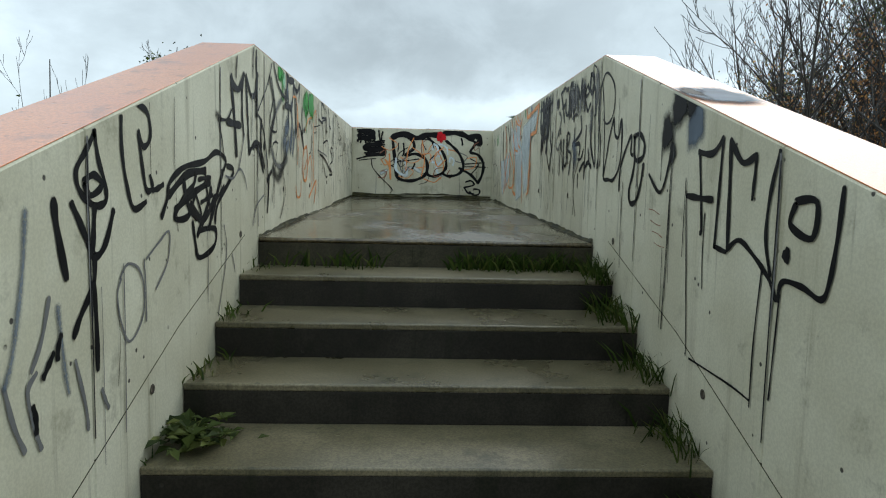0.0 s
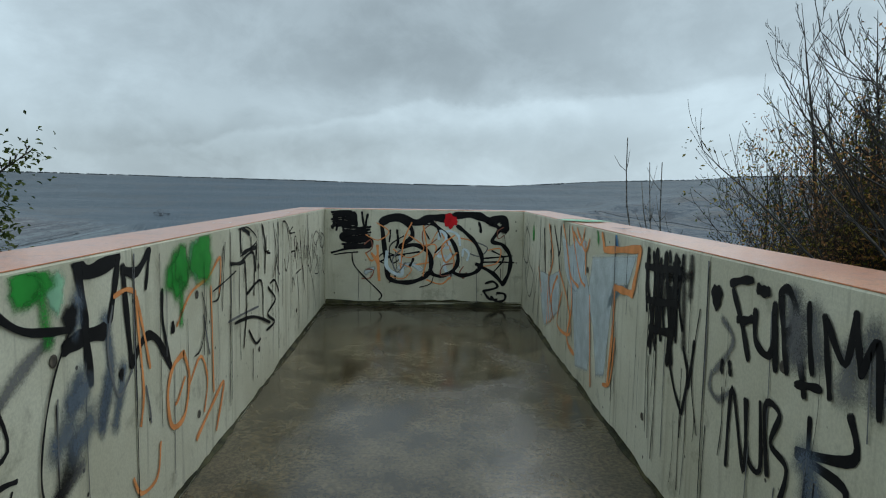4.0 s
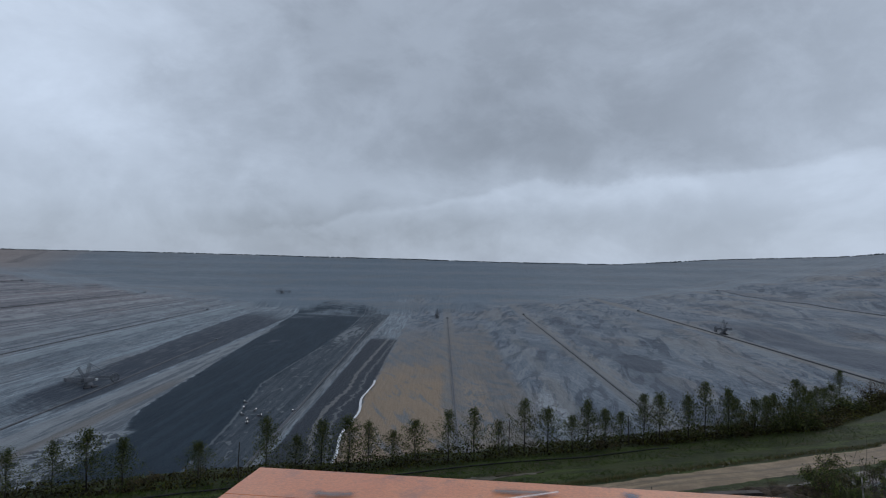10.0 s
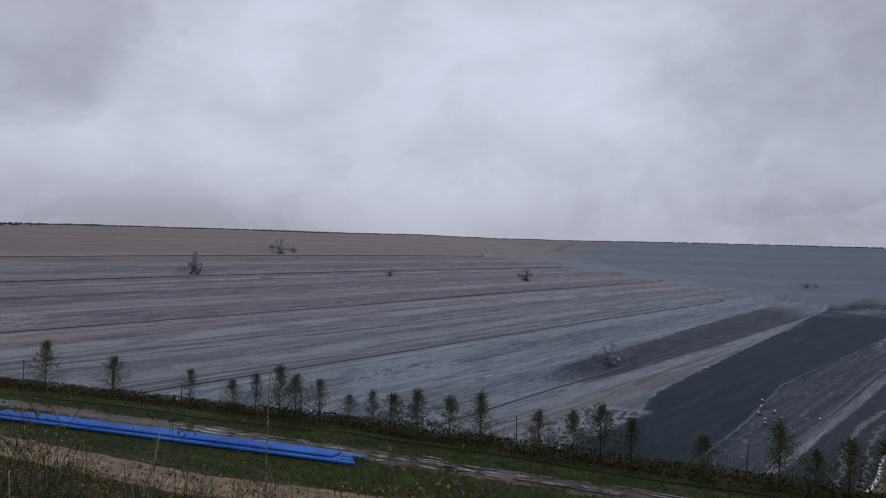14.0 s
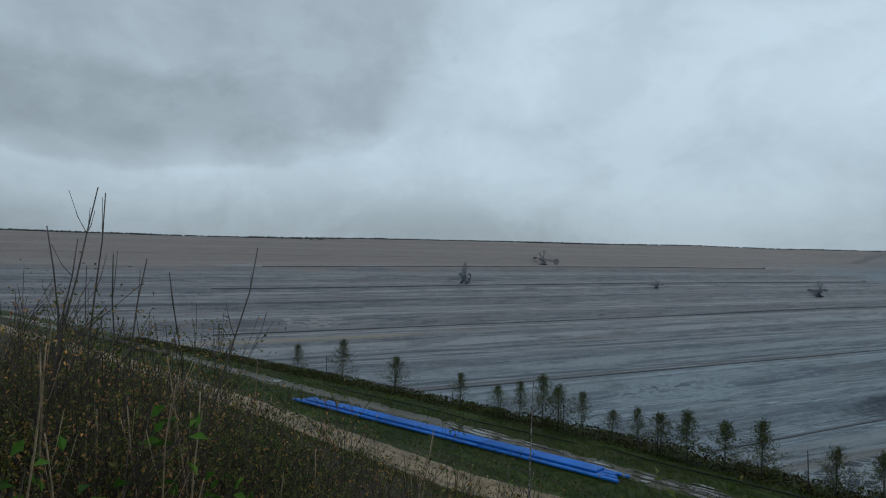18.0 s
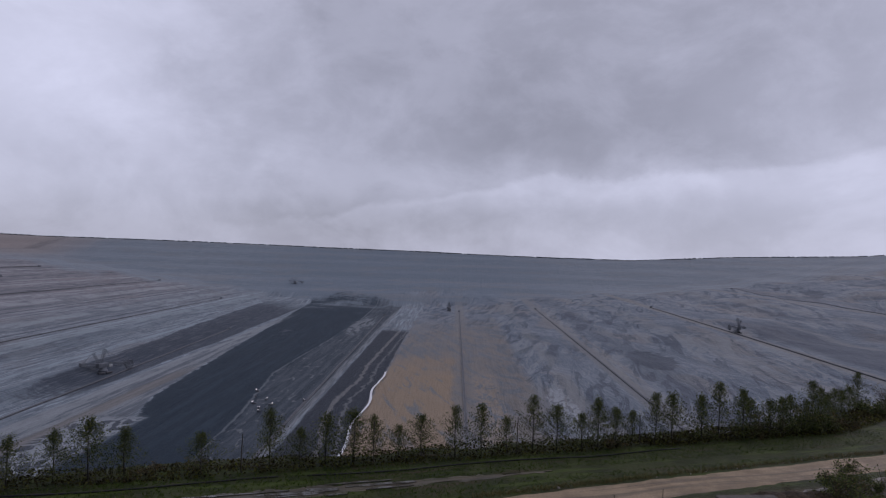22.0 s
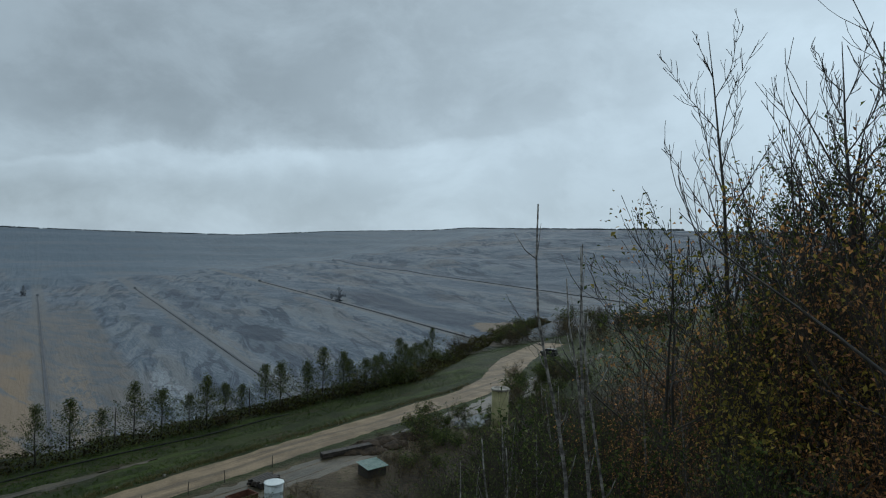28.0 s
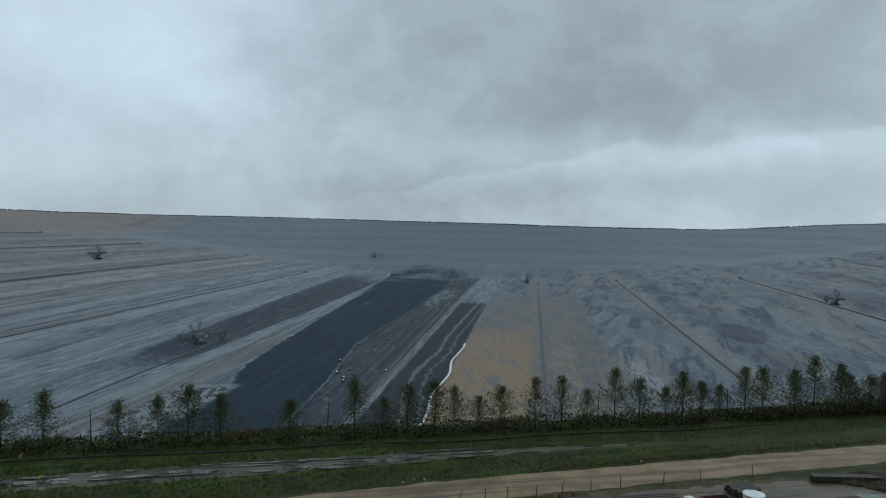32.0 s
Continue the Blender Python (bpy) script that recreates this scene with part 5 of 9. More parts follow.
line('N', 'black', 0.0240, 0, (0.62, 0.29), (0.68, 0.21), (0.76, 0.20))
line('N', 'black', 0.0240, 0, (0.76, 0.27), (0.84, 0.26), (0.84, 0.20), (0.76, 0.18), (0.70, 0.23))
graffiti('black sprayed scribble block on the end parapet')
line('N', 'black', 0.0600, 0, (-0.91, 1.06), (-0.76, 1.08), (-0.73, 0.99), (-0.88, 0.97))
line('N', 'black', 0.0600, 0, (-0.60, 0.89), (-0.80, 0.87), (-0.82, 0.81), (-0.58, 0.82), (-0.58, 0.75), (-0.80, 0.74))
line('N', 'black', 0.0220, 0, (-0.95, 0.67), (-0.76, 0.72), (-0.56, 0.73))
line('N', 'black', 0.0220, 0, (-0.92, 1.04), (-0.94, 0.92))
line('N', 'black', 0.0220, 0, (-0.70, 1.07), (-0.69, 0.95))
line('N', 'black', 0.0220, 0, (-0.64, 1.09), (-0.62, 0.95))
line('N', 'black', 0.0220, 0, (-0.58, 1.07), (-0.60, 0.95))
line('N', 'black', 0.0130, 0, (-0.92, 0.65), (-0.68, 0.68))
line('N', 'black', 0.0130, 0, (-0.74, 0.67), (-0.72, 0.55), (-0.60, 0.41), (-0.44, 0.25), (-0.46, 0.19))
graffiti('red sprayed heart on the end parapet')
dab('N', 'red', (0.26, 1.02), 0.06, 1.1, 0)
dab('N', 'red', (0.30, 1.01), 0.04, 1.1, 0)
dab('N', 'red', (0.27, 0.97), 0.03, 1.2, 0)
graffiti('orange and pale blue sprayed marks on the end parapet')
line('N', 'orange', 0.0240, 0, (-0.48, 0.75), (-0.46, 0.39))
line('N', 'orange', 0.0240, 0, (-0.54, 0.67), (-0.48, 0.57), (-0.46, 0.39))
line('N', 'orange', 0.0140, 0, (-0.60, 0.67), (-0.54, 0.59), (-0.48, 0.65))
line('N', 'orange', 0.0140, 0, (-0.13, 0.99), (-0.21, 0.80), (-0.24, 0.52))
line('N', 'orange', 0.0140, 0, (-0.01, 0.96), (0.03, 0.68), (-0.01, 0.44))
line('N', 'orange', 0.0140, 0, (0.03, 0.40), (0.19, 0.36), (0.31, 0.49))
line('N', 'orange', 0.0140, 0, (0.34, 0.84), (0.50, 0.80), (0.60, 0.65))
line('N', 'orange', 0.0140, 0, (0.23, 0.80), (0.31, 0.60), (0.27, 0.41))
line('N', 'pale_blue', 0.0500, 1, (-0.26, 0.52), (-0.13, 0.56), (-0.03, 0.50))
line('N', 'pale_blue', 0.0500, 1, (-0.60, 0.47), (-0.52, 0.51))
graffiti('long thin black sprayed letters across the kink of the parapet')
line('E', 'black', 0.0140, 0, (-0.00, 0.92), (-0.09, 1.00), (-0.18, 0.99), (-0.29, 0.91), (-0.31, 0.80), (-0.26, 0.73), (-0.17, 0.71), (-0.10, 0.74))
line('E', 'black', 0.0140, 0, (-0.00, 0.92), (0.01, 0.77), (-0.05, 0.63), (-0.06, 0.47))
line('E', 'black', 0.0140, 0, (-0.05, 0.95), (-0.09, 0.83), (-0.13, 0.68), (-0.14, 0.41))
line('E', 'black', 0.0200, 0, (-0.31, 0.73), (-0.24, 0.63), (-0.19, 0.51), (-0.15, 0.40), (-0.25, 0.39), (-0.35, 0.39), (-0.45, 0.47), (-0.47, 0.60), (-0.45, 0.71), (-0.41, 0.62), (-0.34, 0.64), (-0.31, 0.73))
line('E', 'black', 0.0200, 0, (-0.46, 0.33), (-0.47, 0.45), (-0.55, 0.55), (-0.63, 0.61), (-0.63, 0.53), (-0.66, 0.51))
line('E', 'black', 0.0260, 0, (-0.67, 0.60), (-0.76, 0.61), (-0.83, 0.56), (-0.82, 0.50), (-0.74, 0.48), (-0.69, 0.51), (-0.68, 0.60))
line('E', 'black', 0.0260, 0, (-0.70, 0.50), (-0.68, 0.42), (-0.63, 0.33), (-0.66, 0.27), (-0.74, 0.28), (-0.80, 0.36), (-0.83, 0.46))
graffiti('soft black sprayed cloud under the sloping coping')
dab('E', 'black', (-1.24, 0.70), 0.09, 1.2, 1)
dab('E', 'black', (-1.12, 0.59), 0.07, 1.2, 1)
dab('E', 'black', (-1.19, 0.50), 0.04, 1.4, 1)
dab('E', 'blue_grey', (-1.41, 0.61), 0.08, 1.4, 1)
dab('E', 'black', (-1.37, 0.69), 0.06, 1.0, 1)
graffiti('black sprayed letters with long drips on the stair parapet')
line('E', 'black', 0.0240, 0, (-1.46, 0.49), (-1.58, 0.48), (-1.66, 0.53))
line('E', 'black', 0.0240, 0, (-1.37, 0.32), (-1.60, 0.31))
line('E', 'black', 0.0240, 0, (-1.72, 0.52), (-1.73, 0.34), (-1.74, 0.14))
line('E', 'black', 0.0240, 0, (-1.72, 0.52), (-1.81, 0.44), (-1.90, 0.46))
line('E', 'black', 0.0180, 0, (-1.47, 0.48), (-1.52, 0.21), (-1.51, 0.18))
line('E', 'black', 0.0180, 0, (-1.66, 0.53), (-1.65, 0.34), (-1.64, 0.15), (-1.65, 0.14), (-1.73, 0.13))
line('E', 'black', 0.0180, 0, (-1.90, 0.46), (-1.89, 0.32))
line('E', 'black', 0.0180, 0, (-1.74, 0.14), (-1.82, 0.18), (-1.92, 0.14), (-2.02, 0.08), (-2.07, 0.02))
line('E', 'black', 0.0180, 0, (-2.04, 0.47), (-2.00, 0.34), (-1.99, 0.20), (-2.03, 0.09))
line('E', 'black', 0.0180, 0, (-2.08, 0.02), (-2.10, 0.08), (-2.20, 0.08), (-2.29, 0.06), (-2.32, 0.11), (-2.34, 0.23), (-2.35, 0.36))
line('E', 'black', 0.0220, 0, (-2.14, 0.32), (-2.24, 0.32), (-2.23, 0.22), (-2.12, 0.25), (-2.14, 0.31))
dab('E', 'black', (-2.11, 0.16), 0.02, 1.2, 0)
line('E', 'black', 0.0080, 0, (-2.09, 0.04), (-2.08, -0.13), (-2.07, -0.29))
line('E', 'black', 0.0080, 0, (-1.98, 0.10), (-1.96, -0.13), (-1.96, -0.35))
line('E', 'black', 0.0080, 0, (-1.48, -0.32), (-1.81, -0.32), (-1.96, -0.33))
line('E', 'black', 0.0080, 0, (-1.19, 0.45), (-1.18, 0.06), (-1.17, -0.27))
line('E', 'black', 0.0080, 0, (-1.36, 0.34), (-1.44, -0.25), (-1.44, -0.31))
line('E', 'black', 0.0180, 0, (-0.92, 0.41), (-1.08, 0.33), (-1.18, 0.50))
graffiti('four short lines of tiny red-brown writing')
line('E', 'rust', 0.0035, 0, (-0.94, 0.25), (-1.08, 0.23))
line('E', 'rust', 0.0035, 0, (-0.97, 0.20), (-1.11, 0.18))
line('E', 'rust', 0.0035, 0, (-1.00, 0.15), (-1.13, 0.13))
line('E', 'rust', 0.0035, 0, (-1.03, 0.10), (-1.16, 0.09))
graffiti('black sprayed words FÜR and NUR on the parapet')
line('E', 'black', 0.0260, 0, (1.09, 1.04), (0.95, 1.07))
line('E', 'black', 0.0260, 0, (1.07, 1.02), (1.00, 0.92), (0.95, 0.82))
line('E', 'black', 0.0260, 0, (1.03, 0.93), (0.94, 0.95))
line('E', 'black', 0.0260, 0, (0.92, 0.98), (0.91, 0.89), (0.84, 0.86), (0.81, 0.90), (0.81, 1.02))
line('E', 'black', 0.0260, 0, (0.81, 0.98), (0.79, 0.83))
line('E', 'black', 0.0260, 0, (0.77, 1.02), (0.78, 1.06), (0.74, 1.07), (0.70, 1.01), (0.75, 0.93))
line('E', 'black', 0.0260, 0, (0.78, 1.04), (0.75, 0.92), (0.73, 0.84))
line('E', 'black', 0.0260, 0, (0.74, 0.95), (0.70, 0.97), (0.67, 0.89), (0.64, 0.80))
line('E', 'black', 0.0340, 0, (0.91, 1.05), (0.85, 1.05))
dab('E', 'black', (1.19, 0.98), 0.04, 1.1, 0)
line('E', 'black', 0.0200, 0, (1.06, 0.43), (1.04, 0.70), (0.94, 0.46), (0.94, 0.69))
line('E', 'black', 0.0200, 0, (0.95, 0.69), (0.92, 0.52), (0.84, 0.51), (0.86, 0.71))
line('E', 'black', 0.0200, 0, (0.80, 0.51), (0.83, 0.71), (0.75, 0.71), (0.79, 0.61), (0.70, 0.57), (0.74, 0.43))
line('E', 'black', 0.0200, 0, (1.12, 0.77), (1.12, 0.73))
line('E', 'black', 0.0200, 0, (1.07, 0.78), (1.06, 0.74))
graffiti('black sprayed word IMMER on the parapet')
line('E', 'black', 0.0220, 0, (0.64, 1.05), (0.61, 0.87))
line('E', 'black', 0.0220, 0, (0.68, 0.82), (0.57, 0.84))
line('E', 'black', 0.0220, 0, (0.57, 1.03), (0.53, 0.83))
line('E', 'black', 0.0220, 0, (0.56, 1.02), (0.48, 0.93), (0.45, 1.06))
line('E', 'black', 0.0220, 0, (0.45, 1.06), (0.42, 0.92))
line('E', 'black', 0.0220, 0, (0.42, 0.92), (0.37, 1.01), (0.35, 0.84))
line('E', 'black', 0.0220, 0, (0.29, 1.00), (0.35, 0.96), (0.33, 0.93), (0.26, 0.95), (0.30, 1.00))
line('E', 'black', 0.0220, 0, (0.33, 0.89), (0.28, 0.83), (0.22, 0.87))
line('E', 'black', 0.0320, 0, (0.23, 1.05), (0.23, 0.96), (0.17, 0.93), (0.15, 0.98), (0.17, 1.04), (0.23, 1.05))
line('E', 'black', 0.0320, 0, (0.16, 0.95), (0.11, 0.94), (0.08, 0.79))
graffiti('black sprayed crossed letters with drips on the parapet')
line('E', 'black', 0.0260, 0, (0.66, 0.64), (0.43, 0.71), (0.45, 0.81))
line('E', 'black', 0.0260, 0, (0.66, 0.63), (0.46, 0.63), (0.46, 0.56))
line('E', 'black', 0.0260, 0, (0.31, 0.46), (0.23, 0.50), (0.14, 0.47))
line('E', 'black', 0.0260, 0, (0.19, 0.72), (0.15, 0.58), (0.06, 0.47))
line('E', 'black', 0.0260, 0, (0.44, 0.45), (0.32, 0.50), (0.31, 0.40))
line('E', 'black', 0.0180, 0, (0.61, 0.75), (0.61, 0.59), (0.61, 0.41))
line('E', 'black', 0.0180, 0, (0.49, 0.53), (0.41, 0.53), (0.35, 0.59))
line('E', 'black', 0.0180, 0, (0.30, 0.74), (0.31, 0.42))
line('E', 'black', 0.0180, 0, (0.23, 0.59), (0.19, 0.50))
line('E', 'black', 0.0180, 0, (0.10, 0.79), (0.05, 0.49))
line('E', 'black', 0.0180, 0, (0.48, 0.43), (0.47, 0.34))
line('E', 'black', 0.0090, 0, (0.45, 0.54), (0.57, 0.40), (0.58, 0.28), (0.50, 0.15))
line('E', 'black', 0.0090, 0, (0.02, 0.83), (-0.02, 0.56))
line('E', 'black', 0.0090, 0, (0.16, 1.10), (0.06, 1.04), (-0.01, 0.87))
dab('E', 'black', (-0.01, 0.48), 0.02, 1.5, 0)
line('E', 'grey', 0.0900, 1, (0.73, 1.07), (0.71, 0.90))
line('E', 'grey', 0.0900, 1, (0.08, 1.03), (0.05, 0.86))
line('E', 'grey', 0.0900, 1, (0.39, 1.03), (0.36, 0.87))
line('E', 'grey', 0.0900, 1, (0.17, 0.83), (0.18, 0.70))
line('E', 'grey', 0.0300, 1, (1.20, 0.71), (1.21, 0.65), (1.14, 0.63), (1.06, 0.68))
line('E', 'grey', 0.0300, 1, (1.14, 0.91), (1.06, 0.87), (1.08, 0.81), (1.18, 0.72))
graffiti('black sprayed block with drips on the parapet')
line('E', 'black', 0.0500, 1, (1.79, 1.05), (1.79, 0.89))
line('E', 'black', 0.0500, 1, (1.68, 1.08), (1.68, 0.83))
line('E', 'black', 0.0500, 1, (1.58, 1.08), (1.56, 0.80))
line('E', 'black', 0.0500, 1, (1.50, 1.09), (1.46, 0.73))
line('E', 'black', 0.0500, 1, (1.42, 1.10), (1.42, 0.94))
line('E', 'black', 0.0500, 1, (1.80, 0.98), (1.41, 1.02))
line('E', 'black', 0.0200, 0, (1.84, 0.76), (1.77, 0.65))
line('E', 'black', 0.0200, 0, (1.60, 0.64), (1.53, 0.54), (1.45, 0.47))
line('E', 'black', 0.0200, 0, (1.46, 0.73), (1.41, 0.63), (1.45, 0.47))
line('E', 'black', 0.0200, 0, (1.36, 0.78), (1.40, 0.59))
line('E', 'black', 0.0200, 0, (1.71, 0.87), (1.67, 0.75))
line('E', 'black', 0.0080, 0, (1.85, 0.60), (1.82, 0.23))
line('E', 'black', 0.0080, 0, (1.45, 0.47), (1.46, 0.37))
line('E', 'black', 0.0080, 0, (1.32, 0.91), (1.37, 0.65), (1.30, 0.44))
graffiti('light blue sprayed lettering with orange outline on the parapet')
fill('E', 'pale_blue', (2.89, 0.95), (2.04, 1.05), (2.17, 0.88), (2.43, 0.84), (2.49, 0.56), (2.56, 0.29), (2.73, 0.24), (2.83, 0.52), (3.00, 0.68))
fill('E', 'pale_blue', (3.58, 0.82), (3.12, 0.96), (2.92, 0.70), (2.86, 0.39), (2.91, 0.22), (3.25, 0.16), (3.34, 0.46))
fill('E', 'pale_blue', (3.79, 1.02), (3.51, 0.95), (3.25, 1.04), (3.03, 1.03), (3.11, 0.78), (3.28, 0.66), (3.48, 0.67), (3.64, 0.76))
fill('E', 'pale_blue', (4.65, 0.65), (4.20, 0.66), (3.81, 0.75), (3.82, 0.43), (4.40, 0.20), (4.55, 0.34))
line('E', 'orange', 0.0200, 0, (3.46, 1.09), (3.36, 0.96), (3.19, 0.78), (3.05, 0.74))
line('E', 'orange', 0.0200, 0, (3.31, 1.09), (3.08, 0.96), (2.97, 1.04))
line('E', 'orange', 0.0200, 0, (2.57, 0.25), (2.43, 0.31), (2.37, 0.56))
line('E', 'orange', 0.0200, 0, (2.92, 0.70), (2.84, 0.16))
line('E', 'orange', 0.0200, 0, (3.92, 0.69), (4.20, 0.42), (4.18, 0.28))
line('E', 'orange', 0.0200, 0, (3.84, 0.74), (3.54, 0.56), (3.43, 0.35), (3.87, 0.33), (3.72, 0.60))
line('E', 'orange', 0.0360, 0, (2.69, 1.10), (2.63, 1.01))
line('E', 'orange', 0.0360, 0, (2.63, 1.01), (2.01, 1.07))
line('E', 'orange', 0.0360, 0, (2.01, 1.07), (2.06, 0.95), (2.11, 0.84))
line('E', 'orange', 0.0360, 0, (2.11, 0.84), (2.41, 0.83))
line('E', 'orange', 0.0360, 0, (2.41, 0.83), (2.42, 0.58), (2.48, 0.28))
line('E', 'orange', 0.0200, 0, (3.75, 1.09), (3.62, 0.97), (3.53, 0.82), (3.42, 0.74), (3.22, 0.71))
line('E', 'orange', 0.0200, 0, (3.41, 1.06), (3.19, 0.99), (3.09, 1.11))
line('E', 'orange', 0.0200, 0, (3.08, 1.01), (3.04, 0.82))
line('E', 'orange', 0.0200, 0, (4.73, 0.66), (4.56, 0.47))
line('E', 'orange', 0.0200, 0, (4.26, 0.68), (4.28, 0.25))
line('E', 'orange', 0.0200, 0, (3.89, 0.69), (4.08, 0.56), (4.11, 0.30))
line('E', 'green', 0.0500, 1, (2.80, 1.12), (2.77, 1.04))
line('E', 'green', 0.0500, 1, (2.78, 0.76), (2.76, 0.40))
line('E', 'blue', 0.0500, 1, (2.42, 1.11), (2.38, 1.04))
graffiti('black sprayed letters and thin loops beside the end parapet')
line('E', 'black', 0.0400, 0, (4.51, 1.01), (4.46, 0.81), (4.42, 0.65))
line('E', 'black', 0.0400, 0, (4.24, 1.05), (4.19, 0.91))
line('E', 'black', 0.0260, 0, (4.19, 0.91), (4.19, 0.73))
line('E', 'black', 0.0260, 0, (4.08, 1.06), (3.91, 0.88), (3.85, 0.73))
line('E', 'black', 0.0260, 0, (3.84, 1.07), (3.84, 0.90), (3.91, 0.85))
line('E', 'black', 0.0110, 0, (5.47, 0.98), (5.65, 0.69), (5.37, 0.63), (5.26, 0.86), (5.47, 0.98))
line('E', 'black', 0.0110, 0, (5.23, 0.67), (5.41, 0.42), (5.20, 0.32), (5.00, 0.54), (5.23, 0.63))
line('E', 'black', 0.0110, 0, (4.80, 0.60), (4.89, 0.43), (5.00, 0.20))
line('E', 'black', 0.0110, 0, (5.53, 0.63), (5.45, 0.40))
dab('E', 'green', (5.05, 0.94), 0.05, 1.6, 1)
graffiti('white, green and blue sprayed marks on the salmon coping')
line('T', 'white', 0.0180, 1, (-1.17, 2.63), (-1.19, 2.72), (-1.11, 2.69), (-1.12, 2.79))
line('T', 'white', 0.0180, 1, (-1.18, 2.67), (-1.10, 2.65))
line('T', 'white', 0.0180, 1, (-1.20, 4.11), (-1.22, 4.32), (-1.10, 4.18), (-1.11, 4.40))
line('T', 'white', 0.0180, 1, (-1.24, 4.40), (-1.21, 4.57))
line('T', 'white', 0.0180, 1, (1.11, 2.47), (1.16, 2.44), (1.21, 2.39))
line('T', 'white', 0.0180, 1, (1.10, 2.46), (1.10, 2.39), (1.13, 2.30))
dab('T', 'pale_green', (1.12, 3.67), 0.14, 1.2, 1)
dab('T', 'pale_green', (1.18, 3.62), 0.13, 1.2, 1)
dab('T', 'pale_green', (1.08, 3.73), 0.11, 1.2, 1)
line('T', 'blue_grey', 0.0600, 1, (1.11, 2.73), (1.15, 2.68))
line('T', 'white', 0.0180, 1, (-1.24, 5.23), (-1.24, 5.40), (-1.12, 5.30), (-1.13, 5.58))
line('T', 'white', 0.0180, 1, (-1.25, 5.31), (-1.21, 5.46))
line('T', 'white', 0.0180, 1, (1.14, 5.34), (1.16, 5.22))
line('T', 'white', 0.0180, 1, (1.08, 5.27), (1.10, 5.12), (1.22, 5.18))
line('T', 'white', 0.0180, 1, (0.48, 5.90), (0.68, 5.88))
line('T', 'white', 0.0180, 1, (-1.20, 4.62), (-1.18, 4.73), (-1.14, 4.77))
line('T', 'grey', 0.0400, 1, (-1.17, 5.05), (-1.07, 5.07))
line('T', 'grey', 0.0400, 1, (-0.40, 5.89), (-0.23, 5.90))
line('T', 'grey', 0.0400, 1, (0.37, 5.91), (0.47, 5.87))
line('T', 'grey', 0.0400, 1, (-1.00, 5.76), (-0.89, 5.77))
graffiti('green, black and grey spray on the parapets')
dab('W', 'green', (0.67, 1.07), 0.09, 0.6, 1)
dab('W', 'green', (0.63, 1.07), 0.07, 0.7, 1)
dab('W', 'green', (1.67, 0.98), 0.13, 0.7, 1)
dab('W', 'green', (1.69, 0.96), 0.10, 0.9, 1)
dab('W', 'green', (1.72, 1.0), 0.08, 1.2, 1)
line('W', 'green', 0.05, 1, (1.70, 0.95), (1.71, 0.84), (1.70, 0.76))
line('W', 'green', 0.05, 1, (0.70, 1.05), (0.72, 0.96), (0.73, 0.90))
dab('W', 'green', (1.97, 1.01), 0.16, 0.8, 1)
dab('W', 'black', (0.84, 0.95), 0.04, 1.2, 1)
line('W', 'blue_grey', 0.1000, 1, (0.82, 0.70), (0.92, 0.72))
line('W', 'blue_grey', 0.1000, 1, (0.84, 0.57), (0.94, 0.62))
line('W', 'blue_grey', 0.1000, 1, (0.74, 0.60), (0.82, 0.63))
line('E', 'black', 0.0340, 0, (1.90, 1.08), (1.90, 0.93), (1.83, 0.79), (1.85, 0.65))
line('E', 'black', 0.0340, 0, (1.79, 1.08), (1.75, 0.90), (1.71, 0.71))
line('E', 'black', 0.0340, 0, (1.68, 1.08), (1.63, 0.87), (1.58, 0.64))
line('E', 'black', 0.0340, 0, (1.57, 1.08), (1.56, 0.84), (1.63, 0.63))
line('E', 'black', 0.0340, 0, (1.93, 1.00), (1.53, 1.03))
line('E', 'black', 0.0340, 0, (1.89, 0.85), (1.54, 0.89))
line('E', 'black', 0.0340, 0, (1.85, 0.73), (1.56, 0.77))
line('E', 'grey', 0.1000, 1, (0.63, 1.02), (0.59, 0.91))
line('E', 'grey', 0.1000, 1, (0.70, 1.00), (0.68, 0.89))
line('E', 'grey', 0.1000, 1, (0.46, 0.97), (0.47, 0.86))
line('T', 'blue_grey', 0.0500, 1, (0.09, 5.81), (0.29, 5.82))
line('T', 'blue_grey', 0.0500, 1, (0.06, 5.93), (0.07, 5.73))
line('T', 'blue_grey', 0.0500, 1, (0.37, 5.76), (0.53, 5.78))
line('T', 'white', 0.0180, 1, (-0.38, 5.80), (-0.19, 5.91))
line('T', 'white', 0.0180, 1, (0.15, 5.81), (0.26, 5.78))
line('T', 'white', 0.0180, 1, (0.31, 5.83), (0.44, 5.89))
line('T', 'white', 0.0180, 1, (0.72, 5.77), (0.84, 5.87))

graffiti('dense black scribble filling tags on stair and end parapets')
for a, b, c in (((-1.42, 0.28), (-1.22, 0.36), (-0.98, 0.38)), ((-1.36, 0.22), (-1.16, 0.28), (-0.92, 0.33)), ((-1.18, 0.24), (-1.02, 0.16), (-0.84, 0.26)), ((-1.10, 0.10), (-0.98, 0.20), (-0.90, 0.30)), ((-0.94, 0.12), (-0.86, 0.22), (-0.72, 0.38)), ((-1.26, 0.33), (-1.22, 0.24), (-1.12, 0.18))):
    line('W', 'black', 0.034, 0, a, b, c)
for k in range(7):
    z = 1.085 - 0.024 * k
    line('N', 'black', 0.022, 0, (-0.95 + 0.01 * (k % 3), z), (-0.84, z + 0.01), (-0.71 + 0.012 * (k % 2), z - 0.006))
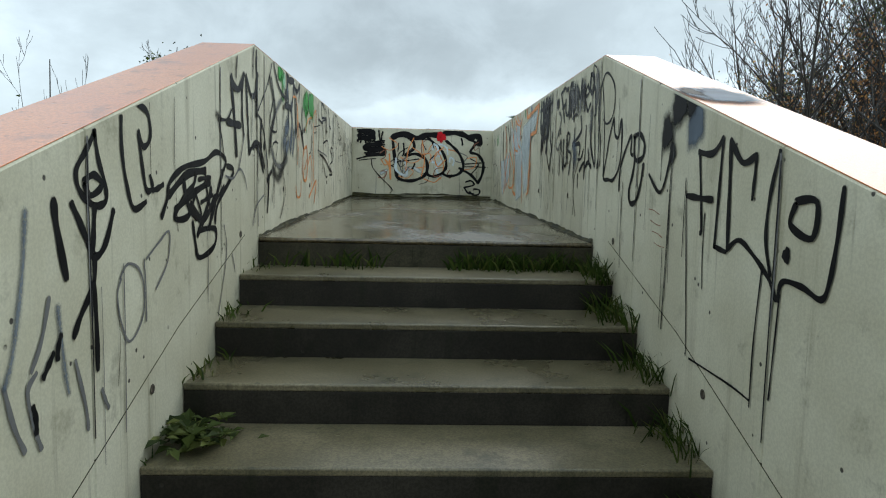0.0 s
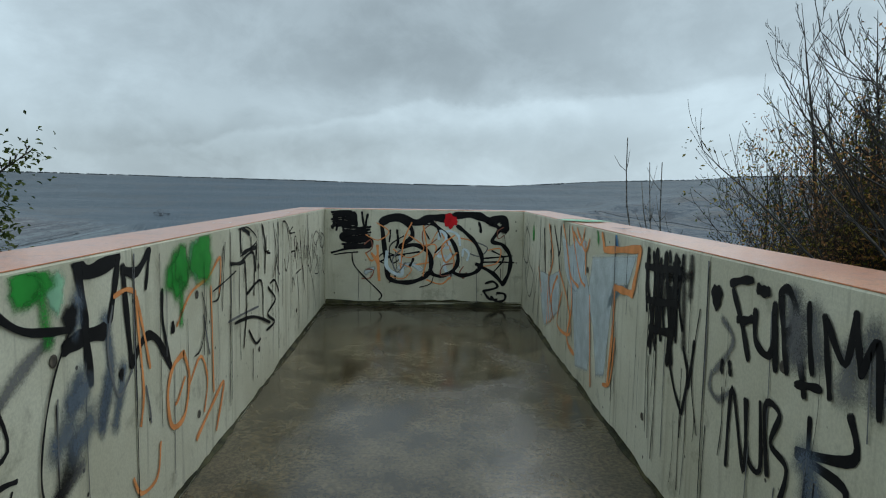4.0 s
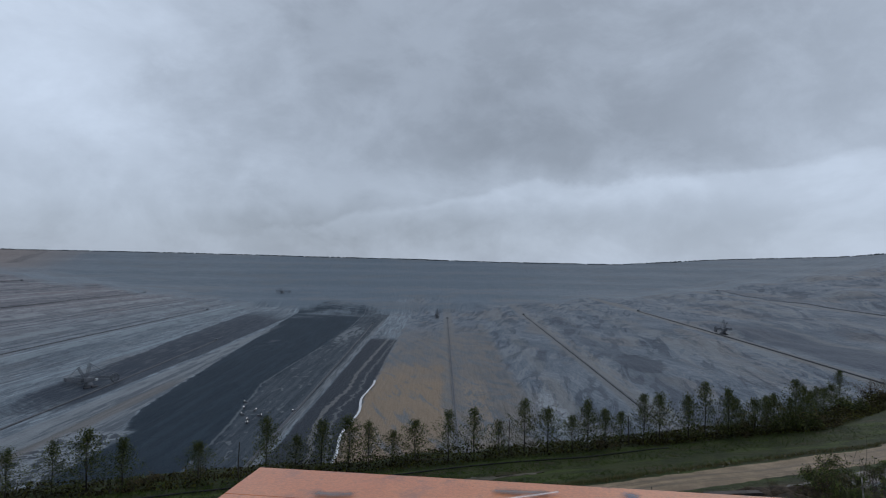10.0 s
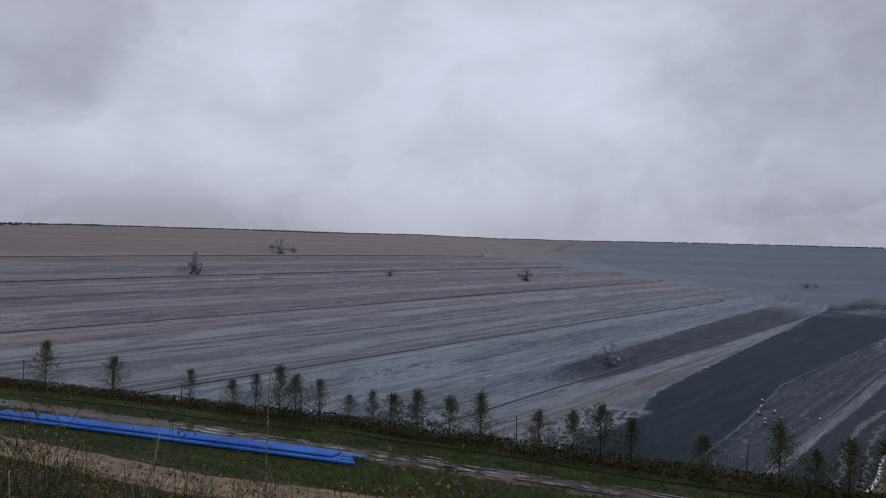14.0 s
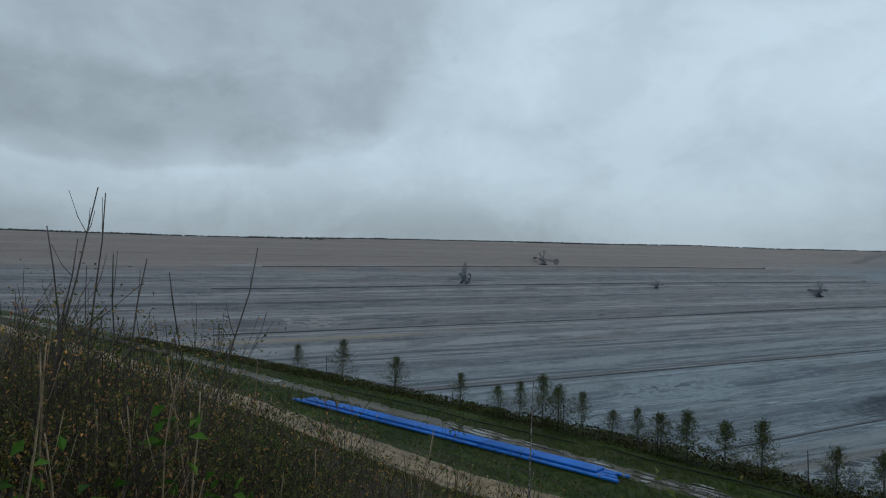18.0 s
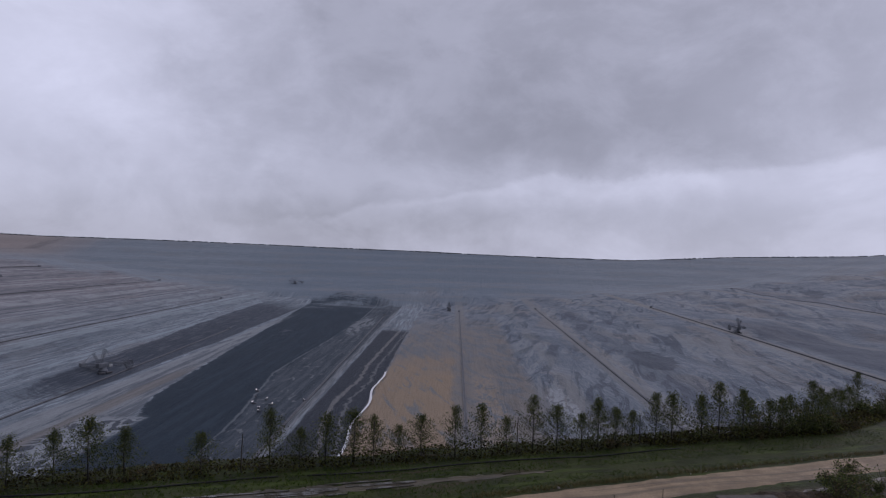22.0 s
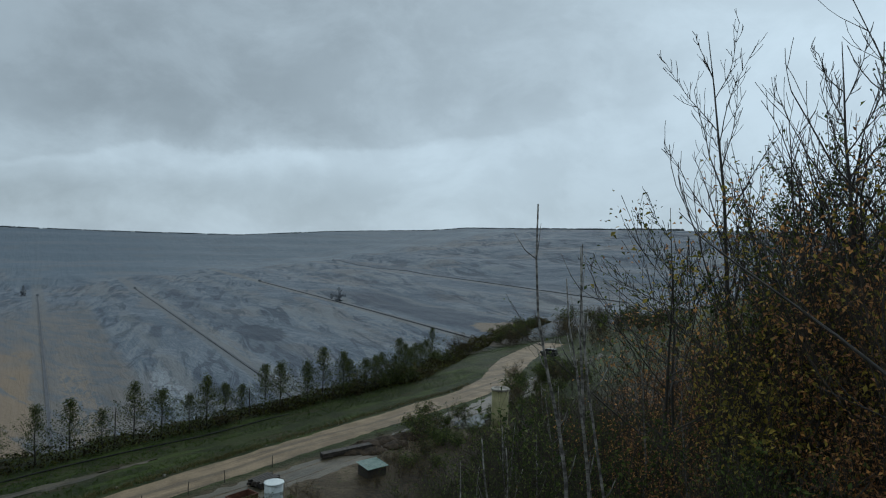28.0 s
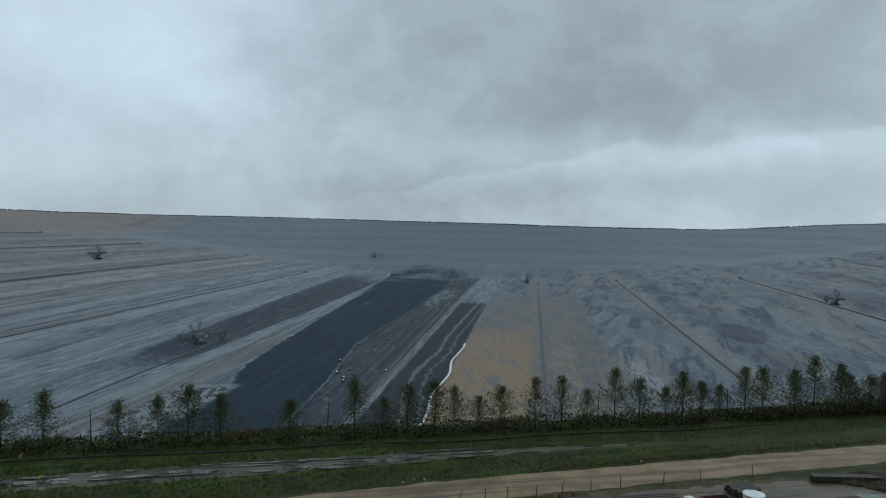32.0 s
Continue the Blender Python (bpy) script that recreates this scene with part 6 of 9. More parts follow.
for k in range(8):
    z = 0.935 - 0.029 * k
    line('N', 'black', 0.022, 0, (-0.84 + 0.02 * (k % 3), z), (-0.70, z - 0.008), (-0.55 - 0.012 * (k % 2), z + 0.006))
for k in range(4):
    line('N', 'black', 0.020, 0, (-0.90 + 0.06 * k, 1.09), (-0.89 + 0.06 * k, 0.98), (-0.90 + 0.07 * k, 0.90))
graffiti('black scribbled block of short strokes on the parapet')
for k in range(9):
    p = 1.50 + 0.048 * k
    line('E', 'black', 0.022 + 0.006 * (k % 2), 0, (p, 1.09 - 0.02 * (k % 3)), (p + 0.03 - 0.02 * (k % 4), 0.92), (p - 0.02 + 0.016 * (k % 3), 0.80 - 0.06 * (k % 4)))
graffiti('soft black shading in large curves on the parapet')
line('W', 'black', 0.07, 1, (0.33, 0.98), (0.46, 0.80), (0.34, 0.62), (0.30, 0.52))
line('W', 'black', 0.08, 1, (0.40, 0.42), (0.56, 0.36), (0.74, 0.44), (0.86, 0.58))
line('W', 'black', 0.03, 0, (0.24, 0.34), (0.36, 0.40))
line('W', 'black', 0.024, 0, (0.30, 0.38), (0.27, 0.26), (0.24, 0.14))
line('W', 'orange', 0.016, 0, (1.22, 0.30), (1.28, 0.22), (1.42, 0.22), (1.46, 0.34))
line('E', 'blue_grey', 0.12, 1, (0.62, 0.64), (0.56, 0.52))
line('E', 'orange', 0.030, 0, (4.30, 1.06), (4.10, 0.82), (4.24, 0.60), (4.02, 0.34))
line('E', 'orange', 0.030, 0, (3.62, 0.96), (3.40, 0.60), (3.52, 0.30), (3.30, 0.24))
graffiti('tangled orange and pale blue strokes between the black letters')
tangle = random.Random(71)
for k in range(26):
    p, z = tangle.uniform(-0.62, 0.80), tangle.uniform(0.40, 0.92)
    a = tangle.uniform(0, 6.283)
    e = Vector((math.cos(a), math.sin(a))) * tangle.uniform(0.06, 0.16)
    colour = tangle.choice(('orange', 'orange', 'pale_blue', 'rust', 'grey', 'black'))
    line('N', colour, tangle.uniform(0.008, 0.016) * (2.2 if colour == 'pale_blue' else 1), 0, (p - e.x, z - e.y), (p + e.y * 0.6, z - e.x * 0.6), (p + e.x, z + e.y), (p - e.y * 0.5, z + e.x * 0.9))
graffiti('crowded thin black letters beside the end parapet')
for k in range(16):
    p, z = 4.05 + 0.10 * k, 0.52 + 0.30 * tangle.random()
    h = tangle.uniform(0.08, 0.16)
    line('W', 'black', 0.010, 0, (p, z), (p + tangle.uniform(-0.03, 0.03), z + h), (p + 0.05, z + h * tangle.uniform(0.2, 1.0)), (p + 0.07, z + tangle.uniform(-0.02, 0.05)))
graffiti('blue-grey and black spray drifted over the salmon coping')
dab('S', 'blue_grey', (1.10, -1.26), 0.10, 1.4, 1)
dab('S', 'blue_grey', (1.18, -1.30), 0.11, 1.6, 1)
dab('S', 'black', (1.06, -1.24), 0.04, 2.0, 1)
graffiti('dark rain streaks down the joints of the parapets')
for wall in "WE":
    for y in (-3.3, -2.05, -0.75, -0.02, 0.17, 1.26, 2.42, 3.55, 4.7):
        roof = slope_top(y)
        line(wall, "grey", 0.012, 0, (y + 0.004, roof - 0.03), (y - 0.004, roof - 0.30), (y + 0.002, roof - 0.55))
        line(wall, "black", 0.007, 0, (y, roof - 0.05), (y + 0.002, roof - 0.5), (y, roof - 0.92))

# thin runs of paint below the letters
graffiti("thin grey and black runs of paint down the parapets")
runs = random.Random(62)
for wall, lo, hi, number in (("W", -3.2, 5.4, 52), ("E", -1.9, 5.4, 60), ("N", -0.9, 0.9, 9)):
    for _ in range(number):
        p = runs.uniform(lo, hi)
        roof = slope_top(p) if wall != "N" else WALL
        base_ = roof - 1.05 if p < 0 else 0.15
        z = roof - runs.uniform(0.02, 0.7)
        long_ = min(runs.uniform(0.1, 0.75), z - base_)
        if long_ > 0.08:
            line(wall, runs.choice(("black", "grey", "black")), runs.uniform(0.003, 0.007), runs.random() < 0.12, (p, z), (p + runs.uniform(-0.012, 0.012), z - long_ * 0.5), (p + runs.uniform(-0.015, 0.015), z - long_))


# ---------------------------------------------------------------- plants
def leaf_material(name, *colours):
    """Leaves that differ one from the next."""
    m, t, b = material(name)
    r = t.node("ShaderNodeNewGeometry").outputs["Random Per Island"]
    col = t.mix(t.step(r, 0.15, 0.5), colours[0], colours[1])
    if len(colours) > 2:
        col = t.mix(t.step(r, 0.62, 0.95), col, colours[2])
    n = t.noise(coords(t), 22.0, 3)
    col = t.mix(0.4, col, t.mix(t.step(n, 0.3, 0.7), (0.4, 0.4, 0.4), (1, 1, 1)), "MULTIPLY")
    t.plug(col, b.inputs["Base Color"])
    b.inputs["Roughness"].default_value = 0.6
    b.inputs["Specular IOR Level"].default_value = 0.12
    through_, both = t.node("ShaderNodeBsdfTranslucent"), t.node("ShaderNodeMixShader")
    t.plug(col, through_.inputs[0])
    both.inputs[0].default_value = 0.42
    t.t.links.new(b.outputs[0], both.inputs[1]), t.t.links.new(through_.outputs[0], both.inputs[2])
    t.t.links.new(both.outputs[0], m.node_tree.nodes["Material Output"].inputs[0])
    return m


BARK = surf("dark_wet_bark", (0.030, 0.026, 0.022), (0.062, 0.052, 0.042), 6, 60, (0.6, 0.85), 0.5, 0.01, stretch=(1, 1, 0.3))
BIRCH = surf("pale_birch_bark", (0.055, 0.05, 0.044), (0.30, 0.28, 0.25), 7, 50, (0.6, 0.85), 0.4, 0.005, stretch=(1, 1, 2.5))
TWIG = surf("grey_brown_twig", (0.034, 0.028, 0.023), (0.085, 0.068, 0.053), 8, 60, (0.7, 0.9), 0.3, 0.004, spec=0.2)
STALK = surf("dry_brown_stalk", (0.15, 0.108, 0.064), (0.30, 0.225, 0.14), 8, 60, (0.7, 0.9), 0.3, 0.004)
LEAF_ROW = leaf_material("young_olive_leaf", (0.030, 0.042, 0.014), (0.064, 0.080, 0.024), (0.14, 0.155, 0.045))
LEAF_DARK = leaf_material("dark_green_leaf", (0.034, 0.052, 0.016), (0.080, 0.110, 0.030), (0.165, 0.19, 0.055))
LEAF_DULL = leaf_material("dull_brown_leaf", (0.046, 0.038, 0.020), (0.095, 0.072, 0.036), (0.17, 0.125, 0.05))
LEAF_RUST = leaf_material("rust_leaf", (0.20, 0.112, 0.062), (0.40, 0.20, 0.085), (0.70, 0.36, 0.11))
LEAF_GOLD = leaf_material("yellow_green_leaf", (0.10, 0.10, 0.026), (0.24, 0.20, 0.045), (0.46, 0.34, 0.07))
GRASS = leaf_material("grass_blade", (0.026, 0.050, 0.009), (0.058, 0.098, 0.017), (0.11, 0.125, 0.034))


def grow(wood, tips, p, d, length, r, depth, rng, rise=0.12, fork=(3, 5), angle=38, wob=0.10, segs=5, thin=0.0025, crown=0.4):
    """A limb that bends, thins and forks; ends are kept in tips."""
    n = segs if depth > 1 else max(2, segs - 2)
    pts, rad, dirs = [p], [r], [d]
    for i in range(n):
        d = (d + Vector((rng.uniform(-wob, wob), rng.uniform(-wob, wob), rng.uniform(-wob, wob) + rise))).normalized()
        p = p + d * length / n
        pts.append(p), rad.append(r * (1 - 0.8 * (i + 1) / n)), dirs.append(d)
    wood.tube(pts, [max(q, thin) for q in rad], 6 if depth > 3 else 4 if depth > 2 else 3, cap=False)
    if depth <= 1:
        tips += [(q, e) for q, e in zip(pts[1:], dirs[1:])]
        return
    for _ in range(rng.randint(*fork) + (2 if depth > 2 else 0)):
        k = rng.uniform(0.25, 0.98) * n
        i = min(int(k), n - 1)
        q = pts[i].lerp(pts[i + 1], k - i)
        side = dirs[i + 1].orthogonal().normalized()
        side.rotate(Matrix.Rotation(rng.uniform(0, 6.283), 3, dirs[i + 1]))
        a = radians(rng.uniform(angle * 0.6, angle * 1.3))
        e = (dirs[i + 1] * math.cos(a) + side * math.sin(a)).normalized()
        grow(wood, tips, q, e, length * rng.uniform(0.38, 0.62) * ((1.15 - crown * k / n) if depth < 4 else (1.25 - 0.95 * k / n)), max(rad[i] * 0.52, thin), depth - 1, rng, rise, fork, angle, wob * 1.25, segs, thin, crown)
    tips.append((pts[-1], d))


def leaves_at(tips, rng, share, count, size, spread, droop=-0.2, geo=None):
    geo = geo or Geo()
    for q, e in tips:
        if rng.random() > share:
            continue
        for _ in range(count):
            c = q + Vector((rng.gauss(0, spread), rng.gauss(0, spread), rng.gauss(0, spread)))
            d = Vector((rng.uniform(-1, 1), rng.uniform(-1, 1), rng.uniform(-1, 0.6) + droop))
            geo.leaf(c, d, Vector((rng.uniform(-1, 1), rng.uniform(-1, 1), 1)), size * rng.uniform(0.6, 1.3), 0.55)
    return geo


def plant(name, label, category, wood, bark, leaves, leaf, at, group="", trunk_name="trunk", crown_name="crown"):
    ob = tagged(empty(name, at), label, category, group=group)
    part(trunk_name, wood.mesh(trunk_name, bark, smooth_shade=True), ob)
    if leaves and leaves.f:
        part(crown_name, leaves.mesh(crown_name, leaf), ob)
    return ob


def bare_tree(seed, tall, r, fork=(4, 6), depth=4, angle=30, rise=0.16):
    rng = random.Random(seed)
    wood, tips = Geo(), []
    lean = Vector((rng.uniform(-0.03, 0.03), rng.uniform(-0.03, 0.03), 1)).normalized()
    grow(wood, tips, Vector((0, 0, -0.3)), lean, tall, r, depth, rng, rise, fork, angle, 0.09, 7, min(0.0042, r * 0.09), 0.6)
    return wood, tips, rng


def stand(x, y, turn=0.0, size=1.0, sink=0.05):
    """A pose on the ground."""
    return pose(x, y, height(x, y) - sink, 0, 0, turn) @ Matrix.Diagonal((size, size, size, 1))


def polar(az, r):
    """A place seen from the end of the lookout: degrees to the left and metres."""
    return -0.2 - math.sin(radians(az)) * r, 4.75 + math.cos(radians(az)) * r


def open_tree(seed, tall, r, limbs=15, low=0.30, spread=30, reach=0.40, depth=3):
    """A bare tree: a leader with long limbs that climb steeply and fork loosely."""
    rng = random.Random(seed)
    wood, tips = Geo(), []
    p, d, pts, rad = Vector((0, 0, -0.3)), Vector((rng.uniform(-0.04, 0.04), rng.uniform(-0.04, 0.04), 1)), [], []
    n = 10
    for i in range(n + 1):
        pts.append(p.copy()), rad.append(max(r * (1 - 0.93 * i / n), 0.0035))
        d = (d + Vector((rng.uniform(-0.07, 0.07), rng.uniform(-0.07, 0.07), 0.06))).normalized()
        p = p + d * (tall + 0.3) / n
    wood.tube(pts, rad, 7, cap=False)
    def twig(p, d, length, r, n, curl):
        """A thin shoot that bends upwards; gives back its points."""
        way = [p]
        for i in range(n):
            d = (d + Vector((rng.uniform(-curl, curl), rng.uniform(-curl, curl), 0.5 / n + rng.uniform(-curl, curl) * 0.5))).normalized()
            p = p + d * length / n
            way.append(p)
        wood.tube(way, [max(r * (1 - 0.75 * i / n), 0.0042) for i in range(n + 1)], 4 if r > 0.008 else 3, cap=False)
        return way

    for j in range(limbs):
        k = (low + (0.93 - low) * (j + rng.uniform(0, 0.8)) / limbs) * n
        i = min(int(k), n - 1)
        w, a = j * 2.4 + rng.uniform(-0.5, 0.5), radians(spread * rng.uniform(0.9, 1.6))
        e = Vector((math.cos(w) * math.sin(a), math.sin(w) * math.sin(a), math.cos(a)))
        long_ = tall * (reach * 1.5 * (1 - k / n) + 0.10) * rng.uniform(0.7, 1.15)
        limb = twig(pts[i].lerp(pts[i + 1], k - i), e, long_, max(rad[i] * 0.52, 0.009), 8, 0.13)
        for m in range(1, 9):
            for _ in range(rng.randint(1, 2)):
                f = (limb[m] - limb[m - 1]).normalized()
                side = f.orthogonal().normalized()
                side.rotate(Matrix.Rotation(rng.uniform(0, 6.283), 3, f))
                shoot = twig(limb[m], (f + side * rng.uniform(0.4, 0.9)).normalized(), long_ * rng.uniform(0.12, 0.34) * (1.15 - 0.07 * m), 0.0064, 4, 0.16)
                tips += [(q, f) for q in shoot[2:]]
                if depth > 2 and rng.random() < 0.7:
                    g = (shoot[3] - shoot[2]).normalized()
                    end = twig(shoot[2], (g + Vector((rng.uniform(-0.7, 0.7), rng.uniform(-0.7, 0.7), 0.1))).normalized(), long_ * rng.uniform(0.07, 0.16), 0.0045, 3, 0.16)
                    tips.append((end[-1], g))
    tips.append((pts[-1], d))
    return wood, tips, rng


# leafless trees beside the lookout
def lone_tree(az, r, top, seed, trunk, label, share=0.25, leaf=None, count=3, size=0.06, fork=(4, 6), angle=30, xy=None, leafy=0.75, loose=None):
    x, y = xy or polar(az, r)
    z = height(x, y)
    wood, tips, rng = open_tree(seed, top - z, trunk * 1.3, *loose) if loose else bare_tree(seed, (top - z) * 0.93, trunk, fork, 4, angle)
    leaves = leaves_at([t for t in tips if t[0].z < (top - z) * leafy], rng, share, count, size, 0.07) if leaf else None
    return plant("tree", label, "tree", wood, BARK, leaves, leaf, pose(x, y, z), "trees beside the lookout")


lone_tree(-47.3, 11.5, 5.2, 117, 0.05, "slender bare tree with a few olive leaves on the slope", 0.22, LEAF_ROW, 1, 0.06, leafy=0.6, loose=(12, 0.42, 24, 0.26))
lone_tree(-50.3, 12.3, 3.7, 12, 0.040, "slim bare sapling on the slope", 0.25, LEAF_DARK, 2, 0.05, loose=(10, 0.3, 28, 0.30))
lone_tree(-43.3, 11.0, 2.5, 13, 0.036, "low spreading shrub-like tree with sparse leaves", 0.4, LEAF_DARK, 2, 0.06, leafy=1.0, loose=(13, 0.3, 46, 0.42))
lone_tree(-44.6, 11.6, 1.9, 32, 0.034, "low spreading tree with sparse olive leaves", 0.4, LEAF_ROW, 2, 0.06, leafy=1.0, loose=(13, 0.3, 46, 0.42))
lone_tree(-57.6, 9.6, 4.5, 14, 0.048, "tall bare tree with long upright branches", 0.05, LEAF_DARK, 2, 0.06, loose=(20, 0.28, 32, 0.40))
lone_tree(-62.4, 10.0, 6.8, 15, 0.060, "tall bare tree with many fine twigs", 0.04, LEAF_DARK, 2, 0.06, loose=(24, 0.28, 36, 0.42))
lone_tree(-53.6, 10.5, 3.1, 16, 0.045, "dark leafy young tree among bare ones", 0.7, LEAF_DARK, 3, 0.06, leafy=1.0, loose=(18, 0.2, 38, 0.42))
lone_tree(-55.0, 10.2, 2.9, 35, 0.045, "dark leafy young tree on the slope", 0.7, LEAF_DARK, 3, 0.06, leafy=1.0, loose=(18, 0.2, 38, 0.42))
lone_tree(-66.0, 9.5, 4.9, 17, 0.060, "leafy dark green tree beside the lookout", 0.75, LEAF_DARK, 4, 0.065, leafy=1.0, loose=(22, 0.25, 36, 0.40))
lone_tree(-70.0, 10.5, 5.4, 18, 0.060, "leafy dark green tree with an open crown", 0.75, LEAF_DARK, 4, 0.065, leafy=1.0, loose=(22, 0.25, 36, 0.40))
lone_tree(-73.0, 9.8, 5.4, 36, 0.055, "leafy dark tree beside the stairs", 0.5, LEAF_DARK, 3, 0.065, leafy=1.0, loose=(20, 0.25, 36, 0.40))
lone_tree(-76.0, 9.0, 6.2, 19, 0.055, "bare tree with dense twigs beside the stairs", 0.3, LEAF_RUST, 2, 0.06)
for k, (az, r, el, leaf, label) in enumerate(((-56.5, 10.8, 8.5, LEAF_DARK, "dark green tree with a dense leafy crown"), 
                                              (-64.2, 11.2, 13.0, LEAF_DARK, "tall dark leafy tree on the slope"), (-67.6, 10.0, 15.5, LEAF_DARK, "tall dark green tree beside the lookout"), (-69.5, 8.8, 10.0, LEAF_RUST, "autumn tree with brown and orange leaves"),
                                              (-51.8, 11.8, 3.5, LEAF_DARK, "young dark leafy tree on the slope"), (-79.0, 10.5, 11.0, LEAF_RUST, "brown autumn tree near the stairs"))):
    lone_tree(az, r, 1.87 + r * math.tan(radians(el)), 700 + k, 0.05, label, 0.6, leaf, 3, 0.062, leafy=1.0, loose=(20, 0.22, 36, 0.42))
lone_tree(0, 0, 4.0, 20, 0.045, "bare tree with dense twigs behind the parapet", 0.03, LEAF_RUST, 1, 0.04, xy=(5.6, 6.4), loose=(22, 0.22, 40, 0.50))
lone_tree(0, 0, 3.6, 21, 0.040, "bare thin tree behind the parapet", 0.03, LEAF_RUST, 1, 0.04, xy=(4.9, 4.2), loose=(22, 0.22, 40, 0.50))
lone_tree(0, 0, 4.4, 22, 0.045, "bare thicket tree behind the parapet", 0.03, LEAF_RUST, 1, 0.04, xy=(6.6, 4.8), loose=(22, 0.22, 40, 0.50))
lone_tree(0, 0, 3.8, 23, 0.040, "bare bushy tree behind the parapet", 0.03, LEAF_DARK, 1, 0.04, xy=(6.0, 2.4), loose=(22, 0.22, 40, 0.50))
lone_tree(0, 0, 1.72, 24, 0.018, "thin bare twigs rising behind the parapet", 0.05, LEAF_DARK, 2, 0.04, fork=(2, 3), xy=(-2.85, 3.0))
lone_tree(0, 0, 1.65, 25, 0.016, "thin bare twigs behind the stair parapet", 0.05, LEAF_DARK, 2, 0.04, fork=(2, 3), xy=(-2.7, 0.9))
lone_tree(0, 0, 1.5, 26, 0.016, "thin bare stems behind the stair parapet", 0.05, LEAF_DARK, 2, 0.04, fork=(1, 3), xy=(-3.0, -0.4))
lone_tree(0, 0, 1.62, 27, 0.018, "small dark green seedling pine behind the parapet", 0.9, LEAF_DARK, 4, 0.04, xy=(-2.62, 2.75), leafy=1.0, loose=(9, 0.55, 40, 0.10))


def dead_stem(x, y, top, r, seed, bark, twigs=4, crook=1.0, lean=None):
    """A thin dead stem with short broken twigs, its tip set off by the lean."""
    rng = random.Random(seed)
    z = height(x, y)
    wood = Geo()
    tall, n = top - z, 9
    p, pts, rad = Vector((0, 0, -0.2)), [], []
    d = Vector((rng.uniform(-0.04, 0.04), rng.uniform(-0.04, 0.04), 1))
    for i in range(n + 1):
        pts.append(p.copy()), rad.append(r * (1 - 0.8 * i / n) + 0.003)
        d = d * 0.9 + Vector((rng.uniform(-0.07, 0.07) * crook, rng.uniform(-0.07, 0.07) * crook, 0.1))
        p = p + d * (tall + 0.2) / n
    if lean:
        off = Vector((lean[0], lean[1], 0)) - Vector((pts[-1].x, pts[-1].y, 0))
        pts = [q + off * (i / n) for i, q in enumerate(pts)]
    wood.tube(pts, rad, 6)
    for _ in range(twigs):
        i = rng.randint(n // 2, n - 1)
        e = Vector((rng.uniform(-1, 1), rng.uniform(-1, 1), rng.uniform(0.6, 2.0))).normalized()
        q = pts[i]
        k = rng.uniform(0.15, 0.5)
        wood.tube([q, q + e * k * 0.5, q + e * k + Vector((0, 0, 0.10))], [rad[i] * 0.6, rad[i] * 0.5, 0.003], 4)
    return plant("dead_stem", "thin dead stem with broken twigs on the slope", "tree", wood, bark, None, None, pose(x, y, z), "dead stems on the slope", "stem")


for k, (x, y, top, r, dx, dy, twigs) in enumerate(((4.09, 10.53, 2.31, 0.027, -0.46, 0.30, 6), (4.75, 10.66, 1.89, 0.026, -0.42, 0.32, 9), (4.22, 10.28, 1.52, 0.021, -0.39, 0.28, 4), (4.26, 10.19, 1.86, 0.019, -0.34, 0.26, 6), (3.35, 11.0, -0.25, 0.020, -0.2, 0.1, 4), (2.9, 11.2, -0.75, 0.018, 0.1, 0.1, 4), (3.0, 11.4, -1.2, 0.018, -0.1, 0.1, 5), (2.3, 11.6, -1.6, 0.018, 0.2, 0.0, 4), (3.7, 11.6, -0.6, 0.016, 0.1, 0.1, 4))):
    dead_stem(x, y, top, r, 40 + k, BIRCH, twigs, 1.5, (dx, dy))
x, y = polar(64.5, 12.0)
dead_stem(x, y, -0.25, 0.03, 50, BIRCH, 6)
for k, (az, r, el) in enumerate(((104.9, 8.0, 4.6), (102.6, 8.2, 1.4), (101.2, 8.6, 4.0), (99.0, 7.6, -1.0), (95.9, 8.0, 0.1), (97.2, 8.4, -0.6), (94.6, 8.6, -2.0), (108.5, 8.0, 1.0), (110.5, 8.6, 3.0), (106.6, 9.0, 0.5))):
    x, y = polar(az, r)
    dead_stem(x, y, 1.87 + r * math.tan(radians(el)), 0.015, 60 + k, BARK, 6, 1.7)
rng = random.Random(41)
for k in range(24):
    az, r = rng.uniform(-50, -27), rng.uniform(9.5, 17.0)
    x, y = polar(az, r)
    el = np.interp(az, [-50, -40, -33, -27], [-5, -9, -12, -18]) - rng.uniform(0, 6)
    dead_stem(x, y, 1.87 + r * math.tan(radians(float(el))), rng.uniform(0.012, 0.024), 300 + k, BIRCH, 3, 1.5)
for k in range(62):
    az, r = rng.uniform(64, 126), rng.uniform(5.2, 11.0)
    x, y = polar(az, r)
    el = np.interp(az, [68, 80, 90, 112], [-20, -15, -9, -5]) - rng.uniform(-1, 8)
    top = 1.87 + r * math.tan(radians(float(el)))
    if top - height(x, y) > 0.5:
        dead_stem(x, y, top, rng.uniform(0.008, 0.014), 400 + k, STALK, 4, 1.3)


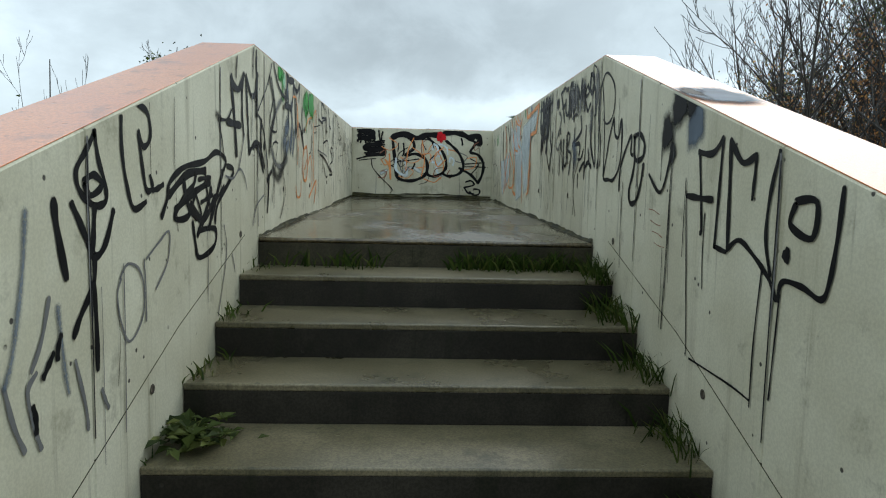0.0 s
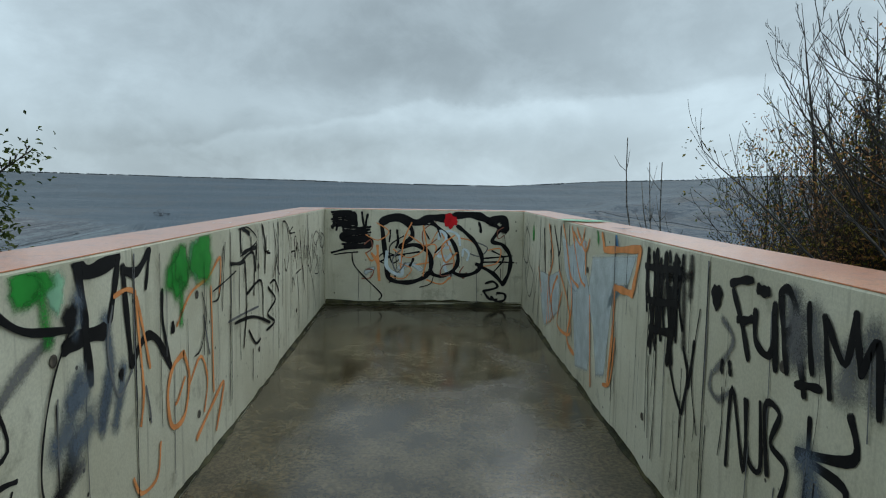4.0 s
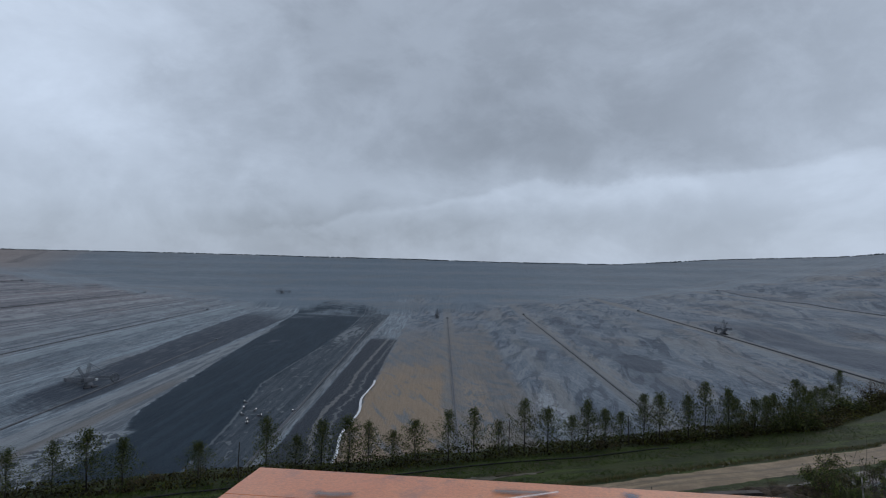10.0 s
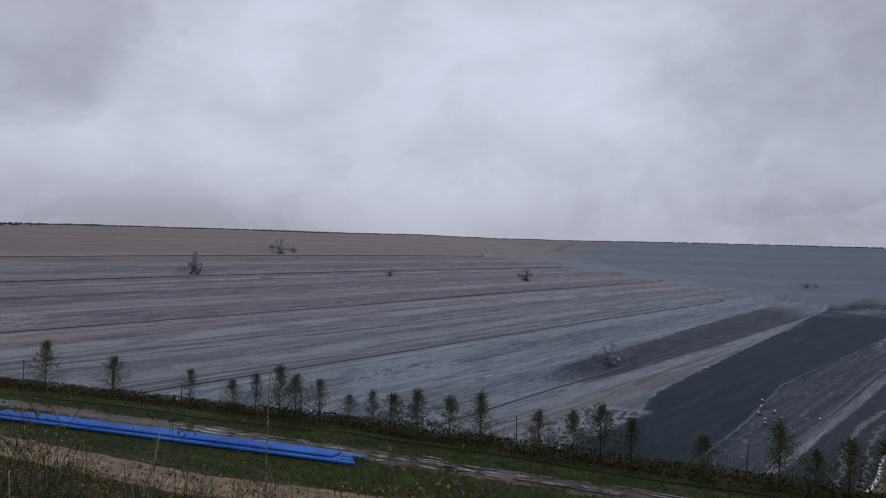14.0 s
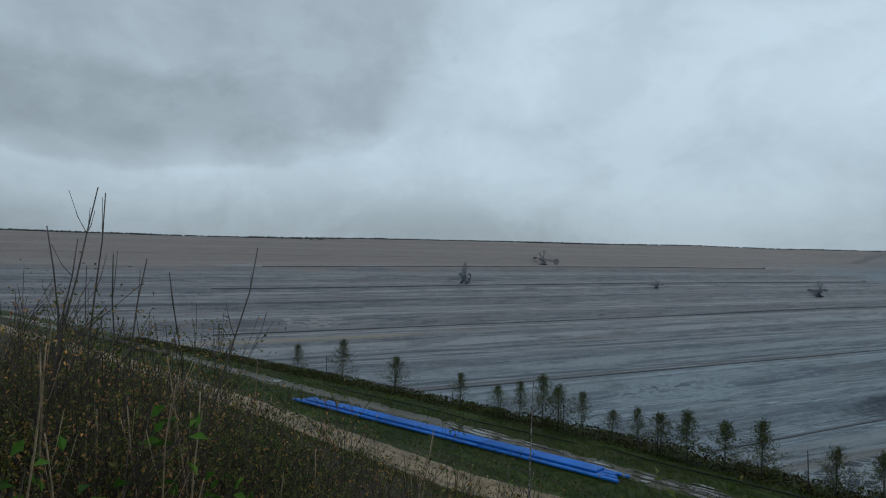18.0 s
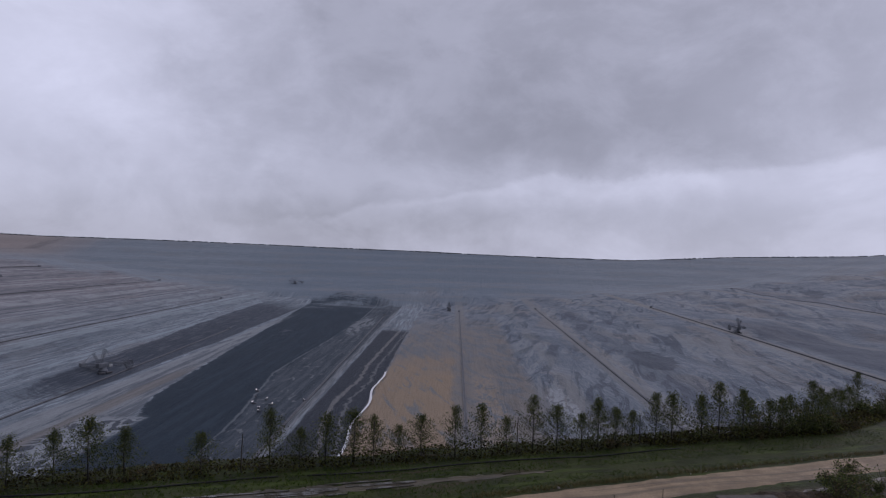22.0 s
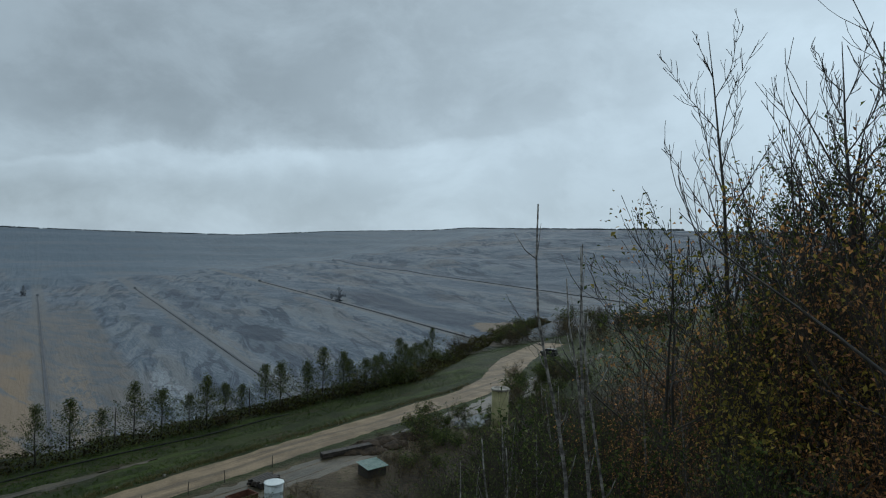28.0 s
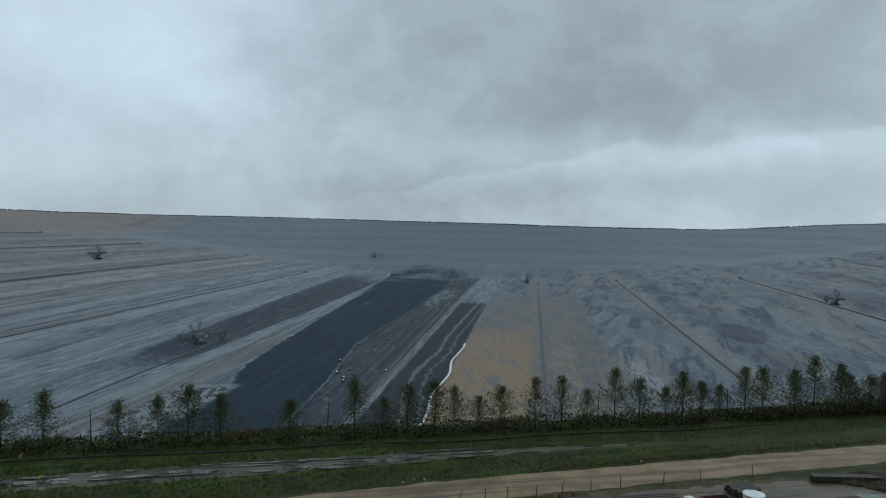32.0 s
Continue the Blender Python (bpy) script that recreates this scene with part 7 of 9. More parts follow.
# shrubs: a few kinds, set out many times over the slope
def shrub(seed, tall, stems, leaf, share, count, size, label, bark=STALK, angle=35, wide=0.25, group="shrubs on the slope", fork=(3, 5)):
    rng = random.Random(seed)
    wood, tips = Geo(), []
    for _ in range(stems):
        a = rng.uniform(0, 6.283)
        d = Vector((math.cos(a) * rng.uniform(0.05, 0.5), math.sin(a) * rng.uniform(0.05, 0.5), 1)).normalized()
        grow(wood, tips, Vector((rng.uniform(-wide, wide), rng.uniform(-wide, wide), -0.25)), d, tall * rng.uniform(0.5, 1.0), 0.012, 3, rng, 0.10, fork, angle, 0.10, 4, 0.0035)
    leaves = leaves_at(tips, rng, share, count, size, 0.09)
    return plant("shrub", label, "shrub", wood, bark, leaves, leaf, pose(0, 0, 0), group)


KINDS = [
    (2.2, shrub(101, 2.2, 7, LEAF_RUST, 0.7, 4, 0.055, "brown autumn shrub with rust leaves on the slope", TWIG)),
    (2.0, shrub(102, 2.0, 7, LEAF_DARK, 0.85, 6, 0.045, "dark green shrub on the slope", TWIG)),
    (1.8, shrub(103, 1.8, 7, LEAF_GOLD, 0.75, 5, 0.042, "yellowing shrub on the slope", TWIG)),
    (2.4, shrub(104, 2.4, 8, LEAF_RUST, 0.3, 2, 0.05, "nearly bare brown shrub on the slope", TWIG)),
    (1.3, shrub(105, 1.3, 8, LEAF_DARK, 0.9, 4, 0.055, "low dense evergreen shrub on the slope", TWIG, 48)),
    (1.6, shrub(106, 1.6, 7, LEAF_DARK, 0.6, 3, 0.055, "low scrub of dark twigs on the slope", TWIG)),
    (4.0, shrub(107, 4.0, 9, LEAF_RUST, 0.55, 4, 0.060, "tall autumn shrub thick with rust leaves", TWIG, 32, 0.6, fork=(4, 6))),
    (4.0, shrub(108, 4.0, 9, LEAF_DARK, 0.8, 4, 0.060, "tall dark green shrub with dense twigs", TWIG, 32, 0.6, fork=(4, 6))),
    (4.2, shrub(109, 4.2, 10, LEAF_ROW, 0.35, 2, 0.06, "tall twiggy shrub with few olive leaves", TWIG, 28, 0.6, fork=(4, 6))),
    (3.6, shrub(110, 3.6, 8, LEAF_GOLD, 0.6, 4, 0.062, "tall yellow and brown autumn shrub", TWIG, 32, 0.5, fork=(4, 6))),
    (2.6, shrub(111, 2.6, 12, leaf_material("small_scrub_leaf", (0.055, 0.075, 0.022), (0.125, 0.138, 0.042), (0.34, 0.19, 0.075)), 0.85, 4, 0.046, "dense scrub with small olive and brown leaves", TWIG, 26, 0.5, fork=(3, 5))),
]
placed = set()


def set_shrub(kind, x, y, turn, top):
    """Puts one shrub of a kind on the ground, grown to a height."""
    tall, ob = KINDS[kind]
    size = (top - height(x, y)) / tall
    if kind in placed:
        ob = copy_thing(ob, pose(0, 0, 0))
    placed.add(kind)
    ob.matrix_basis = stand(x, y, turn, size)


rng = random.Random(77)
# the scrub's upper line, in degrees over the eye, by bearing
LINE_AZ = [-86, -69, -64, -58, -51, -45, -40, -37, -33, -28, -25, 62, 67, 74, 80, 85, 88, 92, 97, 101, 107, 118, 131]
LINE_EL = [12, 11, 10.5, 9.5, 4.0, -2, -5, -7, -12.5, -15.5, -20.5, -19.8, -18.4, -16.6, -15.0, -13.3, -11.4, -9.3, -7.6, -6.5, -5.8, -5.2, -4.5]
count = 0
for k in range(900):
    if count >= 192:
        break
    if k % 2:
        az, r = rng.uniform(-86, -26), 8.3 + 16 * rng.random() ** 1.2
    else:
        az, r = rng.uniform(61, 130), 6.8 + 10 * rng.random() ** 1.1
    x, y = polar(az, r)
    w, l = x * OUT.x + y * OUT.y, x * ROW.x + y * ROW.y
    if abs(x) < 2.4 and y < 7.5 or w > 28 or w < -6:
        continue
    z = height(x, y)
    top = 1.87 + r * math.tan(radians(float(np.interp(az, LINE_AZ, LINE_EL))))
    need = (top - z) * rng.uniform(0.72, 1.0)
    if need < 0.45:
        continue
    if az < 0:
        need = min(need, rng.uniform(4.2, 6.2) if az < -44 else rng.uniform(1.2, 3.4))
        kind = rng.choice((6, 6, 7, 9, 8, 6, 6)) if need > 2.6 and az < -38 else rng.choice((8, 7, 8, 3)) if need > 2.6 else rng.choice((0, 1, 5, 3, 0, 2) if az < -52 else (1, 5, 1, 3, 5, 1))
    else:
        need = min(need, rng.uniform(2.2, 5.0))
        kind = rng.choice((7, 7, 10, 10, 10, 6)) if need > 2.5 else rng.choice((1, 5, 1, 0, 2, 10, 10, 10, 4, 4))
    set_shrub(kind, x, y, rng.uniform(0, 360), z + need)
    count += 1
# low growth in front of the thicket, and bushes down towards the yard
for k in range(44):
    az, r = rng.uniform(-80, -46), rng.uniform(6.8, 9.4)
    x, y = polar(az, r)
    if x < 2.6:
        continue
    set_shrub(rng.choice((0, 0, 1, 2, 5) if az < -52 else (1, 5, 1, 3, 5)), x, y, rng.uniform(0, 360), min(height(x, y) + rng.uniform(1.0, 1.9), 1.87 + r * math.tan(radians(-6 if az < -56 else -13))))
for k in range(64):
    az, r = rng.uniform(-42, -22.5), rng.uniform(12, 24)
    x, y = polar(az, r)
    z = height(x, y)
    cap = 1.87 + r * math.tan(radians(float(np.interp(az, [-42, -38, -33, -28, -23], [-7, -9, -12, -16, -20])) - rng.uniform(0, 3)))
    if cap - z > 0.5:
        set_shrub(rng.choice((1, 5, 1, 0)) if cap - z < 2.6 else rng.choice((7, 8, 7)), x, y, rng.uniform(0, 360), min(cap, z + rng.uniform(2.2, 4.4)))
# evergreen bushes where the slope dips to the road
for az, r, top, kind in ((-36.0, 16.8, -1.6, 4), (-38.5, 17.5, -1.8, 4), (90.6, 11.2, 0.10, 7), (91.0, 11.5, -0.1, 7), (92.2, 11.9, -0.25, 7), (89.2, 11.6, -0.8, 7), (90.0, 11.0, -0.35, 7), (84.5, 12.0, -1.5, 1), (53.8, 13.5, -2.5, 2), (51.5, 14.5, -3.2, 5)):
    x, y = polar(az, r)
    set_shrub(kind, x, y, az * 3, top)


def ground_cover(name, seed, number, az0, az1, r0, r1, leaf, label, size, lush):
    """Small leaves between the shrubs, thick near the ground and thin at the top."""
    rs, rng = np.random.RandomState(seed), random.Random(seed)
    az, r = rs.uniform(az0, az1, number), np.sqrt(rs.uniform(r0 * r0, r1 * r1, number))
    x, y = -0.2 - np.sin(np.radians(az)) * r, 4.75 + np.cos(np.radians(az)) * r
    z = ground_height(x, y)
    top = EYE + r * np.tan(np.radians(np.interp(az, LINE_AZ, LINE_EL))) - z
    top = np.clip(top, 0, lush) * np.clip(0.62 + 0.5 * waves(x / 0.55, y / 0.55, seed, 4), 0.12, 1.1)
    keep = (top > 0.1) & (np.abs(x) > 2.0) & (x * OUT.x + y * OUT.y < 27)
    geo = Geo()
    for x, y, z, t in zip(x[keep].tolist(), y[keep].tolist(), z[keep].tolist(), top[keep].tolist()):
        d = Vector((rng.uniform(-1, 1), rng.uniform(-1, 1), rng.uniform(-0.5, 0.9)))
        geo.leaf(Vector((x, y, z + t * rng.random() ** 0.7)), d, Vector((rng.uniform(-1, 1), rng.uniform(-1, 1), 1)), size * rng.uniform(0.6, 1.5), 0.55)
    tagged(new(name, geo.mesh(name, leaf)), label, "undergrowth", kind="stuff")


SLOPE_LEAF = leaf_material("mixed_slope_leaf", (0.052, 0.070, 0.020), (0.120, 0.140, 0.038), (0.32, 0.19, 0.075))
ground_cover("slope_undergrowth", 81, 40000, 61, 132, 5.0, 19.0, SLOPE_LEAF, "dark olive undergrowth with brown leaves covering the slope", 0.060, 1.5)
ground_cover("slope_undergrowth", 82, 9000, 61, 132, 5.0, 14.0, LEAF_RUST, "scattered rust leaves in the undergrowth of the slope", 0.065, 1.7)
ground_cover("slope_undergrowth", 83, 11000, -86, -51, 7.5, 21.0, LEAF_RUST, "brown autumn undergrowth below the thicket", 0.060, 2.6)
ground_cover("slope_undergrowth", 84, 14000, -86, -24, 7.5, 24.0, SLOPE_LEAF, "dark olive undergrowth below the thicket", 0.065, 2.2)
ground_cover("slope_undergrowth", 85, 14000, -86, -24, 7.5, 22.0, LEAF_DULL, "dull brown undergrowth below the thicket", 0.060, 2.4)


# fresh green weeds close to the parapet
WEED = leaf_material("fresh_green_leaf", (0.035, 0.085, 0.012), (0.07, 0.16, 0.022), (0.13, 0.24, 0.035))
weed = shrub(120, 1.1, 6, WEED, 0.8, 2, 0.085, "fresh green weed with broad leaves beside the parapet", TWIG, 40, 0.2, "weeds beside the parapet", (2, 3))
weed.name = "weed"
for k, (az, r, top) in enumerate(((101.0, 5.2, 0.50), (104.0, 4.8, 0.42), (98.5, 5.6, 0.05), (106.5, 4.7, 0.50), (93.0, 6.4, -0.40), (96.0, 6.0, -0.25))):
    x, y = polar(az, r)
    ob = weed if k == 0 else copy_thing(weed, pose(0, 0, 0))
    ob.matrix_basis = stand(x, y, 70 * k, (top - height(x, y)) / 1.1)


# the row of young trees along the mine's edge
def row_tree(seed, tall=3.7):
    rng = random.Random(seed)
    wood, tips = Geo(), []
    lean = Vector((rng.uniform(-0.08, 0.08), rng.uniform(-0.08, 0.08), 0))
    wood.tube([Vector((0, 0, -0.2)), lean + Vector((0, 0, tall * 0.5)), Vector((0, 0, tall))], [0.055, 0.034, 0.007], 5)
    wide = rng.uniform(0.85, 1.15)
    for k in range(64):
        h = 0.04 + 0.94 * (k / 64) ** 0.95
        z = tall * h
        a = k * 2.4 + rng.uniform(-0.6, 0.6)
        reach = wide * (0.24 + 2.75 * min(1.0, 0.6 + h / 0.30) * (1 - h) ** 1.1) * rng.uniform(0.45, 1.08)
        e = Vector((math.cos(a), math.sin(a), rng.uniform(0.05, 0.35) + 0.75 * h)).normalized()
        q = lean * math.sin(3.1416 * h) + Vector((0, 0, z))
        wood.tube([q, q + e * reach * 0.6, q + e * reach + Vector((0, 0, 0.10 * reach))], [0.012, 0.008, 0.003], 3, cap=False)
        for s in (0.25, 0.45, 0.62, 0.8, 0.97):
            tips.append((q + e * reach * s, e))
    leaves = leaves_at(tips, rng, 0.9, 8, 0.115, 0.13, 0.3)
    return plant("young_tree", "young narrow tree with olive leaves in a planted row", "tree", wood, BARK, leaves, LEAF_ROW, pose(0, 0, 0), "row of young trees")


ROWS = [row_tree(200 + k, 3.15 + 0.28 * (k % 4)) for k in range(6)]
rng = random.Random(9)
first = set()
PLANTED = [-72, -63.5, -54.9, -45.8, -40.7, -38.4, -35.8, -33.6, -31.3, -28.6, -26.3, -23.8, -21.5, -18.6, -16.2, -11.2, -8.6, -6.5, -4.2, 0.7, 5.5, 7.7, 9.6, 11.7, 13.4, 15.4, 17.3, 19.9, 22.2, 24.5, 26.9,
           29.0, 31.3, 32.9, 34.9, 36.9, 39.0, 41.0, 43.6, 45.8, 48.2, 49.6, 51.4, 53.0, 54.4, 56.2, 57.7, 59.8, 61.9, 64.0, 66.5, 69, 72]
for l in PLANTED:
    w = float(rim(l)) - 2.9 + rng.uniform(-0.5, 0.5) if l < 58 else 55.2 + (l - 58) * 0.5
    k = rng.randrange(6)
    size = rng.uniform(0.84, 1.30)
    m = along(l, w, GROUND - 0.05)
    m = pose(m.x, m.y, m.z, 0, 0, rng.uniform(0, 360)) @ Matrix.Diagonal((size, size, size * rng.uniform(0.92, 1.08), 1))
    if k not in first:
        first.add(k)
        ROWS[k].matrix_basis = m
    else:
        ob = copy_thing(ROWS[k], pose(0, 0, 0))
        ob.matrix_basis = m
# single bushes between and behind them
HEDGE = [shrub(301, 1.3, 7, LEAF_DULL, 0.7, 3, 0.11, "low dark brown bush under the tree row", BARK, 50, 0.5, "bushes under the tree row", (2, 3)), shrub(302, 1.2, 7, LEAF_ROW, 0.7, 3, 0.14, "low olive bush under the tree row", BARK, 50, 0.5, "bushes under the tree row", (2, 3))]
first = set()
for k in range(34):
    l = rng.uniform(-70, 60) if k < 18 else rng.uniform(56, 118)
    w = float(rim(l)) - rng.uniform(0.5, 4.0)
    kind = rng.choice((0, 0, 1))
    m = along(l, w)
    size = rng.uniform(0.6, 1.1) * (1.0 if l < 50 else 2.0)
    m = pose(m.x, m.y, height(m.x, m.y) - 0.05, 0, 0, rng.uniform(0, 360)) @ Matrix.Diagonal((size * 1.3, size * 1.3, size, 1))
    ob = HEDGE[kind] if kind not in first else copy_thing(HEDGE[kind], pose(0, 0, 0))
    first.add(kind)
    ob.matrix_basis = m

# brush beside the yard and beyond the bend of the road
BRUSH = [shrub(311, 1.5, 9, LEAF_DARK, 0.8, 4, 0.11, "dark green brush beside the yard", TWIG, 40, 0.5, "brush beside the road", (3, 4)), shrub(312, 1.5, 9, LEAF_DULL, 0.45, 3, 0.08, "brown twiggy brush beside the yard", TWIG, 34, 0.5, "brush beside the road", (3, 4)),
         shrub(313, 1.5, 9, LEAF_ROW, 0.8, 4, 0.11, "olive brush on the bank beyond the road", TWIG, 40, 0.5, "brush beside the road", (3, 4))]
for ob in BRUSH:
    ob.name = "brush"
first = set()
for number, l0, l1, w0, w1, small, big, kinds in ((14, 36, 46, 32.0, 37.5, 0.6, 1.2, (1, 2, 1, 0)), (22, 18, 36, 30.0, 36.2, 0.5, 0.95, (1, 1, 0)), (8, 34, 43, 39.6, 41.4, 0.25, 0.45, (1, 1, 2)), (34, 42, 62, 33.5, 41.3, 0.6, 1.4, (1, 1, 0, 2)), (20, 60, 84, 38.0, 45.5, 0.8, 1.7, (0, 1, 2)), (30, 94, 135, 48.0, 66.0, 1.3, 2.6, (1, 1, 2)), (12, 78, 100, 60.5, 66.0, 1.0, 1.8, (1, 2))):
    for _ in range(number):
        m = along(rng.uniform(l0, l1), rng.uniform(w0, w1))
        size, kind = rng.uniform(small, big), rng.choice(kinds)
        ob = BRUSH[kind] if kind not in first else copy_thing(BRUSH[kind], pose(0, 0, 0))
        first.add(kind)
        ob.matrix_basis = pose(m.x, m.y, height(m.x, m.y) - 0.05, 0, 0, rng.uniform(0, 360)) @ Matrix.Diagonal((size * 1.2, size * 1.2, size, 1))

# dark undergrowth along the whole foot of the row
geo = Geo()
rs = np.random.RandomState(14)
ll, ww = rs.uniform(-118, 122, 34000), rs.uniform(0.4, 4.2, 34000)
ll = np.where(np.arange(34000) < 10000, rs.uniform(38, 122, 34000), ll)
ww = rim(ll) - ww
hx, hy = ROW.x * ll + OUT.x * ww, ROW.y * ll + OUT.y * ww
hz = ground_height(hx, hy)
tall = np.clip(0.12 + 0.62 * waves(ll / 1.9, ww / 1.6, 21, 4), 0.05, 1.3) * (0.3 + 0.7 * smooth(ll, -50, -34)) * (1 + 1.4 * smooth(ll, 34, 56) * np.clip(0.55 + waves(ll / 3.5, ww / 6, 33, 2), 0.1, 1.6))
for x, y, z, t in zip(hx.tolist(), hy.tolist(), hz.tolist(), tall.tolist()):
    c = Vector((x, y, z + t * rng.random()))
    geo.leaf(c, Vector((rng.uniform(-1, 1), rng.uniform(-1, 1), rng.uniform(-0.2, 1.2))), Vector((rng.uniform(-1, 1), rng.uniform(-1, 1), 1)), rng.uniform(0.15, 0.32), 0.65)
tagged(new("undergrowth", geo.mesh("undergrowth", leaf_material("undergrowth_leaf", (0.022, 0.019, 0.009), (0.046, 0.040, 0.016), (0.105, 0.110, 0.026)))), "dark tangled undergrowth below the row of young trees", "undergrowth", kind="stuff")


# ---------------------------------------------------------------- road, track, water
def strip_material(name, c1, c2, rut, rough):
    """Dirt worn in long streaks along the road."""
    m, t, b = material(name)
    pos = t.node("ShaderNodeNewGeometry").outputs["Position"]
    sp = t.node("ShaderNodeSeparateXYZ")
    t.plug(pos, sp.inputs[0])
    l = t.math("MULTIPLY_ADD", sp.outputs[0], ROW.x, t.math("MULTIPLY", sp.outputs[1], ROW.y))
    w = t.math("MULTIPLY_ADD", sp.outputs[0], OUT.x, t.math("MULTIPLY", sp.outputs[1], OUT.y))
    w = t.math("MULTIPLY_ADD", t.noise(t.vec(t.math("MULTIPLY", l, 0.05), 0.0, 3.0), 1.0, 2), 2.5, w)
    streak = t.noise(t.vec(t.math("MULTIPLY", l, 0.035), t.math("MULTIPLY", w, 1.5)), 1.0, 5, 0.62)
    blotch, grit = t.noise(pos, 0.55, 5, 0.6), t.noise(pos, 9.0, 6, 0.75)
    col = t.mix(t.step(blotch, 0.38, 0.64), c1, c2)
    col = t.mix(t.math("MULTIPLY", t.step(streak, 0.50, 0.60), 0.75), col, rut)
    col = t.mix(t.math("MULTIPLY", t.step(streak, 0.44, 0.36), 0.5), col, tuple(c * 1.25 for c in c2))
    col = t.mix(0.5, col, t.mix(t.step(grit, 0.38, 0.62), (0.4, 0.4, 0.4), (1, 1, 1)), "MULTIPLY")
    t.plug(col, b.inputs["Base Color"])
    t.plug(t.math("MULTIPLY_ADD", streak, rough[1] - rough[0], rough[0]), b.inputs["Roughness"])
    b.inputs["Specular IOR Level"].default_value = 0.25
    t.plug(t.bump(t.math("ADD", streak, t.math("MULTIPLY", grit, 0.5)), 0.5, 0.05), b.inputs["Normal"])
    return m


DIRT = strip_material("wet_tan_dirt", (0.165, 0.116, 0.066), (0.255, 0.184, 0.109), (0.095, 0.068, 0.040), (0.8, 0.5))
MUD = strip_material("churned_grey_mud", (0.046, 0.039, 0.024), (0.095, 0.079, 0.052), (0.032, 0.028, 0.016), (0.6, 0.25))


def ribbon(name, path, half, z, m, seed, label, category, kind="structure", ragged=0.14):
    """A strip of ground along (l, w) places, with an uneven border."""
    rng = random.Random(seed)
    pts = []
    for (a, b), (c, d) in zip(path, path[1:]):
        n = max(2, int(math.hypot(c - a, d - b) / 0.8))
        pts += [(a + (c - a) * i / n, b + (d - b) * i / n) for i in range(n)]
    pts.append(path[-1])
    v, f = [], []
    for i, (l, w) in enumerate(pts):
        a, b = pts[max(i - 1, 0)], pts[min(i + 1, len(pts) - 1)]
        d = Vector((b[0] - a[0], b[1] - a[1])).normalized()
        k = half(l) if callable(half) else half
        for j, e in enumerate((-1, -0.62, -0.4, 0, 0.4, 0.62, 1)):
            q = k * e + (rng.uniform(-ragged, ragged) if abs(e) == 1 else 0)
            p = along(l - d.y * q, w + d.x * q)
            v.append((p.x, p.y, height(p.x, p.y) + (z if abs(e) < 1 else -0.03) - (0.05 if abs(e) == 0.4 else 0)))
            if i and j:
                o = 7 * i + j
                f.append((o - 8, o - 7, o, o - 1))
    me = bpy.data.meshes.new(name)
    me.from_pydata(v, [], f)
    me.materials.append(m)
    me.polygons.foreach_set("use_smooth", [True] * len(f))
    return tagged(new(name, me), label, category, kind=kind)


ROAD = [(-255, 20), (-151, 31), (-100, 36), (-58, 37.4), (-30, 37.6), (-8, 41.2), (10, 42.9), (26, 43.9), (43, 44.8), (59, 45.4), (66, 47), (72, 50), (79, 53), (88, 55.4), (96, 57)]
ribbon("road", ROAD, lambda l: 1.85 if l < 60 else 2.4, 0.07, DIRT, 5, "tan dirt road with wheel ruts", "road")
ribbon("track", [(-170, 37), (-127, 40.5), (-87, 44.6), (-68, 45.5), (-36, 47.6), (-16, 48.2), (12, 49.2), (26, 49.4)], lambda l: 1.3 if l < 4 else max(0.15, 1.3 - (l - 4) * 0.055), 0.05, MUD, 6, "muddy grass track with puddles", "track", ragged=0.45)
ribbon("yard", [(21, 39.6), (31, 39.6), (45, 40.2), (56, 41.2), (68, 42.5), (79, 46)], lambda l: 1.5 + 0.02 * abs(l - 40), 0.045, MUD, 7, "grey gravel yard beside the road", "yard", ragged=0.4)

WATER, wt2, wb = material("rain_water")
wb.inputs["Base Color"].default_value = (0.06, 0.055, 0.045, 1)
wb.inputs["Roughness"].default_value = 0.04
wt2.plug(wt2.bump(wt2.noise(coords(wt2), 6.0, 2), 0.05, 0.01), wb.inputs["Normal"])


def puddle(l, w, a, b, seed):
    """A shallow pool with a wandering edge, stretched along the track."""
    rng = random.Random(seed)
    n, ph = 26, [rng.uniform(0, 6.28) for _ in range(3)]
    v, f = [], []
    for k in (0.0, 1.0):
        for i in range(n):
            t = 6.28319 * i / n
            r = 1 + 0.22 * math.sin(2 * t + ph[0]) + 0.15 * math.sin(3 * t + ph[1]) + 0.10 * math.sin(5 * t + ph[2])
            p = along(l + a * r * math.cos(t), w + b * r * math.sin(t))
            v.append((p.x, p.y, GROUND + (0.078 if k == 0 else 0.02)))
    f.append(tuple(range(n)))
    f += [(i, n + i, n + (i + 1) % n, (i + 1) % n) for i in range(n)]
    me = bpy.data.meshes.new("puddle")
    me.from_pydata(v, [], f)
    me.materials.append(WATER)
    tagged(new("puddle", me), "shallow rain puddle on the muddy track", "puddle", group="puddles on the track")


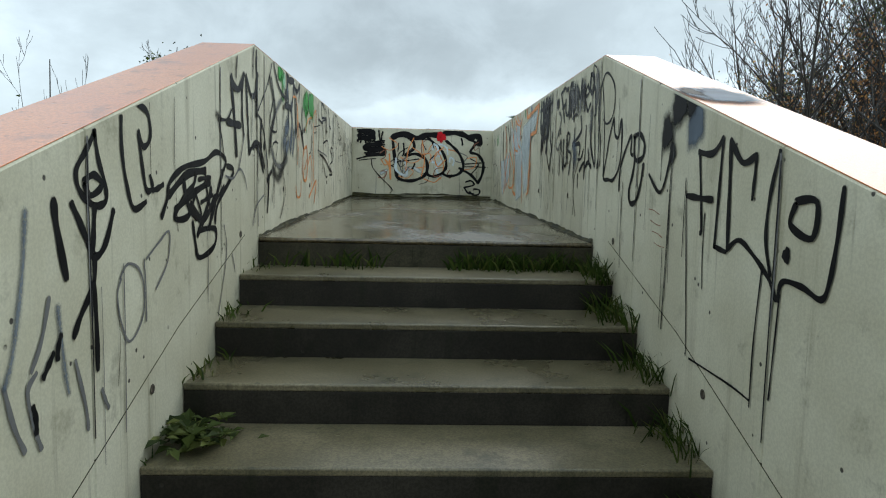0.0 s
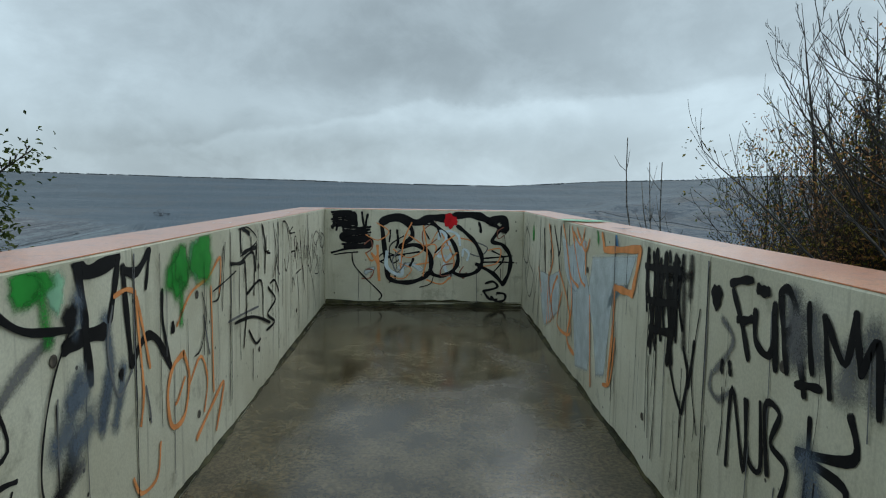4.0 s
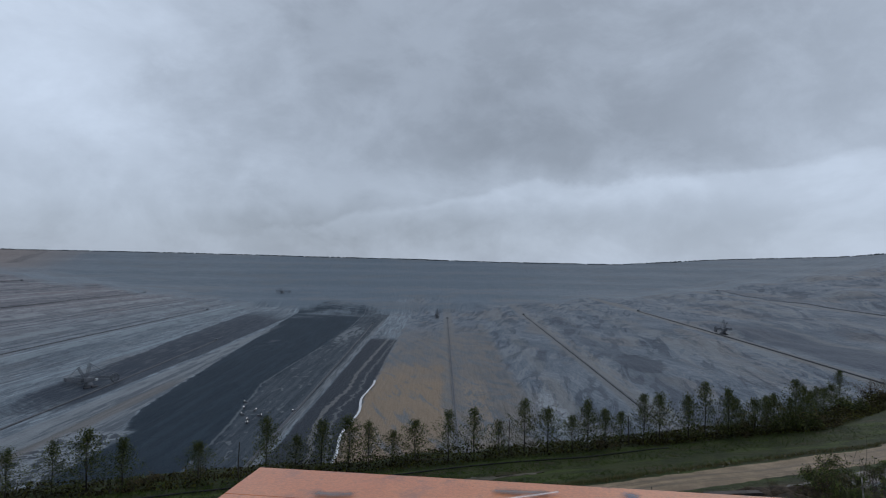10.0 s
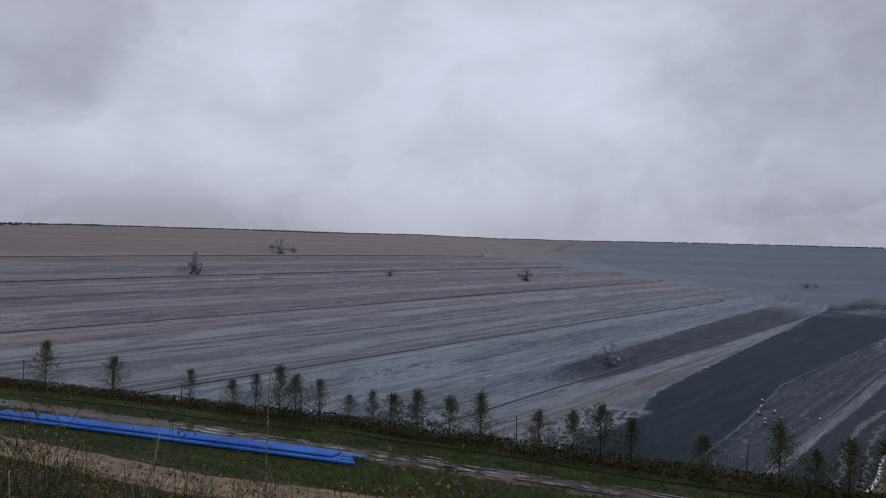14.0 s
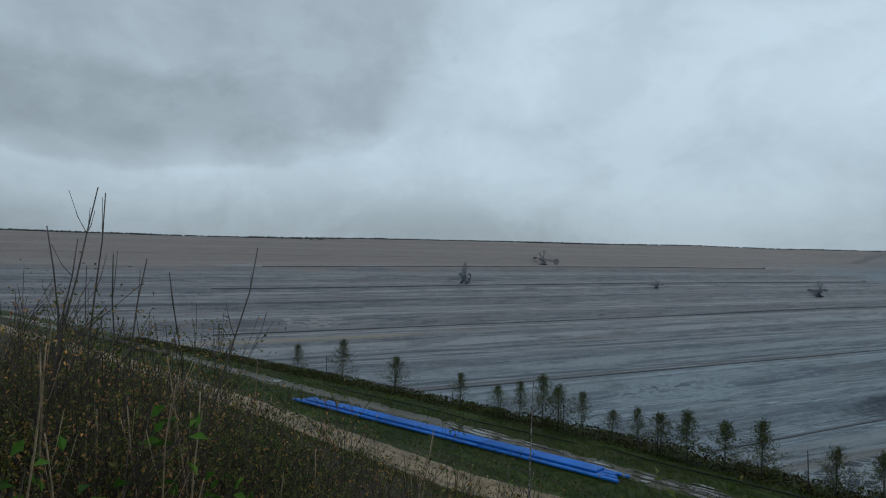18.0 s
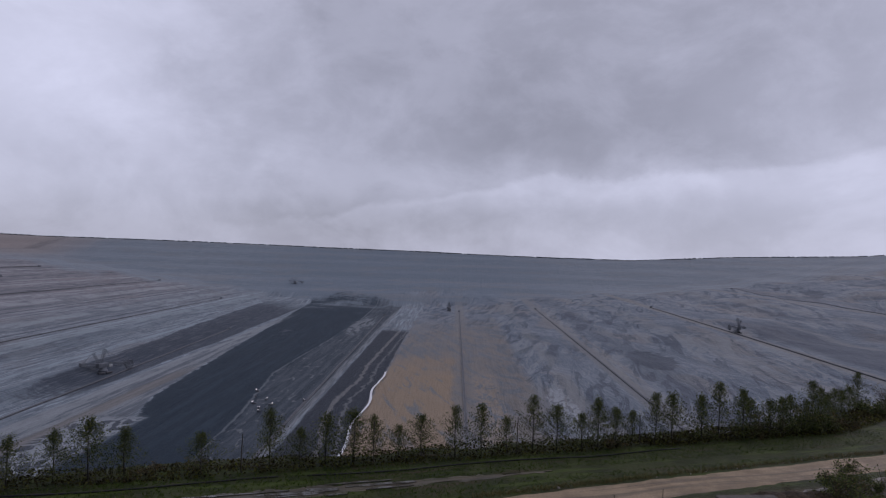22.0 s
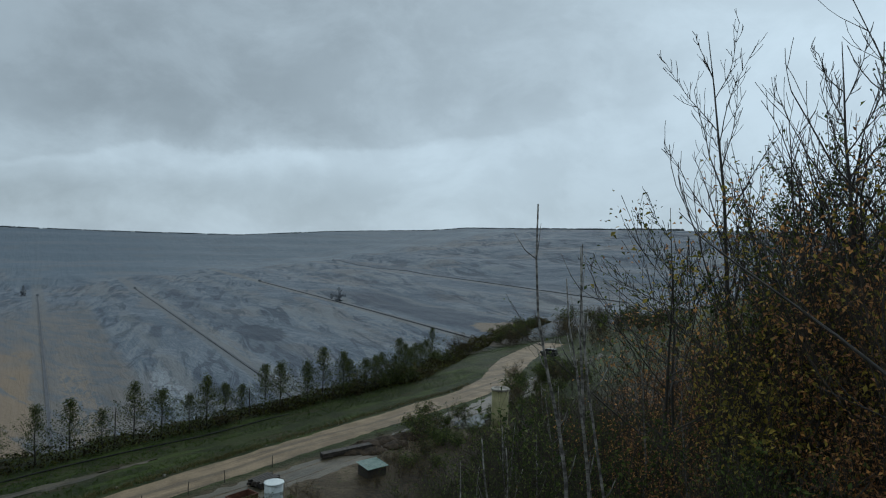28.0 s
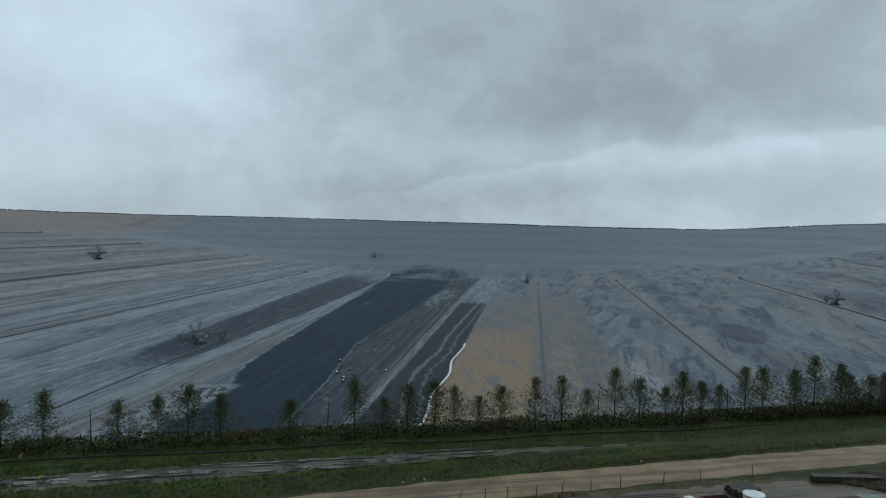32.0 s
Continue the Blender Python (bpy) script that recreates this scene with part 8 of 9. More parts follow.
rng = random.Random(12)
for l in (-14.5, -11.8, -8.0, -5.2, -1.5, 2.0, 5.0, 8.5, 12.5, -16.8, -19, -22, -25, -28, -31, -35.7, -40, -70, -78, -96):
    w = float(np.interp(l, [-96, -68, -36, -16, 12, 46], [43.8, 45.5, 47.6, 48.2, 49.2, 48.9])) + rng.uniform(-0.5, 0.5)
    for j in range(3):
        puddle(l + rng.uniform(-1.6, 1.6), w + (j - 1) * 0.70 + rng.uniform(-0.3, 0.3), rng.uniform(0.4, 2.2), rng.uniform(0.08, 0.28), int(l * 10) + 5000 + j)
puddle(49.5, 38.6, 2.6, 1.3, 91)

# grass along the strip, many blades in one mesh
def grass(name, places, seed, tall, label, m=GRASS):
    rng = random.Random(seed)
    geo = Geo()
    for x, y, z in places:
        for _ in range(rng.randint(4, 7)):
            p = Vector((x + rng.gauss(0, 0.05), y + rng.gauss(0, 0.05), z - 0.02))
            d = Vector((rng.uniform(-0.6, 0.6), rng.uniform(-0.6, 0.6), 1)).normalized()
            k = tall * rng.uniform(0.5, 1.2)
            s = d.orthogonal().normalized() * k * 0.05
            tip = p + d * k + Vector((d.x, d.y, -0.4)) * k * 0.3
            b = len(geo.v)
            mid = p + d * k * 0.55
            geo.v += [p - s, p + s, mid + s * 0.8, mid - s * 0.8, tip]
            geo.f += [(b, b + 1, b + 2, b + 3), (b + 3, b + 2, b + 4)]
    return tagged(new(name, geo.mesh(name, m)), label, "grass", kind="stuff")


rs = np.random.RandomState(31)
ll, ww = rs.uniform(-90, 68, 26000), rs.uniform(39.8, 54.0, 26000)
keep = (ww > np.interp(ll, [a for a, _ in ROAD], [b for _, b in ROAD]) + 2.0) & (np.abs(ww - np.interp(ll, [-96, -68, -36, -16, 12, 46], [43.8, 45.5, 47.6, 48.2, 49.2, 48.9])) > 0.7)
ll, ww = ll[keep], ww[keep]
gx, gy = ROW.x * ll + OUT.x * ww, ROW.y * ll + OUT.y * ww
spots = list(zip(gx.tolist(), gy.tolist(), ground_height(gx, gy).tolist()))
rng = random.Random(31)
grass("grass", spots, 32, 0.22, "short wet meadow grass beside the dirt road")
spots = []
for _ in range(2600):
    l = rng.uniform(-60, 62)
    road_w = float(np.interp(l, [a for a, _ in ROAD], [b for _, b in ROAD]))
    p = along(l, road_w - rng.uniform(2.0, 2.8) if l < 18 else road_w + rng.uniform(1.9, 2.6))
    spots.append((p.x, p.y, height(p.x, p.y)))
grass("grass", spots, 33, 0.3, "rough yellowed grass along the road verge", leaf_material("dry_grass_blade", (0.06, 0.06, 0.02), (0.13, 0.11, 0.045), (0.2, 0.17, 0.08)))

# ---------------------------------------------------------------- things beside the road
BLUE = surf("blue_plastic_pipe", (0.008, 0.115, 0.46), (0.012, 0.15, 0.56), 1.0, 20, (0.3, 0.45), 0.05, 0.002)
BLACK_PIPE = surf("black_rubber_hose", (0.008, 0.008, 0.008), (0.016, 0.016, 0.016), 2, 30, (0.85, 0.95), 0.2, 0.004)
PEAT = surf("dark_brown_dug_earth", (0.020, 0.015, 0.010), (0.066, 0.045, 0.028), 2.2, 22, (0.8, 0.95), 0.8, 0.05, spec=0.15)
TIMBER = surf("dark_wet_timber", (0.020, 0.016, 0.013), (0.05, 0.038, 0.028), 3, 40, (0.5, 0.8), 0.4, 0.01, vary=0.3)
RUST = surf("rusty_sheet", (0.07, 0.025, 0.015), (0.14, 0.05, 0.025), 4, 40, (0.6, 0.9), 0.3, 0.005)
WHITE = surf("white_plastic_tank", (0.55, 0.60, 0.60), (0.66, 0.70, 0.68), 1.5, 30, (0.35, 0.5), 0.05, 0.002)
TEAL = surf("teal_sheet_roof", (0.05, 0.12, 0.10), (0.10, 0.18, 0.155), 2.0, 20, (0.4, 0.6), 0.1, 0.004)
MOSS = surf("mossy_ochre_concrete", (0.19, 0.175, 0.075), (0.29, 0.26, 0.13), 1.2, 18, (0.7, 0.9), 0.4, 0.01)
STONE = surf("pale_stone", (0.17, 0.15, 0.12), (0.28, 0.255, 0.21), 3.0, 25, (0.7, 0.9), 0.4, 0.02, vary=0.25)
DARK = surf("dark_vehicle_paint", (0.012, 0.014, 0.013), (0.025, 0.027, 0.025), 2, 30, (0.3, 0.5), 0.05, 0.002)
TYRE = surf("tyre_rubber", (0.012, 0.012, 0.012), (0.022, 0.022, 0.022), 5, 40, (0.7, 0.9), 0.2, 0.004)
GLASS = surf("dark_window_glass", (0.02, 0.025, 0.03), (0.03, 0.035, 0.04), 2, 20, (0.05, 0.1), 0.0, 0.001)
YELLOW = surf("yellow_plastic", (0.45, 0.32, 0.03), (0.55, 0.40, 0.05), 3, 20, (0.4, 0.6), 0.1, 0.003)


def ring(c, r, z, n=20):
    return [Vector((c[0] + r * math.cos(6.28319 * i / n), c[1] + r * math.sin(6.28319 * i / n), z)) for i in range(n)]


def lathe(name, profile, m, n=20):
    """A turned body from (radius, height) steps."""
    geo = Geo()
    for r, z in profile:
        geo.v += ring((0, 0), r, z, n)
    for k in range(len(profile) - 1):
        for i in range(n):
            j = (i + 1) % n
            geo.f.append((k * n + i, k * n + j, k * n + n + j, k * n + n + i))
    geo.f += [tuple(reversed(range(n))), tuple((len(profile) - 1) * n + i for i in range(n))]
    return geo.mesh(name, m, smooth_shade=True)


# long blue pipes in a flat stack
rng = random.Random(3)
a0, a1 = (-58.6, 42.4), (-22.2, 46.2)
for layer, (lanes, z) in enumerate(((6, 0.16), (4, 0.40))):
    for k in range(lanes):
        off = (k - (lanes - 1) / 2) * 0.30
        cuts = [0.0 + 0.012 * k, 0.335, 0.665, 1.0 - 0.012 * ((k * 3) % 5)] if layer == 0 else [0.05, 0.36, 0.67, 0.95]
        for c, e in zip(cuts, cuts[1:]):
            ends = []
            for q in (c, e - 0.004):
                p = along(a0[0] + (a1[0] - a0[0]) * q, a0[1] + (a1[1] - a0[1]) * q + off)
                ends.append(Vector((p.x, p.y, height(p.x, p.y) + z + 0.03)))
            geo = Geo()
            geo.tube([ends[0], ends[0].lerp(ends[1], 0.5) + Vector((0, 0, 0.01)), ends[1]], [0.145] * 3, 8)
            tagged(new("pipe", geo.mesh("pipe", BLUE, smooth_shade=True)), "long blue plastic pipe lying in a stack by the road", "pipe", group="stack of blue pipes")

# black hose lying along the foot of the tree row
for l0, l1, w in ((-64, -30, 51.2), (-28, 6, 52.3), (8, 40, 52.2)):
    pts = []
    for i in range(18):
        l = l0 + (l1 - l0) * i / 17
        p = along(l, w + 0.25 * math.sin(l * 0.35) + (float(rim(l)) - 57.5) * 0.8)
        pts.append(Vector((p.x, p.y, height(p.x, p.y) + 0.06)))
    geo = Geo()
    geo.tube(pts, [0.055] * len(pts), 7)
    tagged(new("hose", geo.mesh("hose", BLACK_PIPE, smooth_shade=True)), "thick black hose lying below the tree row", "hose", group="black hoses below the trees")

# thin wooden posts in the tree row and along the road
def post(l, w, tall, r, m=TIMBER, label="thin dark wooden post standing in the grass", group="posts in the tree row"):
    p = along(l, w)
    geo = Geo()
    rng_ = random.Random(int(l * 31 + w))
    geo.tube([Vector((0, 0, -0.2)), Vector((rng_.uniform(-0.03, 0.03), 0, tall * 0.5)), Vector((rng_.uniform(-0.05, 0.05), 0, tall))], [r, r * 0.9, r * 0.7], 6)
    ob = new("post", geo.mesh("post", m))
    ob.matrix_basis = pose(p.x, p.y, height(p.x, p.y))
    tagged(ob, label, "post", group=group)


for l in (-66, -54.5, -46, -33, -24, -12.9, 3.5, 13.2, 25.2, 37):
    post(l, float(rim(l)) - 3.4, 3.0 + 0.5 * math.sin(l), 0.045)
for l, w in ((10.7, 41.0), (12.2, 41.1), (13.6, 41.2), (15.4, 41.3), (17.1, 41.4), (19, 41.6), (21.0, 41.7), (24, 41.8), (26.6, 41.9), (30.5, 42.1)):
    post(l, w, 0.8, 0.03, TIMBER, "short fence post beside the road", "fence posts by the road")


def frame_at(l, w, turn=0.0, z=0.0):
    p = along(l, w)
    return pose(p.x, p.y, height(p.x, p.y) + z, 0, 0, 27.1 + turn)


def timber_stack(l, w, long, deep, rows, turn=0.0, seed=1):
    """Dark beams piled on bearers."""
    ob = tagged(empty("timber_stack", frame_at(l, w, turn)), "stack of dark wet timber beams on bearers", "timber", group="timber stacks by the yard")
    rng_ = random.Random(seed)
    for x in (-long * 0.35, long * 0.35):
        part("bearer", bevelled((x - 0.06, -deep / 2, 0.0), (x + 0.06, deep / 2, 0.10), TIMBER, 0.01), ob)
    n = max(3, int(deep / 0.2))
    for r in range(rows):
        for k in range(n):
            y = -deep / 2 + (k + 0.5) * deep / n
            d = rng_.uniform(-0.12, 0.12)
            part("beam", bevelled((-long / 2 + d, y - 0.085, 0.10 + r * 0.17), (long / 2 + d, y + 0.085, 0.26 + r * 0.17), TIMBER, 0.012), ob)


timber_stack(16.1, 38.6, 3.6, 1.1, 4, 0, 1)
timber_stack(20.8, 38.0, 3.8, 1.2, 5, -2, 2)
timber_stack(28.2, 39.8, 1.7, 1.3, 2, 8, 3)
timber_stack(36.0, 40.4, 4.2, 0.6, 2, -12, 4)

for l, w, turn, rows in ((-133, 40.0, 4, 3), (-122, 40.8, 4, 2), (-111, 41.6, 5, 3), (-100, 42.4, 5, 2)):
    timber_stack(l, w, 9.6, 1.4, rows, turn, int(-l))

tank = tagged(empty("water_tank", frame_at(26.5, 36.6)), "white round plastic water tank with a rim", "tank")
part("body", lathe("body", [(0.50, 0.0), (0.54, 0.03), (0.55, 0.4), (0.565, 0.42), (0.55, 0.44), (0.55, 0.85), (0.565, 0.87), (0.55, 0.89), (0.55, 1.28), (0.53, 1.32)], WHITE), tank)
part("rim", lathe("rim", [(0.55, 1.30), (0.60, 1.31), (0.60, 1.37), (0.52, 1.39)], WHITE), tank)
barrel = tagged(empty("barrel", frame_at(23.6, 38.3)), "small white and blue barrel in the yard", "barrel")
part("body", lathe("body", [(0.24, 0), (0.29, 0.06), (0.30, 0.3), (0.29, 0.55)], BLUE), barrel)
part("lid", lathe("lid", [(0.30, 0.55), (0.30, 0.62), (0.2, 0.68)], WHITE), barrel)
box_ = tagged(empty("crate", frame_at(24.9, 37.5)), "rusty red metal crate with open top", "crate")
for a, b in (((-0.8, -0.5, 0), (0.8, -0.45, 0.85)), ((-0.8, 0.45, 0), (0.8, 0.5, 0.85)), ((-0.8, -0.45, 0), (-0.75, 0.45, 0.85)), ((0.75, -0.45, 0), (0.8, 0.45, 0.85)), ((-0.75, -0.45, 0), (0.75, 0.45, 0.06))):
    part("side_panel", bevelled(a, b, RUST, 0.008), box_)
can = tagged(empty("canister", frame_at(26.0, 38.0)), "yellow plastic canister on the ground", "canister")
part("body", bevelled((-0.2, -0.12, 0), (0.2, 0.12, 0.5), YELLOW, 0.04), can)
part("handle", bevelled((-0.12, -0.03, 0.5), (0.08, 0.03, 0.56), YELLOW, 0.012), can)

shed = tagged(empty("shed", frame_at(34.1, 35.9, -10)), "low dark shed with a teal sheet roof", "shed")
shed.matrix_basis = shed.matrix_basis @ Matrix.Diagonal((0.75, 0.75, 0.8, 1))
part("wall", bevelled((-1.0, -0.8, -0.3), (1.0, 0.8, 0.85), TIMBER, 0.02), shed)
for k in range(9):
    x = -1.15 + k * 0.256
    part("roof_sheet", bevelled((x, -1.0, 0.0), (x + 0.24, 1.0, 0.03), TEAL, 0.01), shed).matrix_basis = pose(0, 0, 0.92, 7, 0, 0)
for l, w, r in ((36.6, 40.4, 0.9), (38.2, 40.6, 1.1), (40.0, 40.3, 1.0), (41.6, 40.1, 0.9), (37.6, 39.3, 0.8), (39.8, 39.0, 0.9), (42.8, 39.2, 1.0)):
    bm = bmesh.new()
    bmesh.ops.create_icosphere(bm, subdivisions=3, radius=r)
    for v in bm.verts:
        v.co *= 1 + 0.25 * noise.noise(v.co * 1.7 + Vector((l, w, 0)))
        v.co.x, v.co.z = v.co.x * 1.35, v.co.z * 0.42
    me = bpy.data.meshes.new("earth_mound")
    bm.to_mesh(me), bm.free()
    me.materials.append(PEAT)
    ob = new("earth_mound", me)
    ob.matrix_basis = frame_at(l, w, 0, -0.05)
    tagged(ob, "heap of dark soil with weeds in the yard", "heap", group="soil heaps in the yard")

tower = tagged(empty("concrete_shaft", frame_at(49.3, 35.7)), "round ochre mossy concrete shaft with a pale rim", "shaft")
part("shaft", lathe("shaft", [(0.74, -0.4), (0.74, 1.7), (0.72, 1.72), (0.72, 3.36)], MOSS, 24), tower)
part("rim", lathe("rim", [(0.70, 3.34), (0.80, 3.36), (0.82, 3.40), (0.82, 3.48), (0.78, 3.52), (0.60, 3.52), (0.58, 3.44)], STONE, 24), tower, "pale worn concrete rim")
part("base", lathe("base", [(0.90, -0.4), (0.90, 0.18), (0.86, 0.24), (0.70, 0.25)], MOSS, 24), tower)


def jeep(m, paint=DARK, label="small dark off-road car parked beside the dirt road"):
    """A small off-road car, parked."""
    ob = tagged(empty("off_road_car", m), label, "car")
    part("body", bevelled((-1.9, -0.8, 0.45), (1.9, 0.8, 1.05), paint, 0.08), ob)
    part("cabin", bevelled((-1.75, -0.74, 1.05), (0.6, 0.74, 1.72), paint, 0.10), ob)
    part("windscreen", bevelled((0.585, -0.66, 1.12), (0.63, 0.66, 1.62), GLASS, 0.01), ob)
    for y in (-0.755, 0.735):
        for x in (-1.6, -0.85, -0.1):
            part("window", bevelled((x, y, 1.15), (x + 0.62, y + 0.02, 1.6), GLASS, 0.006), ob)
    for y in (-0.55, 0.55):
        part("headlight", lathe("headlight", [(0.10, 0), (0.10, 0.04)], WHITE, 12), ob).matrix_basis = pose(1.88, y, 0.85, 0, 90, 0)
    part("bumper", bevelled((1.88, -0.78, 0.42), (2.0, 0.78, 0.6), TYRE, 0.03), ob)
    for x in (-1.2, 1.2):
        for y in (-0.78, 0.78):
            wheel = part("wheel", None, ob)
            wheel.matrix_basis = pose(x, y, 0.36, 90, 0, 0)
            part("tyre", lathe("tyre", [(0.2, -0.1), (0.34, -0.11), (0.37, -0.06), (0.37, 0.06), (0.34, 0.11), (0.2, 0.1)], TYRE), wheel)
            part("rim", lathe("rim", [(0.19, -0.09), (0.2, 0.0), (0.19, 0.09)], WHITE, 12), wheel)


jeep(frame_at(85.0, 51.2, 95, 0.02) @ Matrix.Scale(0.62, 4), label="small dark utility vehicle parked beside the dirt road")
jeep(frame_at(-196.0, 30.6, 8, 0.02), WHITE, "white car parked at the far end of the dirt road")

rng = random.Random(17)
bm = bmesh.new()
bmesh.ops.create_icosphere(bm, subdivisions=1, radius=0.5)
for v in bm.verts:
    v.co *= 1 + 0.3 * noise.noise(v.co * 3)
rock = bpy.data.meshes.new("stone")
bm.to_mesh(rock), bm.free()
rock.materials.append(STONE)
for k in range(70):
    if k < 30:
        l, w, size = rng.uniform(75, 91), rng.uniform(43.5, 46.5), rng.uniform(0.3, 0.9)
    else:
        l = rng.uniform(-40, 60)
        w, size = float(np.interp(l, [a for a, _ in ROAD], [b for _, b in ROAD])) + rng.uniform(1.9, 2.4), rng.uniform(0.10, 0.28)
    p = along(l, w)
    ob = new("stone", rock)
    ob.matrix_basis = pose(p.x, p.y, height(p.x, p.y) + size * 0.1, rng.uniform(0, 360), rng.uniform(0, 360), 0) @ Matrix.Diagonal((size, size * rng.uniform(0.6, 1), size * 0.7, 1))
    tagged(ob, "pale rough stone lying beside the road", "stone", group="stones along the road")

# grass tufts in the joints of the stairs
rng = random.Random(23)
spots = []
for k in range(76):
    spots.append((rng.uniform(0.15, 0.97) if k < 62 else rng.uniform(-0.85, -0.3), -0.01 - rng.uniform(0, 0.03), -RISE + rng.uniform(0, 0.05)))
    spots[-1] = (spots[-1][0], -0.02 - rng.uniform(0, 0.05), -RISE)
grass("grass", spots, 24, 0.16, "tufts of grass in the joint of the top step")
spots = []
for _ in range(120):
    k = rng.randint(1, 6)
    y = -TREAD * k + rng.uniform(0.0, 0.40)
    spots.append((HALF - rng.uniform(0.01, 0.07), y, -RISE * k))
grass("grass", spots, 25, 0.16, "long grass growing along the foot of the parapet")
spots = [(-HALF + rng.uniform(0.01, 0.06), -TREAD * k + rng.uniform(0.0, 0.4), -RISE * k) for k in (1, 2, 3, 4) for _ in range(5)]
grass("grass", spots, 26, 0.10, "sparse grass along the foot of the parapet")
geo = Geo()
for _ in range(130):
    c = Vector((-0.90 + rng.gauss(0, 0.08), -TREAD * 3.55 + rng.gauss(0, 0.07), -RISE * 4 + rng.uniform(0.005, 0.07)))
    geo.leaf(c, Vector((rng.uniform(-1, 1), rng.uniform(-1, 1), rng.uniform(-0.2, 0.4))), Vector((0, 0, 1)), rng.uniform(0.04, 0.09), 0.6)
tagged(new("leaf_pile", geo.mesh("leaf_pile", LEAF_DARK)), "small pile of dark wet leaves on a step", "leaves", kind="stuff")

# tie holes of the formwork
HOLE = surf("dark_hole_rim", (0.05, 0.04, 0.03), (0.12, 0.10, 0.07), 20, 80, (0.7, 0.9), 0.3, 0.003)
for side in (-1, 1):
    for y, z in ((-2.9, -0.75), (-1.62, -0.42), (-0.4, 0.05), (0.75, 0.28), (1.9, 0.3), (3.0, 0.33), (4.2, 0.35), (0.75, 0.85), (1.9, 0.85), (3.0, 0.85), (4.2, 0.85)):
        ob = new("tie_hole", lathe("tie_hole", [(0.013, 0.0), (0.019, 0.0015), (0.019, 0.003), (0.012, 0.0005)], HOLE, 12))
        ob.matrix_basis = pose(side * (HALF - 0.001), y, z, 0, -90 * side, 0)
        tagged(ob, "small dark formwork tie hole in the concrete", "hole", group="tie holes in the parapets")


# ---------------------------------------------------------------- machines and conveyors in the mine
# steel base colour lightened so far machines look hazy
STEEL = surf("weathered_hazed_steel", (0.105, 0.115, 0.130), (0.15, 0.16, 0.175), 0.1, 1.0, (0.6, 0.8), 0.1, 0.1)
PALE_STEEL = surf("pale_painted_steel", (0.42, 0.43, 0.43), (0.55, 0.56, 0.56), 0.1, 1.0, (0.5, 0.7), 0.1, 0.1)
BELT = surf("dark_belt", (0.05, 0.052, 0.06), (0.085, 0.085, 0.092), 0.05, 0.6, (0.7, 0.9), 0.1, 0.1)


def mine(u, s):
    """A place in the mine from the strip coordinates."""
    full = u * (1 + (0.00006 if u < 0 else 0.00013) * min(max(s, 0), 4800))
    x, y = full * SIDE.x + s * AX.x, full * SIDE.y + s * AX.y
    return Vector((x, y, height(x, y)))


def truss(a, b, r, m, n=6):
    """A four-chord lattice girder."""
    geo = Geo()
    d = (b - a)
    s = d.cross(Vector((0, 0, 1))).normalized() * r
    t = s.cross(d).normalized() * r
    nodes = [[a + d * (i / n) + s * p + t * q for p, q in ((1, 1), (-1, 1), (-1, -1), (1, -1))] for i in range(n + 1)]
    for k in range(4):
        geo.tube([nodes[0][k], nodes[-1][k]], [r * 0.16] * 2, 4)
    for i in range(n):
        for k in range(4):
            geo.tube([nodes[i][k], nodes[i + 1][(k + 1) % 4]], [r * 0.10] * 2, 3)
            geo.tube([nodes[i][k], nodes[i][(k + 1) % 4]], [r * 0.10] * 2, 3)
    return geo.mesh("girder", m)


